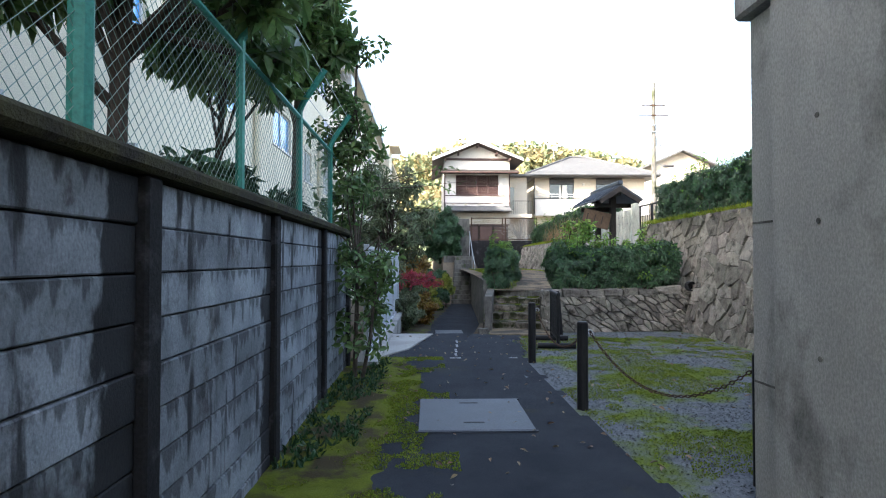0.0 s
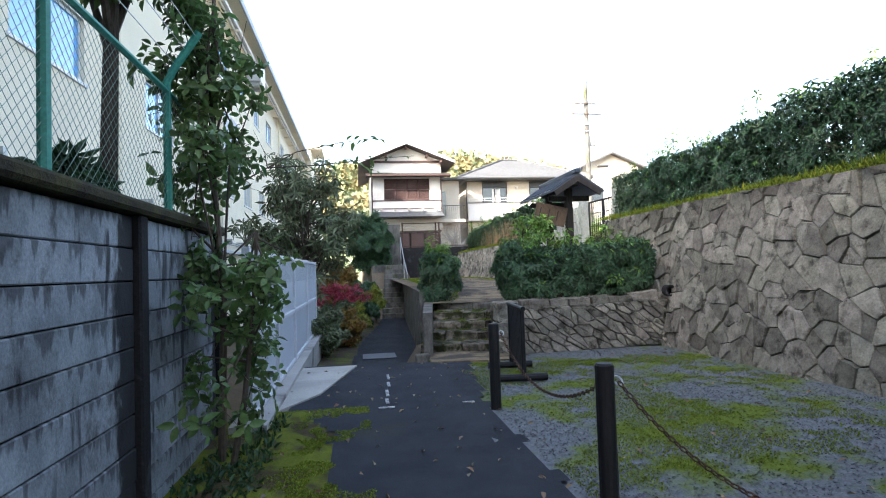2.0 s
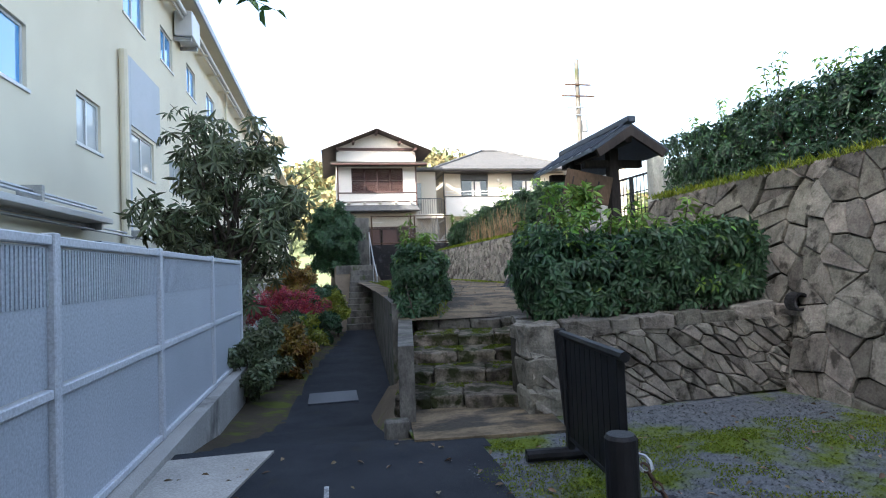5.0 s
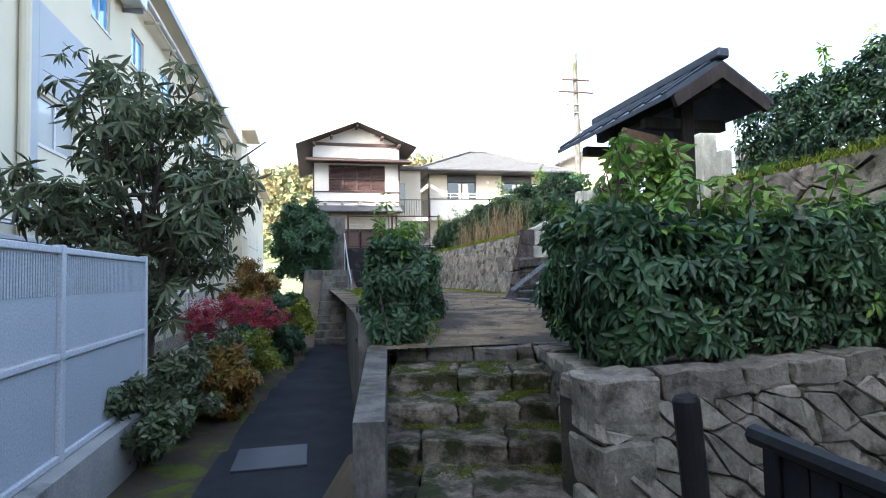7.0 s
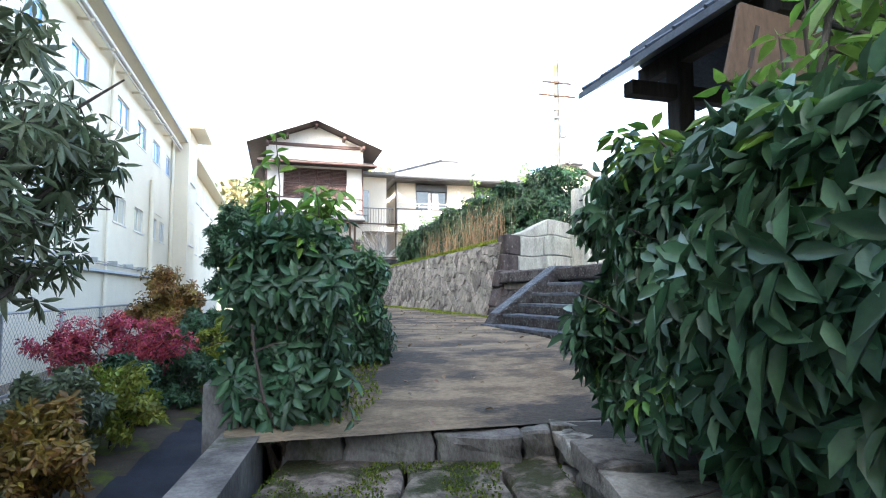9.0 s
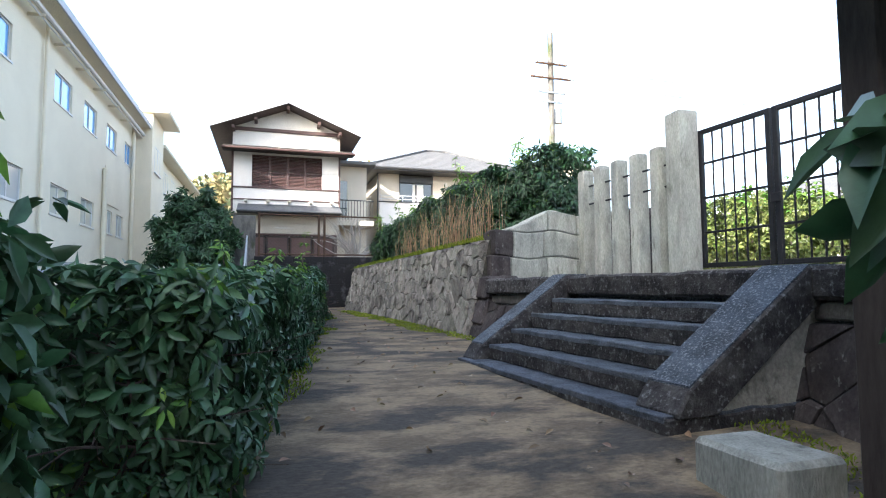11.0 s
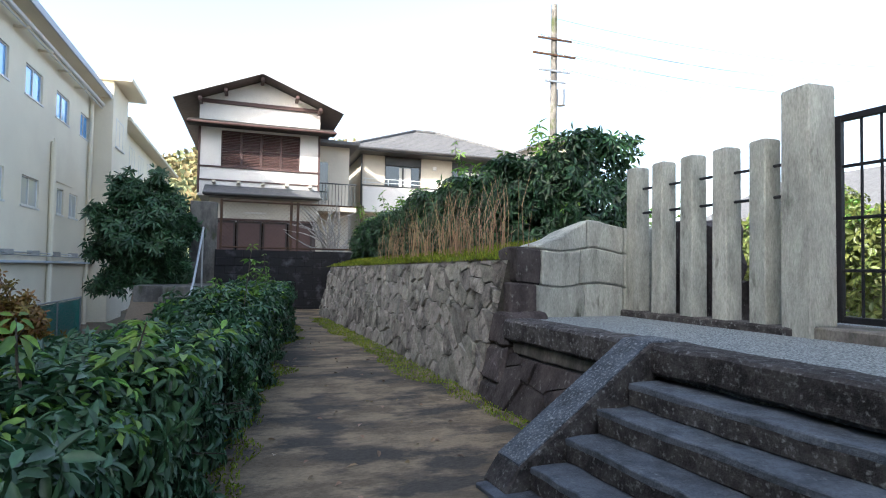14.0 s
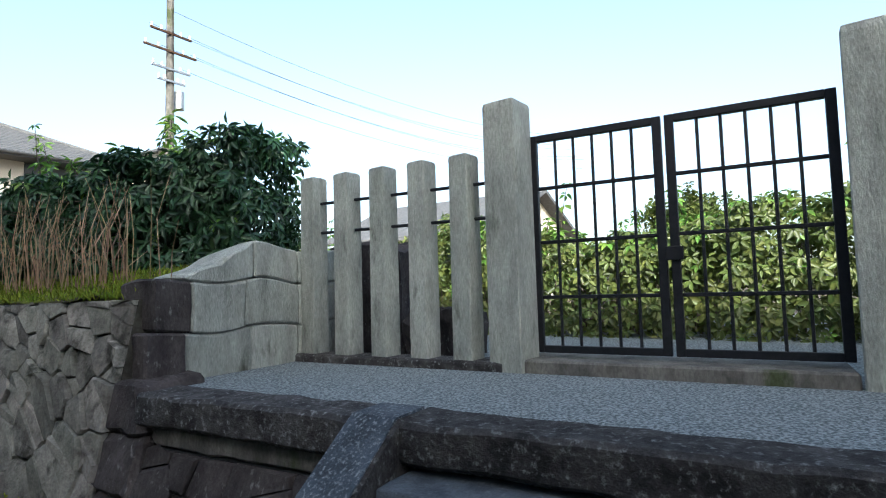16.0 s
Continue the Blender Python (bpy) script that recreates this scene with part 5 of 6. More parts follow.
    for y, z in ((0.1, 0.5), (1.6, 1.1), (3.2, 2.1)):
        part("post", tube([(0.1, y, z - 0.6), (0.1, y, z + 0.75)], 0.018, 6), M_METAL, r)
    part("rail", tube([(0.1, 0.0, 1.2), (0.1, 1.6, 1.85), (0.1, 3.3, 2.85)], 0.02, 6), M_METAL, r)
    tagged(link("house_path", prism([(0.8, 27.3), (2.3, 27.3), (2.3, 37.6), (0.8, 37.6)], 1.2, 1.64), M_OLDCONC), "concrete landing before the house door", "path", kind="structure")
    tagged(link("house_path_step", prism([(1.3, 33), (2.25, 33), (2.25, 37.5), (1.3, 37.5)], 1.6, 2.3), M_OLDCONC), "raised concrete threshold before the house door", "path", kind="structure")


house_front()


# ---- panel fence beside the path ----
def sheet_fence():
    f = thing("sheet_fence", (-0.8, 0, 0), "pale blue-grey sheet metal fence on a concrete kerb", "fence")
    base = prism([(-0.16, 7.3), (0.16, 7.3), (0.16, 15.3), (-0.16, 15.3)], [-0.1, -0.1, -0.7, -0.7], 0.075)
    part("kerb", base, M_CONC, f)
    posts = [7.4, 9.12, 10.92, 13.0, 15.1]
    for y in posts:
        part("post", box((-0.035, y - 0.035, 0.075), (0.035, y + 0.035, 1.63), 0.006), M_RAIL, f)
    for a, b in zip(posts, posts[1:]):
        for z0, z1 in ((0.11, 0.80), (0.86, 1.56)):
            p = part("panel", box((-0.012, a + 0.04, z0), (0.0, b - 0.04, z1)), M_SHEET, f)
            if z0 > 0.5:
                n = int((b - a) / 0.036)
                for k in range(n):
                    y = a + 0.05 + 0.036 * k
                    part("rib", box((0.0, y, 1.26), (0.006, y + 0.02, 1.55)), M_SHEET, p)
        for z in (0.08, 0.80, 1.565):
            part("rail", box((-0.03, a + 0.036, z), (0.028, b - 0.036, z + 0.05), 0.006), M_RAIL, f)


sheet_fence()


# ---- green wire fence on the panel wall ----
M_MESH = material("green_plastic_wire", (0.16, 0.26, 0.22), (0.22, 0.30, 0.26), scale=3, rough=0.5, bump=0, fine=60)


def wire_fence():
    f = thing("green_wire_fence", (-1.1, 0, 1.81), "green painted chain-link fence with bent arms and barbed wire", "fence")
    ys = [-4.6, -3.0, -1.45, 0.1, 1.65, 3.2, 4.75, 6.3]
    for y in ys:
        p = part("post", tube([(0, y, 0), (0, y, 0.92), (0.05, y, 1.02), (0.22, y, 1.28)] if y != 1.65 else [(0, y, 0), (0, y, 1.5)], 0.028 if y != 1.65 else 0.04, 8), M_GREEN, f)
    part("top_rail", tube([(0, ys[0], 0.86), (0, 7.3, 0.86)], 0.02, 6), M_GREEN, f)
    for k, (x, z) in enumerate(((0.06, 1.05), (0.13, 1.15), (0.2, 1.25))):
        part("barbed_wire", tube([(x, ys[0] + 0.3 * k, z), (x, 7.3, z)], 0.003, 4), M_METAL, f)
    bm = bmesh.new()
    n = int(12 / 0.062)
    for k in range(-14, n):
        for sgn in (1, -1):
            y0 = ys[0] + k * 0.062
            a, b = (y0, y0 + 0.84) if sgn > 0 else (y0 + 0.84, y0)
            if min(a, b) >= ys[0] and max(a, b) <= 7.3:
                add_tube(bm, [(0.002 * sgn, a, 0.02), (0.002 * sgn, b, 0.85)], 0.0016, 3, False)
    tagged(part("chain_link", bm, M_MESH, f), kind="stuff")


wire_fence()


def yard_fence():
    tagged(link("yard_kerb", prism([(-1.6, 15.0), (-1.42, 15.0), (-1.42, 33.0), (-1.6, 33.0)], -0.55, 0.02), M_CONC), "low pale concrete kerb wall of the school yard", "wall", kind="structure")
    f = thing("yard_fence", (-1.5, 15.0, 0.02), "grey chain-link fence along the school yard", "fence")
    for k in range(10):
        part("post", tube([(0, 2.0 * k, 0), (0, 2.0 * k, 1.12)], 0.026, 8), M_METAL, f)
    for z in (0.08, 1.1):
        part("rail", tube([(0, 0, z), (0, 18, z)], 0.02, 6), M_METAL, f)
    part("windscreen", box((-0.02, 12.0, 0.1), (-0.012, 18.0, 1.05)), M_GREEN, f)
    bm = bmesh.new()
    for k in range(-10, 190):
        for a, b in ((k * 0.1, k * 0.1 + 1.0), (k * 0.1 + 1.0, k * 0.1)):
            if 0 <= min(a, b) and max(a, b) <= 18:
                add_tube(bm, [(0, a, 0.08), (0, b, 1.1)], 0.0028, 3, False)
    tagged(part("chain_link", bm, M_METAL, f), kind="stuff")


yard_fence()


# ---- roofed notice board ----
def notice_board():
    n = thing("notice_shelter", (4.37, 12.42, 0.6), "small dark wooden roofed shelter for a notice board", "shelter")
    for x, y in ((0.0, 0.5), (0.0, 1.65)):
        part("post", box((x - 0.065, y - 0.065, 0), (x + 0.065, y + 0.065, 2.4), 0.008), M_DARKWOOD, n)
    part("ridge_beam", box((-0.05, 0.05, 2.3), (0.05, 2.05, 2.42), 0.006), M_DARKWOOD, n)
    for y in (0.5, 1.65):
        part("cross_beam", box((-0.42, y - 0.05, 2.05), (0.42, y + 0.05, 2.15), 0.006), M_DARKWOOD, n)
    for sx in (-1, 1):
        q = bmesh.new()
        pr = [(0, 2.55), (sx * 0.53, 2.21), (sx * 0.53, 2.165), (0, 2.48)]
        f0 = [q.verts.new((a, 0, b)) for a, b in pr]
        f1 = [q.verts.new((a, 2.1, b)) for a, b in pr]
        q.faces.new(f0)
        q.faces.new(f1[::-1])
        for i in range(4):
            q.faces.new((f0[i], f0[(i + 1) % 4], f1[(i + 1) % 4], f1[i]))
        r = part("roof_slope", q, M_COPPER, n)
        for k in range(9):
            y = 0.06 + 0.247 * k
            part("seam", tube([(0, y, 2.565), (sx * 0.53, y, 2.223)], 0.014, 5), M_COPPER, r)
        q = bmesh.new()
        v = [q.verts.new((a, y, b)) for y in (-0.03, 0.02) for a, b in ((0, 2.5), (sx * 0.48, 2.19), (sx * 0.44, 2.1), (0, 2.37))]
        for f in ((0, 1, 2, 3), (7, 6, 5, 4), (0, 4, 5, 1), (1, 5, 6, 2), (2, 6, 7, 3), (3, 7, 4, 0)):
            q.faces.new([v[i] for i in f])
        part("barge_board", q, M_DARKWOOD, n)
    part("ridge_cap", box((-0.06, -0.06, 2.53), (0.06, 2.14, 2.62), 0.015), M_COPPER, n)
    b = tagged(link("notice_board", box((-0.31, -0.015, -0.19), (0.31, 0.015, 0.19), 0.004, pose(3.95, 12.82, 2.38, 0, 14, -10)), M_BOARD), "faded brown notice board hanging askew", "notice board")
    for k in range(3):
        part("faded_line", box((-0.22 + 0.17 * k, -0.0185, -0.1), (-0.2 + 0.17 * k, -0.0155, 0.1), 0, pose(3.95, 12.82, 2.38, 0, 14, -10)), M_DARKWOOD, b)
    tagged(link("stone_marker", box((4.12, 14.25, 0.6), (4.42, 14.65, 0.99), 0.02), M_GRANITE), "pale squared granite block beside the stairs", "stone block")
    tagged(link("stone_tablet", box((3.85, 12.5, 0.6), (4.1, 12.62, 1.86), 0.03), M_GRANITE), "pale upright stone tablet below the notice board", "stone tablet")


notice_board()


# ---- power pole ----
def power_pole():
    p = thing("power_pole", (13.6, 33.2, 2.0), "concrete power pole with crossarms, insulators and a street lamp", "power pole")
    part("shaft", tube([(0, 0, 0), (0, 0, 10.1)], [0.17, 0.11], 10), M_OLDCONC, p)
    for z, w in ((8.7, 0.75), (8.1, 0.95), (7.5, 0.7), (7.1, 0.5)):
        part("crossarm", box((-w, -0.16, z), (w * 0.9, -0.1, z + 0.07), 0.006), M_RUST if z > 8.0 else M_METAL, p)
        for x in (-w + 0.06, -w / 2, w * 0.4, w * 0.82):
            part("insulator", tube([(x, -0.13, z + 0.07), (x, -0.13, z + 0.2)], [0.04, 0.03], 6), M_WHITE, p)
    part("transformer", tube([(0.32, 0, 6.3), (0.32, 0, 6.9)], 0.16, 10), M_METAL, p)
    l = part("street_lamp", box((0.5, -0.25, 5.0), (1.15, -0.02, 5.12), 0.04), M_DARKALU, p)
    part("lamp_arm", tube([(0, -0.1, 5.0), (0.3, -0.12, 5.2), (0.52, -0.13, 5.08)], 0.02, 6), M_METAL, l)
    for k, (z, x) in enumerate(((9.6, 0), (8.9, 0.6), (8.9, -0.7), (8.3, 0.7), (8.3, -0.3), (7.7, 0.4))):
        pts = [(x + 22 * t, -6 * t + 3 * t * 0, z - 2.6 * t * (1 - t) * 1.6 - 0.6 * t) for t in np.linspace(0, 1, 14)]
        part("cable", tube(pts, 0.007, 4), M_BLACK, p)


power_pole()


# ---- wooded hill ----
def hill():
    bm = bmesh.new()
    def hz(x, y):
        r = math.exp(-((x - 30) / 95) ** 2) * math.exp(-((y - 190) / 60) ** 2)
        return -2 + 36 * r + 3.0 * noise.noise((x * 0.03, y * 0.03, 0)) * r
    g = [[bm.verts.new((x, y, hz(x, y))) for x in range(-190, 260, 9)] for y in range(70, 320, 9)]
    for a, b in zip(g, g[1:]):
        for i in range(len(a) - 1):
            bm.faces.new((a[i], a[i + 1], b[i + 1], b[i]))
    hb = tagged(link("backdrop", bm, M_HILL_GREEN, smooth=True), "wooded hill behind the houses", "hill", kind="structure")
    rng = np.random.default_rng(12)
    P = []
    for k in range(1500):
        x, y = rng.uniform(-95, 130), rng.uniform(115, 205)
        z = hz(x, y)
        if z < 4:
            continue
        r = rng.uniform(1.8, 3.6)
        d = unit(rng.normal(0, 1, (26, 3)))
        d[:, 2] = np.abs(d[:, 2])
        P.append(np.array([x, y, z + r * 0.6]) + d * r * rng.uniform(0.75, 1.1, (26, 1)) * np.array([1, 1, 1.2]))
    P = np.concatenate(P)
    half = len(P) // 2
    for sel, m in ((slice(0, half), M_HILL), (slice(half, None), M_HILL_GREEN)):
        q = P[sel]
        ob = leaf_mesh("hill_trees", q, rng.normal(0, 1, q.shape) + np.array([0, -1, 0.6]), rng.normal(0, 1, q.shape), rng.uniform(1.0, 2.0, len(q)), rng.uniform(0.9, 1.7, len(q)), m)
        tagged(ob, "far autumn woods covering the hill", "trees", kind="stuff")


hill()


# ---- hedges and shrubs ----
def hedge(name, label, path, half, zlow, top, n, seed, leaf=0.1, wid=0.039, mat=M_LEAF, young=0.06, category="hedge", sprigs=0, gap=-0.35):
    """A clipped but shaggy hedge along a plan path: a dark twiggy heart, palmate leaves over its skin, shoots on top."""
    rng = np.random.default_rng(seed)
    P = np.array(path, float)
    seg = np.linalg.norm(np.diff(P, axis=0), axis=1)
    acc = np.concatenate([[0], np.cumsum(seg)])
    base = thing(name, (path[0][0], path[0][1], zlow(path[0][1]) if callable(zlow) else zlow), label, category)

    def along(s):
        x, y = np.interp(s, acc, P[:, 0]), np.interp(s, acc, P[:, 1])
        k = np.clip(np.searchsorted(acc, s) - 1, 0, len(seg) - 1)
        d = (P[1:] - P[:-1])[k] / seg[k][:, None]
        return x, y, d
    Lg = acc[-1]
    zl = (lambda y: np.array([zlow(v) for v in y])) if callable(zlow) else (lambda y: np.full(len(y), zlow))
    zt = (lambda y: np.array([top(v) for v in y])) if callable(top) else (lambda y: np.full(len(y), top))
    # pick places on the two long faces, the top and the ends
    H = float(np.mean(zt(P[:, 1]) - zl(P[:, 1])))
    areas = np.array([Lg * H, Lg * H, Lg * half * 2, half * 2 * H, half * 2 * H])
    kind = rng.choice(5, n, p=areas / areas.sum())
    s, u, h = rng.uniform(0, Lg, n), rng.uniform(-1, 1, n), rng.uniform(0.0, 1.0, n)
    s = np.where(kind == 3, 0, np.where(kind == 4, Lg, s))
    u = np.where(kind == 0, 1.0, np.where(kind == 1, -1.0, u))
    h = np.where(kind == 2, 1.0, h)
    x, y, d = along(s)
    side = np.stack([d[:, 1], -d[:, 0]], 1)
    out = np.zeros((n, 3))
    out[:, :2] += side * np.where(kind == 0, 1.0, np.where(kind == 1, -1.0, 0.25 * u))[:, None]
    out[:, :2] += d * np.where(kind == 3, -1.0, np.where(kind == 4, 1.0, 0))[:, None]
    out[:, 2] += np.where(kind == 2, 1.0, 0.35)
    bulge = np.array([noise.noise((a * 2.1, b * 2.1, c * 2.4 + seed)) + 0.7 * noise.noise((a * 6, b * 6, c * 6 + seed)) for a, b, c in zip(x, y, h)]) * 0.16
    corner = 1 - 0.22 * np.clip((h - 0.8) / 0.2, 0, 1) ** 2 * (kind != 2)
    deep = np.abs(rng.normal(0, 0.095, n))
    z = zl(y) + (zt(y) - zl(y)) * h
    pos = np.stack([x + side[:, 0] * half * u * corner, y + side[:, 1] * half * u * corner, z], 1)
    pos += unit(out) * (bulge - deep)[:, None]
    gaps = np.array([noise.noise((a * 3.3, b * 3.3, c * 3.3 + seed * 1.3)) for a, b, c in pos])
    keep = (gaps > gap) | (rng.uniform(size=n) < 0.14)
    pos, out, kind, n = pos[keep], out[keep], kind[keep], int(keep.sum())
    isyoung = rng.uniform(size=n) < young * (0.3 + 2.2 * (kind == 2))
    for flag, m, nm in ((False, mat, "foliage"), (True, M_LEAF_YOUNG, "young_foliage")):
        sel = isyoung == flag
        if sel.sum() > 3:
            a = whorls(pos[sel], out[sel] + rng.normal(0, 0.35, (sel.sum(), 3)), rng, 5, leaf, wid, 1.0, 0.42)
            leaf_mesh(nm, *a[:3], a[3], a[4], m, base)
    if sprigs:
        sx, sy, sd = along(rng.uniform(0.05, Lg - 0.05, sprigs))
        off = rng.uniform(-0.8, 0.8, sprigs) * half
        root = np.stack([sx + sd[:, 1] * off, sy - sd[:, 0] * off, zt(sy) - 0.05], 1)
        bm, PP, OO = bmesh.new(), [], []
        for r in root:
            hgt = rng.uniform(0.1, 0.3) if rng.uniform() < 0.75 else rng.uniform(0.3, 0.6)
            tip = r + np.array([rng.normal(0, 0.07), rng.normal(0, 0.07), hgt])
            add_tube(bm, [r, (r + tip) / 2 + rng.normal(0, 0.015, 3), tip], [0.006, 0.005, 0.003], 4)
            for f in (0.35, 0.6, 0.8, 1.0):
                PP.append(r + (tip - r) * f)
                OO.append(np.array([rng.normal(0, 0.5), rng.normal(0, 0.5), 1.0]))
        bmesh.ops.transform(bm, matrix=base.matrix_world.inverted(), verts=bm.verts)
        tagged(part("shoot_stem", bm, M_BARK, base), kind="stuff")
        a = whorls(np.array(PP), np.array(OO), rng, 5, leaf * 1.05, wid)
        leaf_mesh("shoot_leaves", *a[:3], a[3], a[4], M_LEAF_YOUNG, base)
    # inner twigs and stems
    bm = bmesh.new()
    m = max(12, int(Lg * 14))
    tx, ty, td = along(rng.uniform(0.05, Lg - 0.05, m))
    for i in range(m):
        o = rng.uniform(-0.45, 0.45) * half
        zz, zh = float(zl(np.array([ty[i]]))[0]), float(zt(np.array([ty[i]]))[0])
        p = Vector((tx[i] + td[i, 1] * o, ty[i] - td[i, 0] * o, zz - 0.3))
        pts = [p]
        for k in range(4):
            pts.append(pts[-1] + Vector((rng.normal(0, 0.05), rng.normal(0, 0.05), (zh - zz) * 0.23)))
        add_tube(bm, pts, [0.014, 0.012, 0.009, 0.007, 0.004], 5)
        for k in range(6):
            q = pts[rng.integers(1, 5)]
            e = q + Vector((td[i, 1], -td[i, 0], 0)) * rng.uniform(-0.9, 0.9) * half + Vector((rng.normal(0, 0.1), rng.normal(0, 0.1), rng.uniform(-0.02, 0.18)))
            add_tube(bm, [q, (q + e) / 2 + Vector((0, 0, 0.02)), e], [0.006, 0.004, 0.002], 4)
    bmesh.ops.transform(bm, matrix=base.matrix_world.inverted(), verts=bm.verts)
    tagged(part("stem", bm, M_BARK, base), kind="stuff")
    # leaves inside, sparse; deep green hedges take a darker leaf here as painted shade
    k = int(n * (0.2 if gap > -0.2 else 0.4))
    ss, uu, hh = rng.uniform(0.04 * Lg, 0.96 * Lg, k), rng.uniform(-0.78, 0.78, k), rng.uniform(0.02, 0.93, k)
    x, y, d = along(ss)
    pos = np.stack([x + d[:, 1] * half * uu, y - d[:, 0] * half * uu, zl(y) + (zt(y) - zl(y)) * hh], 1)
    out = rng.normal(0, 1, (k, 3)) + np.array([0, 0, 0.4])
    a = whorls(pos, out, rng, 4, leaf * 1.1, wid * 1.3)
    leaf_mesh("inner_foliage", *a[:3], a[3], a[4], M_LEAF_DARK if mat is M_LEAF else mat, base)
    return base


hedge("hedge", "dense dark green broad-leaved hedge above the low stone wall", [(2.62, 11.52), (5.15, 11.6)], 0.36, 0.92, lambda y: 1.70, 7200, 5, sprigs=22, gap=-0.1)
hedge("hedge", "shaggy dark green hedge beside the top of the steps", [(3.02, 11.75), (3.34, 13.1)], 0.28, 0.9, lambda y: 1.74, 3900, 6, sprigs=10, gap=-0.1)
hedge("hedge", "small upright block of dark green hedge at the stair head", [(1.76, 13.75), (1.86, 14.25)], 0.24, 0.68, lambda y: 1.68, 2600, 7, sprigs=14, gap=-0.1)
hedge("hedge", "long waist-high leafy hedge beside the lane", [(2.0, 14.75), (2.42, 18.0), (2.9, 21.5), (3.3, 25.6)], 0.42, lane_z, lambda y: 1.61 + 0.015 * (y - 14), 17000, 8, leaf=0.08, wid=0.031, sprigs=16, gap=-0.15)
hedge("hedge", "clipped dark evergreen hedge on top of the stone wall", [(6.35, 2.6), (6.3, 8.2), (6.3, 14.0)], 0.48, 2.36, lambda y: lerp([(2.6, 3.75), (8, 3.5), (14, 3.28)], y), 9500, 9, mat=M_LEAF_DARK, leaf=0.085, wid=0.034, young=0.03, sprigs=50)
hedge("hedge", "loose green hedge on the grassy bank above the lane", [(6.7, 19.95), (6.05, 22.5), (5.75, 28.0)], 0.5, lambda y: 2.36, lambda y: lerp([(19.5, 3.62), (22, 3.4), (28, 2.95)], y), 7500, 10, mat=M_LEAF_DARK, leaf=0.11, young=0.04, sprigs=40)
hedge("garden_hedge", "sunlit yellow-green garden hedge beyond the gate", [(9.4, 10.5), (9.6, 16.0), (9.3, 25.0)], 0.7, 1.55, lambda y: 2.75 + 0.12 * math.sin(y * 1.7), 9000, 13, mat=M_LEAF_GARDEN, leaf=0.09, wid=0.045, young=0.1, sprigs=70)


# ---- trees and shrubs ----
def branchy(name, label, at, trunk, limbs, crown, leaves, seed, mat, leaf=(0.14, 0.045), count=6, droop=0.35, r0=0.07, category="tree", low=0.45, spread=1.0):
    """A tree: tapered trunk, forking limbs, and whorls of leaves on the twigs inside a loose crown."""
    rng = np.random.default_rng(seed)
    t = thing(name, at, label, category)
    top = Vector(trunk[-1])
    part("trunk", tube(trunk, [r0 * (1 - 0.55 * i / (len(trunk) - 1)) for i in range(len(trunk))], 8), M_BARK, t)
    c, rad = np.array(crown[0], float), np.array(crown[1], float)
    tips = []
    for k in range(limbs):
        f = rng.uniform(low, 1.0)
        i = min(int(f * (len(trunk) - 1)), len(trunk) - 2)
        s = Vector(trunk[i]).lerp(Vector(trunk[i + 1]), f * (len(trunk) - 1) - i)
        d = unit(rng.normal(0, 1, (1, 3)))[0]
        e = Vector(c + d * rad * rng.uniform(0.55, 0.95))
        m = (s + e) / 2 + Vector((rng.normal(0, 0.1), rng.normal(0, 0.1), rng.uniform(-0.05, 0.2)))
        part("limb", tube([s, m, e], [r0 * 0.4, r0 * 0.27, r0 * 0.1], 6), M_BARK, t)
        for j in range(9):
            q = m.lerp(e, rng.uniform(0.0, 1.0))
            tips.append((q, Vector((rng.normal(), rng.normal(), rng.normal() * 0.7 + 0.25))))
    bm = bmesh.new()
    P, O = [], []
    for q, d in tips:
        e = q + d.normalized() * rng.uniform(0.15, 0.5) * float(rad.mean()) * 0.6
        add_tube(bm, [q, (q + e) / 2 + Vector((0, 0, 0.03)), e], [r0 * 0.1, r0 * 0.075, r0 * 0.04], 4)
        for j in range(leaves):
            p = q.lerp(e, rng.uniform(0.25, 1.05)) + Vector(rng.normal(0, 0.05, 3) * float(rad.mean()))
            P.append(p)
            O.append(np.array(d.normalized()) + rng.normal(0, 0.5, 3) + np.array([0, 0, 0.45]))
    tagged(part("branchlet", bm, M_BARK, t), kind="stuff")
    P = np.array([t.matrix_world @ p for p in P])
    a = whorls(P, np.array(O), rng, count, leaf[0], leaf[1], spread, droop)
    leaf_mesh("crown", *a[:3], a[3], a[4], mat, t)
    return t


branchy("evergreen_tree", "broad-leaved evergreen with a thick dark trunk behind the fence", (-1.75, 3.0, -0.5), [(0, 0, 0), (0.02, 0, 1.6), (-0.02, 0.1, 2.8), (0.05, 0.1, 4.2)], 18, ((0.25, 0.2, 3.75), (1.0, 1.4, 0.95)), 4, 21, M_LEAF_TREE, (0.2, 0.06), 6, 0.45, 0.085, low=0.6)
branchy("evergreen_tree", "slender young evergreen behind the wire fence", (-1.75, 4.5, -0.5), [(0, 0, 0), (0.05, 0, 1.6), (0.0, 0.1, 2.8), (0.1, 0.1, 4.0)], 12, ((0.15, 0.1, 3.8), (0.75, 0.9, 0.8)), 4, 22, M_LEAF_TREE, (0.18, 0.055), 6, 0.45, 0.045, low=0.6)
branchy("evergreen_tree", "leafy evergreen with a leaning trunk behind the fence", (-1.55, 6.3, -0.5), [(0, 0, 0), (0.05, 0, 1.8), (0.05, 0.1, 3.4), (0.1, 0.1, 5.0)], 18, ((0.0, -0.1, 4.75), (0.8, 1.0, 1.0)), 5, 23, M_LEAF_TREE, (0.19, 0.06), 6, 0.4, 0.085, low=0.65)
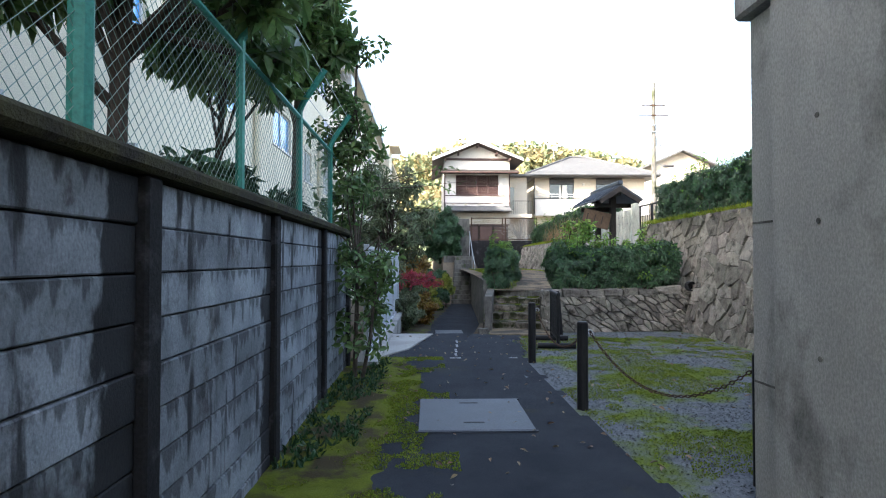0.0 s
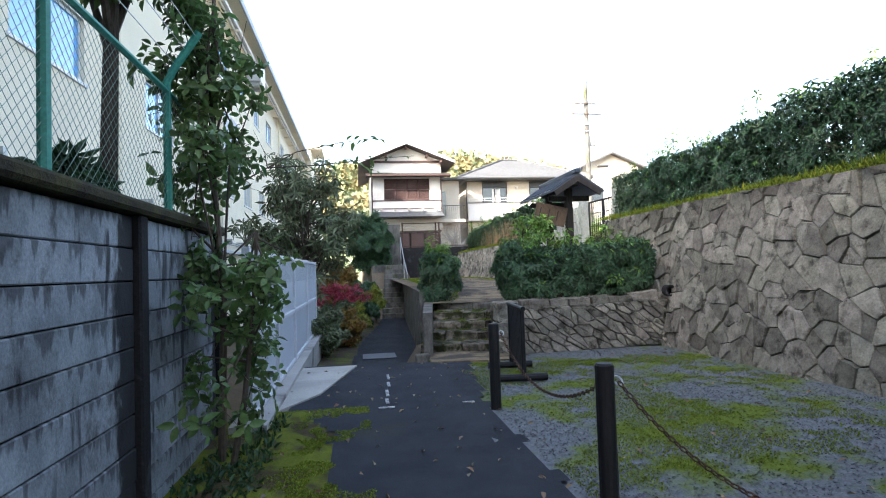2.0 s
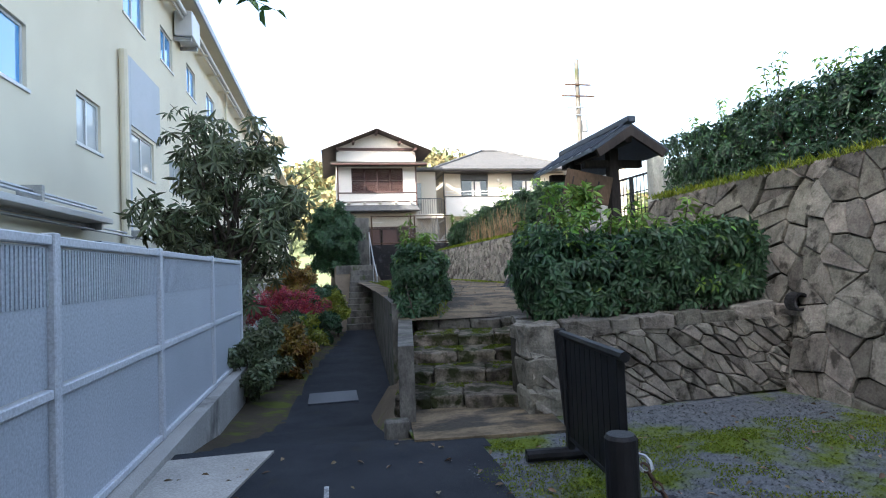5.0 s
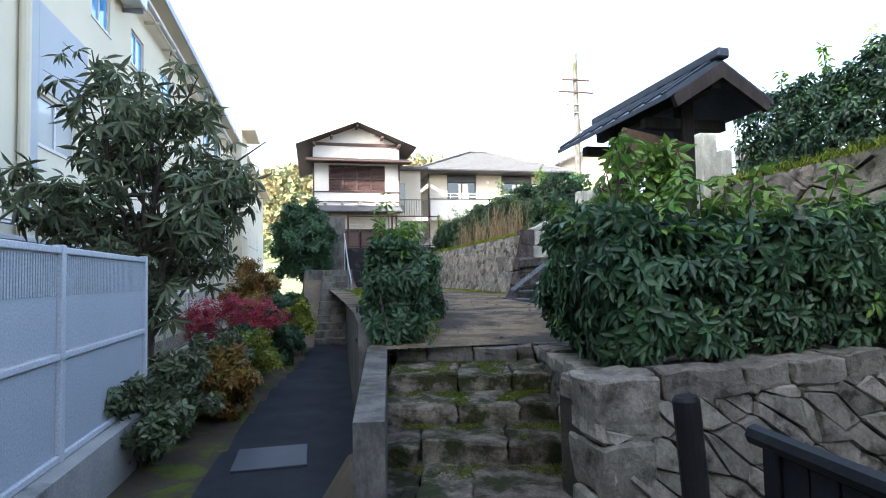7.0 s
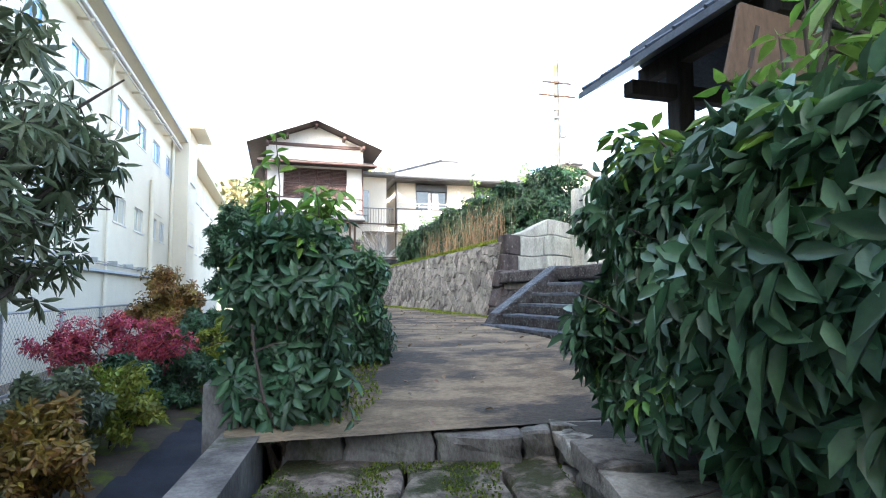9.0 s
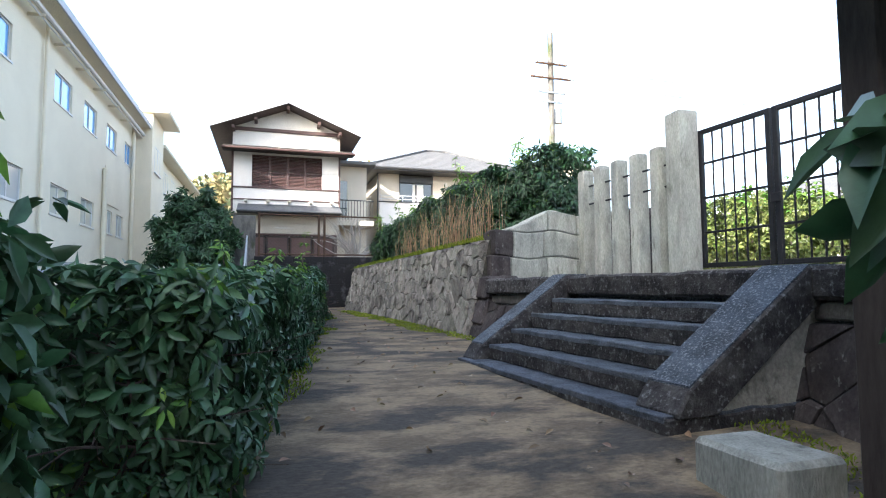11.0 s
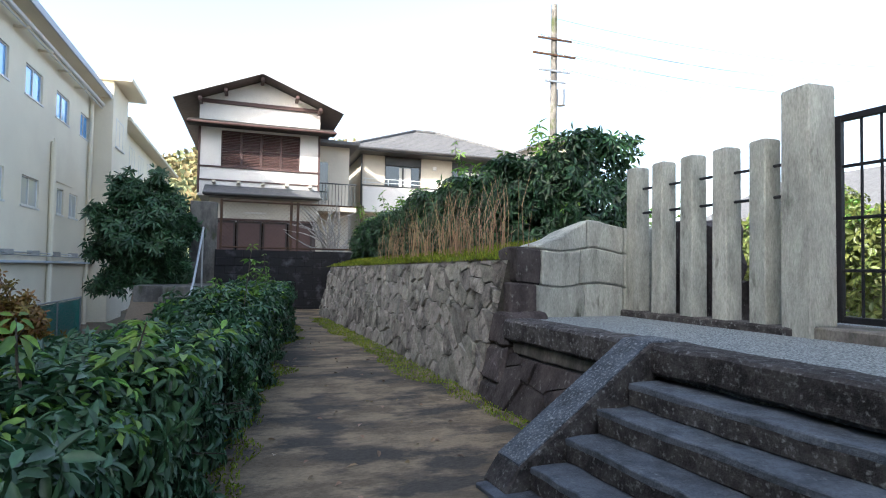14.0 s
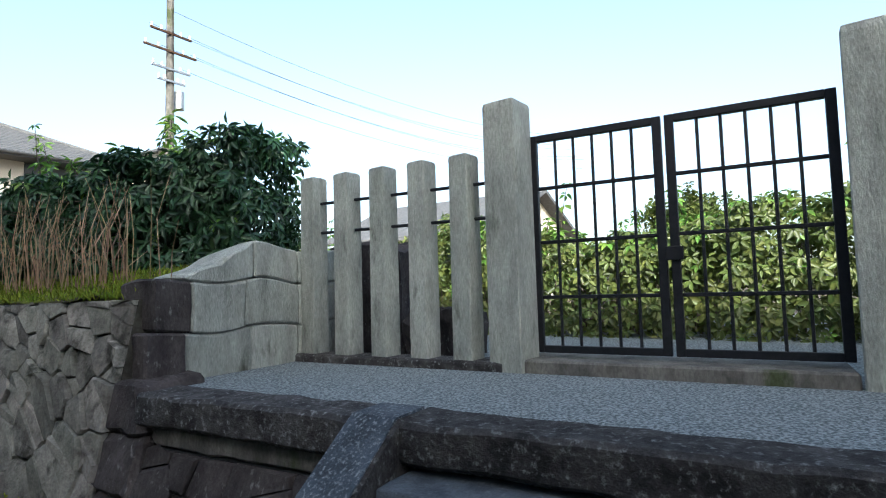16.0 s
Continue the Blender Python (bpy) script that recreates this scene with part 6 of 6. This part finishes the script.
for k, (x, y, h) in enumerate(((-1.6, 3.6, 2.15), (-1.65, 4.6, 2.3), (-1.6, 5.7, 2.2), (-1.6, 0.3, 2.1))):
    branchy("shrub", "dark leathery shrub pressed against the wire fence", (x, y, -0.5), [(0, 0, 0), (0, 0.05, 1.2), (0, 0, 2.2)], 10, ((0.0, 0, h - 0.0), (0.4, 0.6, 0.5)), 4, 30 + k, M_LEAF, (0.19, 0.055), 6, 0.35, 0.035, "shrub")
camellia = branchy("camellia", "tall thin camellia with small glossy leaves at the wall end", (-0.85, 6.6, 0), [(0, 0, 0), (0.03, 0.02, 1.2), (-0.05, 0.05, 2.4), (0.02, 0, 3.9)], 22, ((-0.05, 0.0, 2.6), (0.36, 0.42, 1.6)), 2, 41, M_LEAF_TREE, (0.105, 0.055), 4, 0.15, 0.03, "shrub", low=0.2)
branchy("camellia", "bushy low camellia with arching stems at the wall foot", (-0.75, 6.5, 0), [(0, 0, 0), (0.1, -0.05, 0.5), (0.15, 0.05, 1.1), (0.2, 0, 1.7)], 16, ((0.05, -0.2, 0.85), (0.42, 0.9, 0.8)), 2, 42, M_LEAF_TREE, (0.095, 0.05), 4, 0.15, 0.025, "shrub")
branchy("young_shrub", "upright young shrub with bright yellow-green leaves behind the hedge", (3.1, 12.0, 0.66), [(0, 0, 0), (0.02, 0, 0.6), (0, 0.03, 1.1), (0.05, 0, 1.5)], 9, ((0.12, 0.05, 1.4), (0.62, 0.4, 0.36)), 1, 43, M_LEAF_YOUNG, (0.12, 0.045), 5, 0.25, 0.02, "shrub", low=0.6)


def arching_branch():
    b = thing("leafy_branch", (-1.05, 8.2, -0.5), "thin arching branch with leafy tips behind the fence", "branch")
    rng = np.random.default_rng(44)
    sets = [([(-0.85, -0.5, 0), (-0.75, -0.42, 2.0), (0.0, 0, 2.8), (0.33, -0.02, 2.98), (0.9, 0.0, 3.01), (1.4, -0.02, 3.07), (1.85, -0.02, 3.1)], 0.013, 0.62),
            ([(0.33, -0.02, 2.98), (0.62, 0.05, 3.16), (1.1, 0.08, 3.27), (1.52, 0.1, 3.32)], 0.008, 0.55),
            ([(0.33, -0.02, 2.98), (0.3, 0.02, 3.15), (0.18, 0.05, 3.4)], 0.006, 2.0),
            ([(0.9, 0.0, 3.01), (1.15, 0.06, 3.08), (1.45, 0.1, 2.96)], 0.005, 0.5),
            ([(0.0, 0, 2.8), (-0.2, 0.1, 2.9), (0.35, 0.15, 2.72)], 0.005, 2.0)]
    P = []
    for pts, r, start in sets:
        n = len(pts)
        part("stem" if n > 6 else "twig", tube(pts, [r * (1 - 0.8 * k / (n - 1)) for k in range(n)], 6), M_BARK, b)
        for f in np.arange(start, 1.01, 0.07):
            k = min(int(f * (n - 1)), n - 2)
            P.append(np.array(Vector(pts[k]).lerp(Vector(pts[k + 1]), f * (n - 1) - k)))
    P = np.array(P) + np.array([-1.05, 8.2, -0.5])
    a = whorls(P, rng.normal(0, 0.5, P.shape) + np.array([0, 0, 1.0]), rng, 2, 0.1, 0.045, 1.0, 0.35)
    tagged(leaf_mesh("leaf", *a[:3], a[3], a[4], M_LEAF_TREE, b), kind="stuff")


arching_branch()
branchy("loquat_tree", "loquat tree with long drooping dark leaves", (-1.25, 16.7, -0.46), [(0, 0, 0), (0.1, 0, 1.0), (0.05, 0, 2.0), (0.2, 0, 3.4)], 34, ((0.15, 0, 3.2), (1.95, 1.6, 1.95)), 3, 51, M_LEAF_DULL, (0.24, 0.056), 6, 0.65, 0.085, low=0.25)
branchy("maple", "low wispy crimson maple in autumn colour", (-0.6, 20.4, -0.46), [(0, 0, 0), (0.05, 0, 0.5), (0.1, 0, 1.0)], 22, ((0.0, 0, 1.15), (1.4, 1.0, 0.45)), 6, 52, M_LEAF_RED, (0.075, 0.03), 5, 0.15, 0.03, "tree", low=0.2)
branchy("evergreen_shrub", "dense rounded evergreen beside the house stairs", (0.75, 28.9, -0.4), [(0, 0, 0), (0, 0, 1.6), (0, 0, 3.4)], 46, ((0.0, 0, 3.0), (1.3, 1.2, 1.8)), 13, 53, M_LEAF, (0.17, 0.05), 6, 0.3, 0.07, "shrub")
branchy("evergreen_shrub", "low dark evergreen shrub beside the path", (0.35, 23.0, -0.46), [(0, 0, 0), (0, 0, 0.5), (0, 0, 1.2)], 22, ((0.0, 0, 0.95), (0.6, 0.7, 0.8)), 10, 54, M_LEAF, (0.13, 0.045), 6, 0.3, 0.05, "shrub")
branchy("yellowing_shrub", "yellow and green shrub turning colour by the stairs", (0.75, 22.3, -0.46), [(0, 0, 0), (0, 0, 0.5), (0, 0, 0.9)], 18, ((-0.1, 0, 0.75), (0.5, 0.5, 0.6)), 9, 55, M_LEAF_LIGHT, (0.09, 0.04), 5, 0.2, 0.03, "shrub")
for k, (x, y, m, h) in enumerate(((-0.55, 15.4, M_LEAF_DULL, 0.55), (-0.2, 16.3, M_LEAF_AUTUMN, 0.45), (-0.45, 17.4, M_LEAF_DULL, 0.6), (-0.1, 18.3, M_LEAF_LIGHT, 0.5), (-0.2, 19.4, M_LEAF, 0.55), (0.25, 20.7, M_LEAF, 0.5), (-0.62, 14.3, M_LEAF_DULL, 0.5))):
    branchy("low_bush", "low straggly bush beside the path in autumn", (x, y, -0.46), [(0, 0, 0), (0.02, 0, 0.25), (0, 0, 0.5)], 20, ((0, 0, h), (0.58, 0.65, 0.5)), 8, 60 + k, m, (0.09, 0.042), 5, 0.2, 0.02, "bush")
for k, (x, y) in enumerate(((12.5, 17.5), (12.0, 21.5), (13.2, 14.0), (8.0, 14.6))):
    branchy("garden_bush", "sunlit rounded garden bush beyond the gate", (x, y, 1.55), [(0, 0, 0), (0, 0, 0.6), (0, 0, 1.2)], 44, ((0, 0, 0.95 if k < 3 else 0.5), (1.3, 1.3, 1.0) if k < 3 else (0.6, 0.7, 0.5)), 12, 80 + k, M_LEAF_GARDEN if k < 3 else M_LEAF, (0.09, 0.045), 5, 0.2, 0.05, "bush")
branchy("yellowing_shrub", "broad yellow-green shrub at the school yard edge", (-0.7, 24.6, -0.46), [(0, 0, 0), (0, 0, 0.8), (0, 0, 1.6)], 34, ((0, 0, 1.35), (0.95, 1.0, 1.1)), 9, 56, M_LEAF_AUTUMN, (0.1, 0.045), 5, 0.2, 0.04, "shrub")
branchy("evergreen_shrub", "dark evergreen bush at the school yard edge", (-0.9, 27.0, -0.46), [(0, 0, 0), (0, 0, 0.5), (0, 0, 1.1)], 20, ((0, 0, 0.7), (0.5, 0.6, 0.5)), 8, 57, M_LEAF, (0.12, 0.045), 5, 0.2, 0.04, "shrub")




def dry_stalks():
    rng = random.Random(17)
    bm = bmesh.new()
    for k in range(230):
        y = rng.choice((20.4, 21.3, 22.6, 24.0)) + rng.gauss(0, 0.33)
        x = lerp([(19.3, 5.5), (27.4, 5.15)], y) + rng.uniform(-0.12, 0.15)
        h = rng.uniform(0.25, 0.85)
        z = bank_z(x, y)
        add_tube(bm, [(x, y, z), (x + rng.gauss(0, 0.03), y + rng.gauss(0, 0.04), z + h * 0.55), (x + rng.gauss(0, 0.07), y + rng.gauss(0, 0.09), z + h)], [0.0045, 0.004, 0.002], 3)
    tagged(link("dry_stalks", bm, M_STRAW), "tall dry straw stalks before the bank hedge", "dry grass", kind="stuff")


dry_stalks()


# ---- bollards, chain and barrier ----
M_BLACKWOOD = material("black_stained_wood", (0.008, 0.008, 0.010), (0.019, 0.018, 0.02), scale=9, rough=0.6, bump=0.3, fine=50, stretch=(1, 1, 0.2), ior=1.32)


def bollard(x, y, h=0.83, tilt=0.0):
    b = thing("bollard", (x, y, 0), "dark brown chain bollard with a steel ring", "bollard", "chain bollards")
    part("post", tube([(0, 0, -0.05), (tilt, 0, h - 0.012), (tilt, 0, h)], [0.052, 0.052, 0.043], 14), M_BLACKWOOD, b)
    part("eye", tube([(0.05 * math.cos(a) * 0.5 + 0.075, 0.03 * math.sin(a), h - 0.1 + 0.02 * math.sin(a)) for a in np.linspace(0, math.tau, 9)], 0.006, 5), M_METAL, b)


def chain(a, b, sag):
    a, b = Vector(a), Vector(b)
    c = thing("chain", a, "rusty sagging steel chain between bollards", "chain", "bollard chains")
    n = int((b - a).length / 0.034)
    me = None
    pt = lambda f: a.lerp(b, f) - Vector((0, 0, sag * 4 * f * (1 - f)))
    for k in range(n):
        p, q = pt(k / n), pt((k + 1) / n)
        if me is None:
            bm = tube([(0.021 * math.cos(t), 0.011 * math.sin(t), 0) for t in np.linspace(0, math.tau, 9)], 0.0042, 4)
            ob = part("chain_link", bm, M_RUST, c)
            me = ob.data
        else:
            ob = new("chain_link", me)
            ob.parent = c
        d = (q - p).normalized()
        ob.matrix_local = Matrix.Translation((p + q) / 2 - a) @ d.to_track_quat("X", "Z").to_matrix().to_4x4() @ Matrix.Rotation(radians(90 * (k % 2) + 20), 4, "X")


bollard(1.50, 5.15)
bollard(1.47, 7.6)
bollard(2.12, 3.3, 0.83)
chain((1.57, 5.13, 0.73), (2.1, 3.33, 0.73), 0.36)
chain((1.54, 7.6, 0.73), (1.54, 5.2, 0.73), 0.3)


def barrier():
    b = thing("steel_barrier", (2.1, 8.72, 0), "black slatted steel barrier on two round feet", "barrier", rz=-6)
    for y in (0.06, 0.98):
        part("foot", tube([(-0.32, y, 0.05), (0.28, y, 0.05)], 0.045, 10), M_BLACK, b)
        part("upright", box((-0.025, y - 0.03, 0.06), (0.025, y + 0.03, 0.86), 0.006), M_BLACK, b)
    part("top_rail", tube([(0, -0.03, 0.87), (0, 1.07, 0.87)], 0.03, 8), M_BLACK, b)
    part("bottom_rail", tube([(0, 0.04, 0.16), (0, 1.0, 0.16)], 0.02, 8), M_BLACK, b)
    for k in range(9):
        y = 0.1 + 0.095 * k
        part("slat", box((-0.012, y, 0.165), (0.012, y + 0.088, 0.845), 0.003), M_BLACK, b)
    tagged(link("leaning_post", tube([(2.54, 10.45, -0.05), (2.47, 10.44, 0.815), (2.468, 10.44, 0.83)], [0.054, 0.054, 0.045], 14), M_BLACKWOOD), "black round wooden post leaning before the stone wall", "post")


barrier()


# ---- covers, paint and litter on the road ----
def covers():
    c = thing("access_cover", (0.43, 4.93, 0.018), "grey chequered steel access cover set in the road", "access cover")
    p = part("cover_plate", box((-0.48, -0.515, -0.02), (0.485, 0.515, 0.012), 0.003), M_PLATE, c)
    for y in (-0.3, 0.36):
        part("lift_slot", box((-0.1, y - 0.016, 0.0125), (0.08, y + 0.016, 0.0165), 0.002), M_BLACK, p)
    bm = bmesh.new()
    for i in range(46):
        add_box(bm, (-0.47 + 0.0206 * i, -0.5, 0.0119), (-0.461 + 0.0206 * i, 0.5, 0.0132))
    tagged(part("tread_rib", bm, M_PLATE, p), kind="stuff")
    part("cover_frame", box((-0.5, -0.535, -0.02), (0.505, -0.517, 0.01), 0.002), M_PLATE, c)
    part("cover_frame", box((-0.5, 0.517, -0.02), (0.505, 0.535, 0.01), 0.002), M_PLATE, c)
    d = thing("drain_cover", (0.62, 14.4, -0.45), "dull grey drain cover in the path", "drain cover")
    part("cover_plate", box((-0.4, -0.35, -0.02), (0.3, 0.35, 0.022), 0.004), M_PLATE, d)
    for k, (x, y, w, l) in enumerate(((0.42, 7.86, 0.16, 0.045), (0.44, 8.05, 0.035, 0.22), (0.46, 8.4, 0.035, 0.3), (0.5, 8.9, 0.035, 0.26), (0.52, 9.35, 0.03, 0.3), (1.25, 7.86, 0.12, 0.04))):
        tagged(link("paint_mark", box((x - w / 2, y, 0.014), (x + w / 2, y + l, 0.0225)), M_WHITELINE), "worn white paint mark on the asphalt", "road marking", "paint marks")


covers()


def scatter(name, label, category, n, area, zf, mat, length, width, seed, upright=0.0):
    rng = np.random.default_rng(seed)
    P = []
    while len(P) < n:
        p = area(rng)
        if p is not None:
            P.append((p[0], p[1], zf(*p)))
    P = np.array(P)
    N = rng.normal(0, 0.3, P.shape) + np.array([0, 0, 1.0])
    U = rng.normal(0, 1, P.shape)
    U[:, 2] = upright * 2.2 if upright else rng.normal(0, 0.12, len(P))
    if upright:
        N = rng.normal(0, 1, P.shape)
    tagged(leaf_mesh(name, P, N, U, rng.uniform(0.6, 1.3, n) * length, rng.uniform(0.7, 1.2, n) * width, mat), label, category, kind="stuff")


def within(x0, x1, y0, y1, keep=None):
    def pick(rng):
        x, y = rng.uniform(x0, x1), rng.uniform(y0, y1)
        return (x, y) if keep is None or keep(x, y) else None
    return pick


scatter("fallen_leaves", "dry brown leaves scattered over road and gravel", "leaves", 420, within(-1.0, 5.0, 1.0, 10.4), lambda x, y: 0.03, M_LITTER, 0.055, 0.03, 1)
scatter("fallen_leaves", "dry leaves scattered on the lane", "leaves", 260, within(2.2, 4.6, 13.6, 26), lambda x, y: lane_z(y) + 0.02, M_LITTER, 0.05, 0.028, 2)
scatter("grass", "short grass on the bank above the lane wall", "grass", 9000, within(4.75, 5.9, 19.4, 28, lambda x, y: x > lerp([(19.3, 5.17), (27.4, 4.77)], y)), lambda x, y: bank_z(x, y), M_GRASS, 0.07, 0.01, 3, 1.0)
scatter("grass", "short grass on top of the stone wall", "grass", 6000, within(5.45, 6.2, 2.8, 14), lambda x, y: 2.33, M_GRASS, 0.1, 0.012, 4, 1.0)
scatter("moss_tufts", "tufts of bright green moss on the gravel", "moss", 52000, within(1.5, 5.1, 2.5, 10.8, lambda x, y: noise.noise((x * 0.9, y * 0.9, 2.0)) + 0.6 * noise.noise((x * 4, y * 4, 2.0)) > 0.08), lambda x, y: 0.0 + 0.02 * noise.noise((x * 1.3, y * 1.3, 4)), M_GRASS, 0.015, 0.009, 6, 0.5)
scatter("gravel_stones", "loose grey gravel stones", "gravel", 34000, within(1.45, 5.1, 2.0, 10.8), lambda x, y: 0.004 + 0.02 * noise.noise((x * 1.3, y * 1.3, 4)), M_GRAVEL, 0.02, 0.016, 7)
scatter("leaf_litter", "brown leaf litter and moss beside the sunken path", "leaf litter", 1600, within(-0.7, 0.9, 11.8, 23.5, lambda x, y: x < lerp([(11.6, -0.3), (13, 0.22), (17, 0.34), (24, 1.1)], y)), lambda x, y: ground_z(x, y) + 0.02, M_LITTER, 0.06, 0.03, 8)
scatter("moss_edge", "low moss and weeds along the lane edges", "moss", 36000, within(1.9, 4.95, 13.7, 26.5, lambda x, y: x < lerp([(13.6, 2.2), (16.3, 2.75), (19.3, 3.1), (24.1, 3.75)], y) + 0.25 * noise.noise((x, y * 2, 3)) or x > lerp([(13.6, 4.6), (17, 4.9), (18.9, 4.75), (20.3, 4.45), (25.3, 4.2)], y) + 0.2 * noise.noise((x, y * 2, 3))), lambda x, y: lane_z(y) + 0.008, M_GRASS, 0.026, 0.011, 9, 0.7)
scatter("wall_weeds", "weeds and dead leaves at the wall foot", "weeds", 1300, within(-1.02, -0.5, 3.6, 7.8, lambda x, y: noise.noise((x * 2, y * 1.2, 5)) > -0.15), lambda x, y: 0.01, M_LEAF_DARK, 0.065, 0.025, 10, 0.5)
scatter("moss_cushions", "soft green moss cushions along the road edge", "moss", 30000, within(-1.0, 0.25, 1.5, 8.0, lambda x, y: noise.noise((x * 2.2, y * 2.2, 7.0)) + 0.5 * noise.noise((x * 7, y * 7, 2.0)) > -0.05 + max(0.0, x + 0.2)), lambda x, y: 0.012, M_GRASS, 0.016, 0.009, 11, 0.4)
bed = sheet("planting_bed", M_BED, -1.4, 1.1, 10.4, 23.8, lambda x, y: lerp(PATHZ, y) + 0.002 + 0.09 * max(0.0, lerp([(10.4, -0.8), (11.2, -0.57), (11.8, -0.33), (13, 0.0), (17, 0.25), (24, 1.08)], y) - x), 0.1, lambda x, y: x < lerp([(10.4, -0.8), (11.2, -0.57), (11.8, -0.33), (13, 0.0), (17, 0.25), (24, 1.08)], y) + 0.05 * noise.noise((x * 3, y * 3, 1)))
tagged(bed, "mossy brown planting bed beside the sunken path", "planting bed", kind="structure")
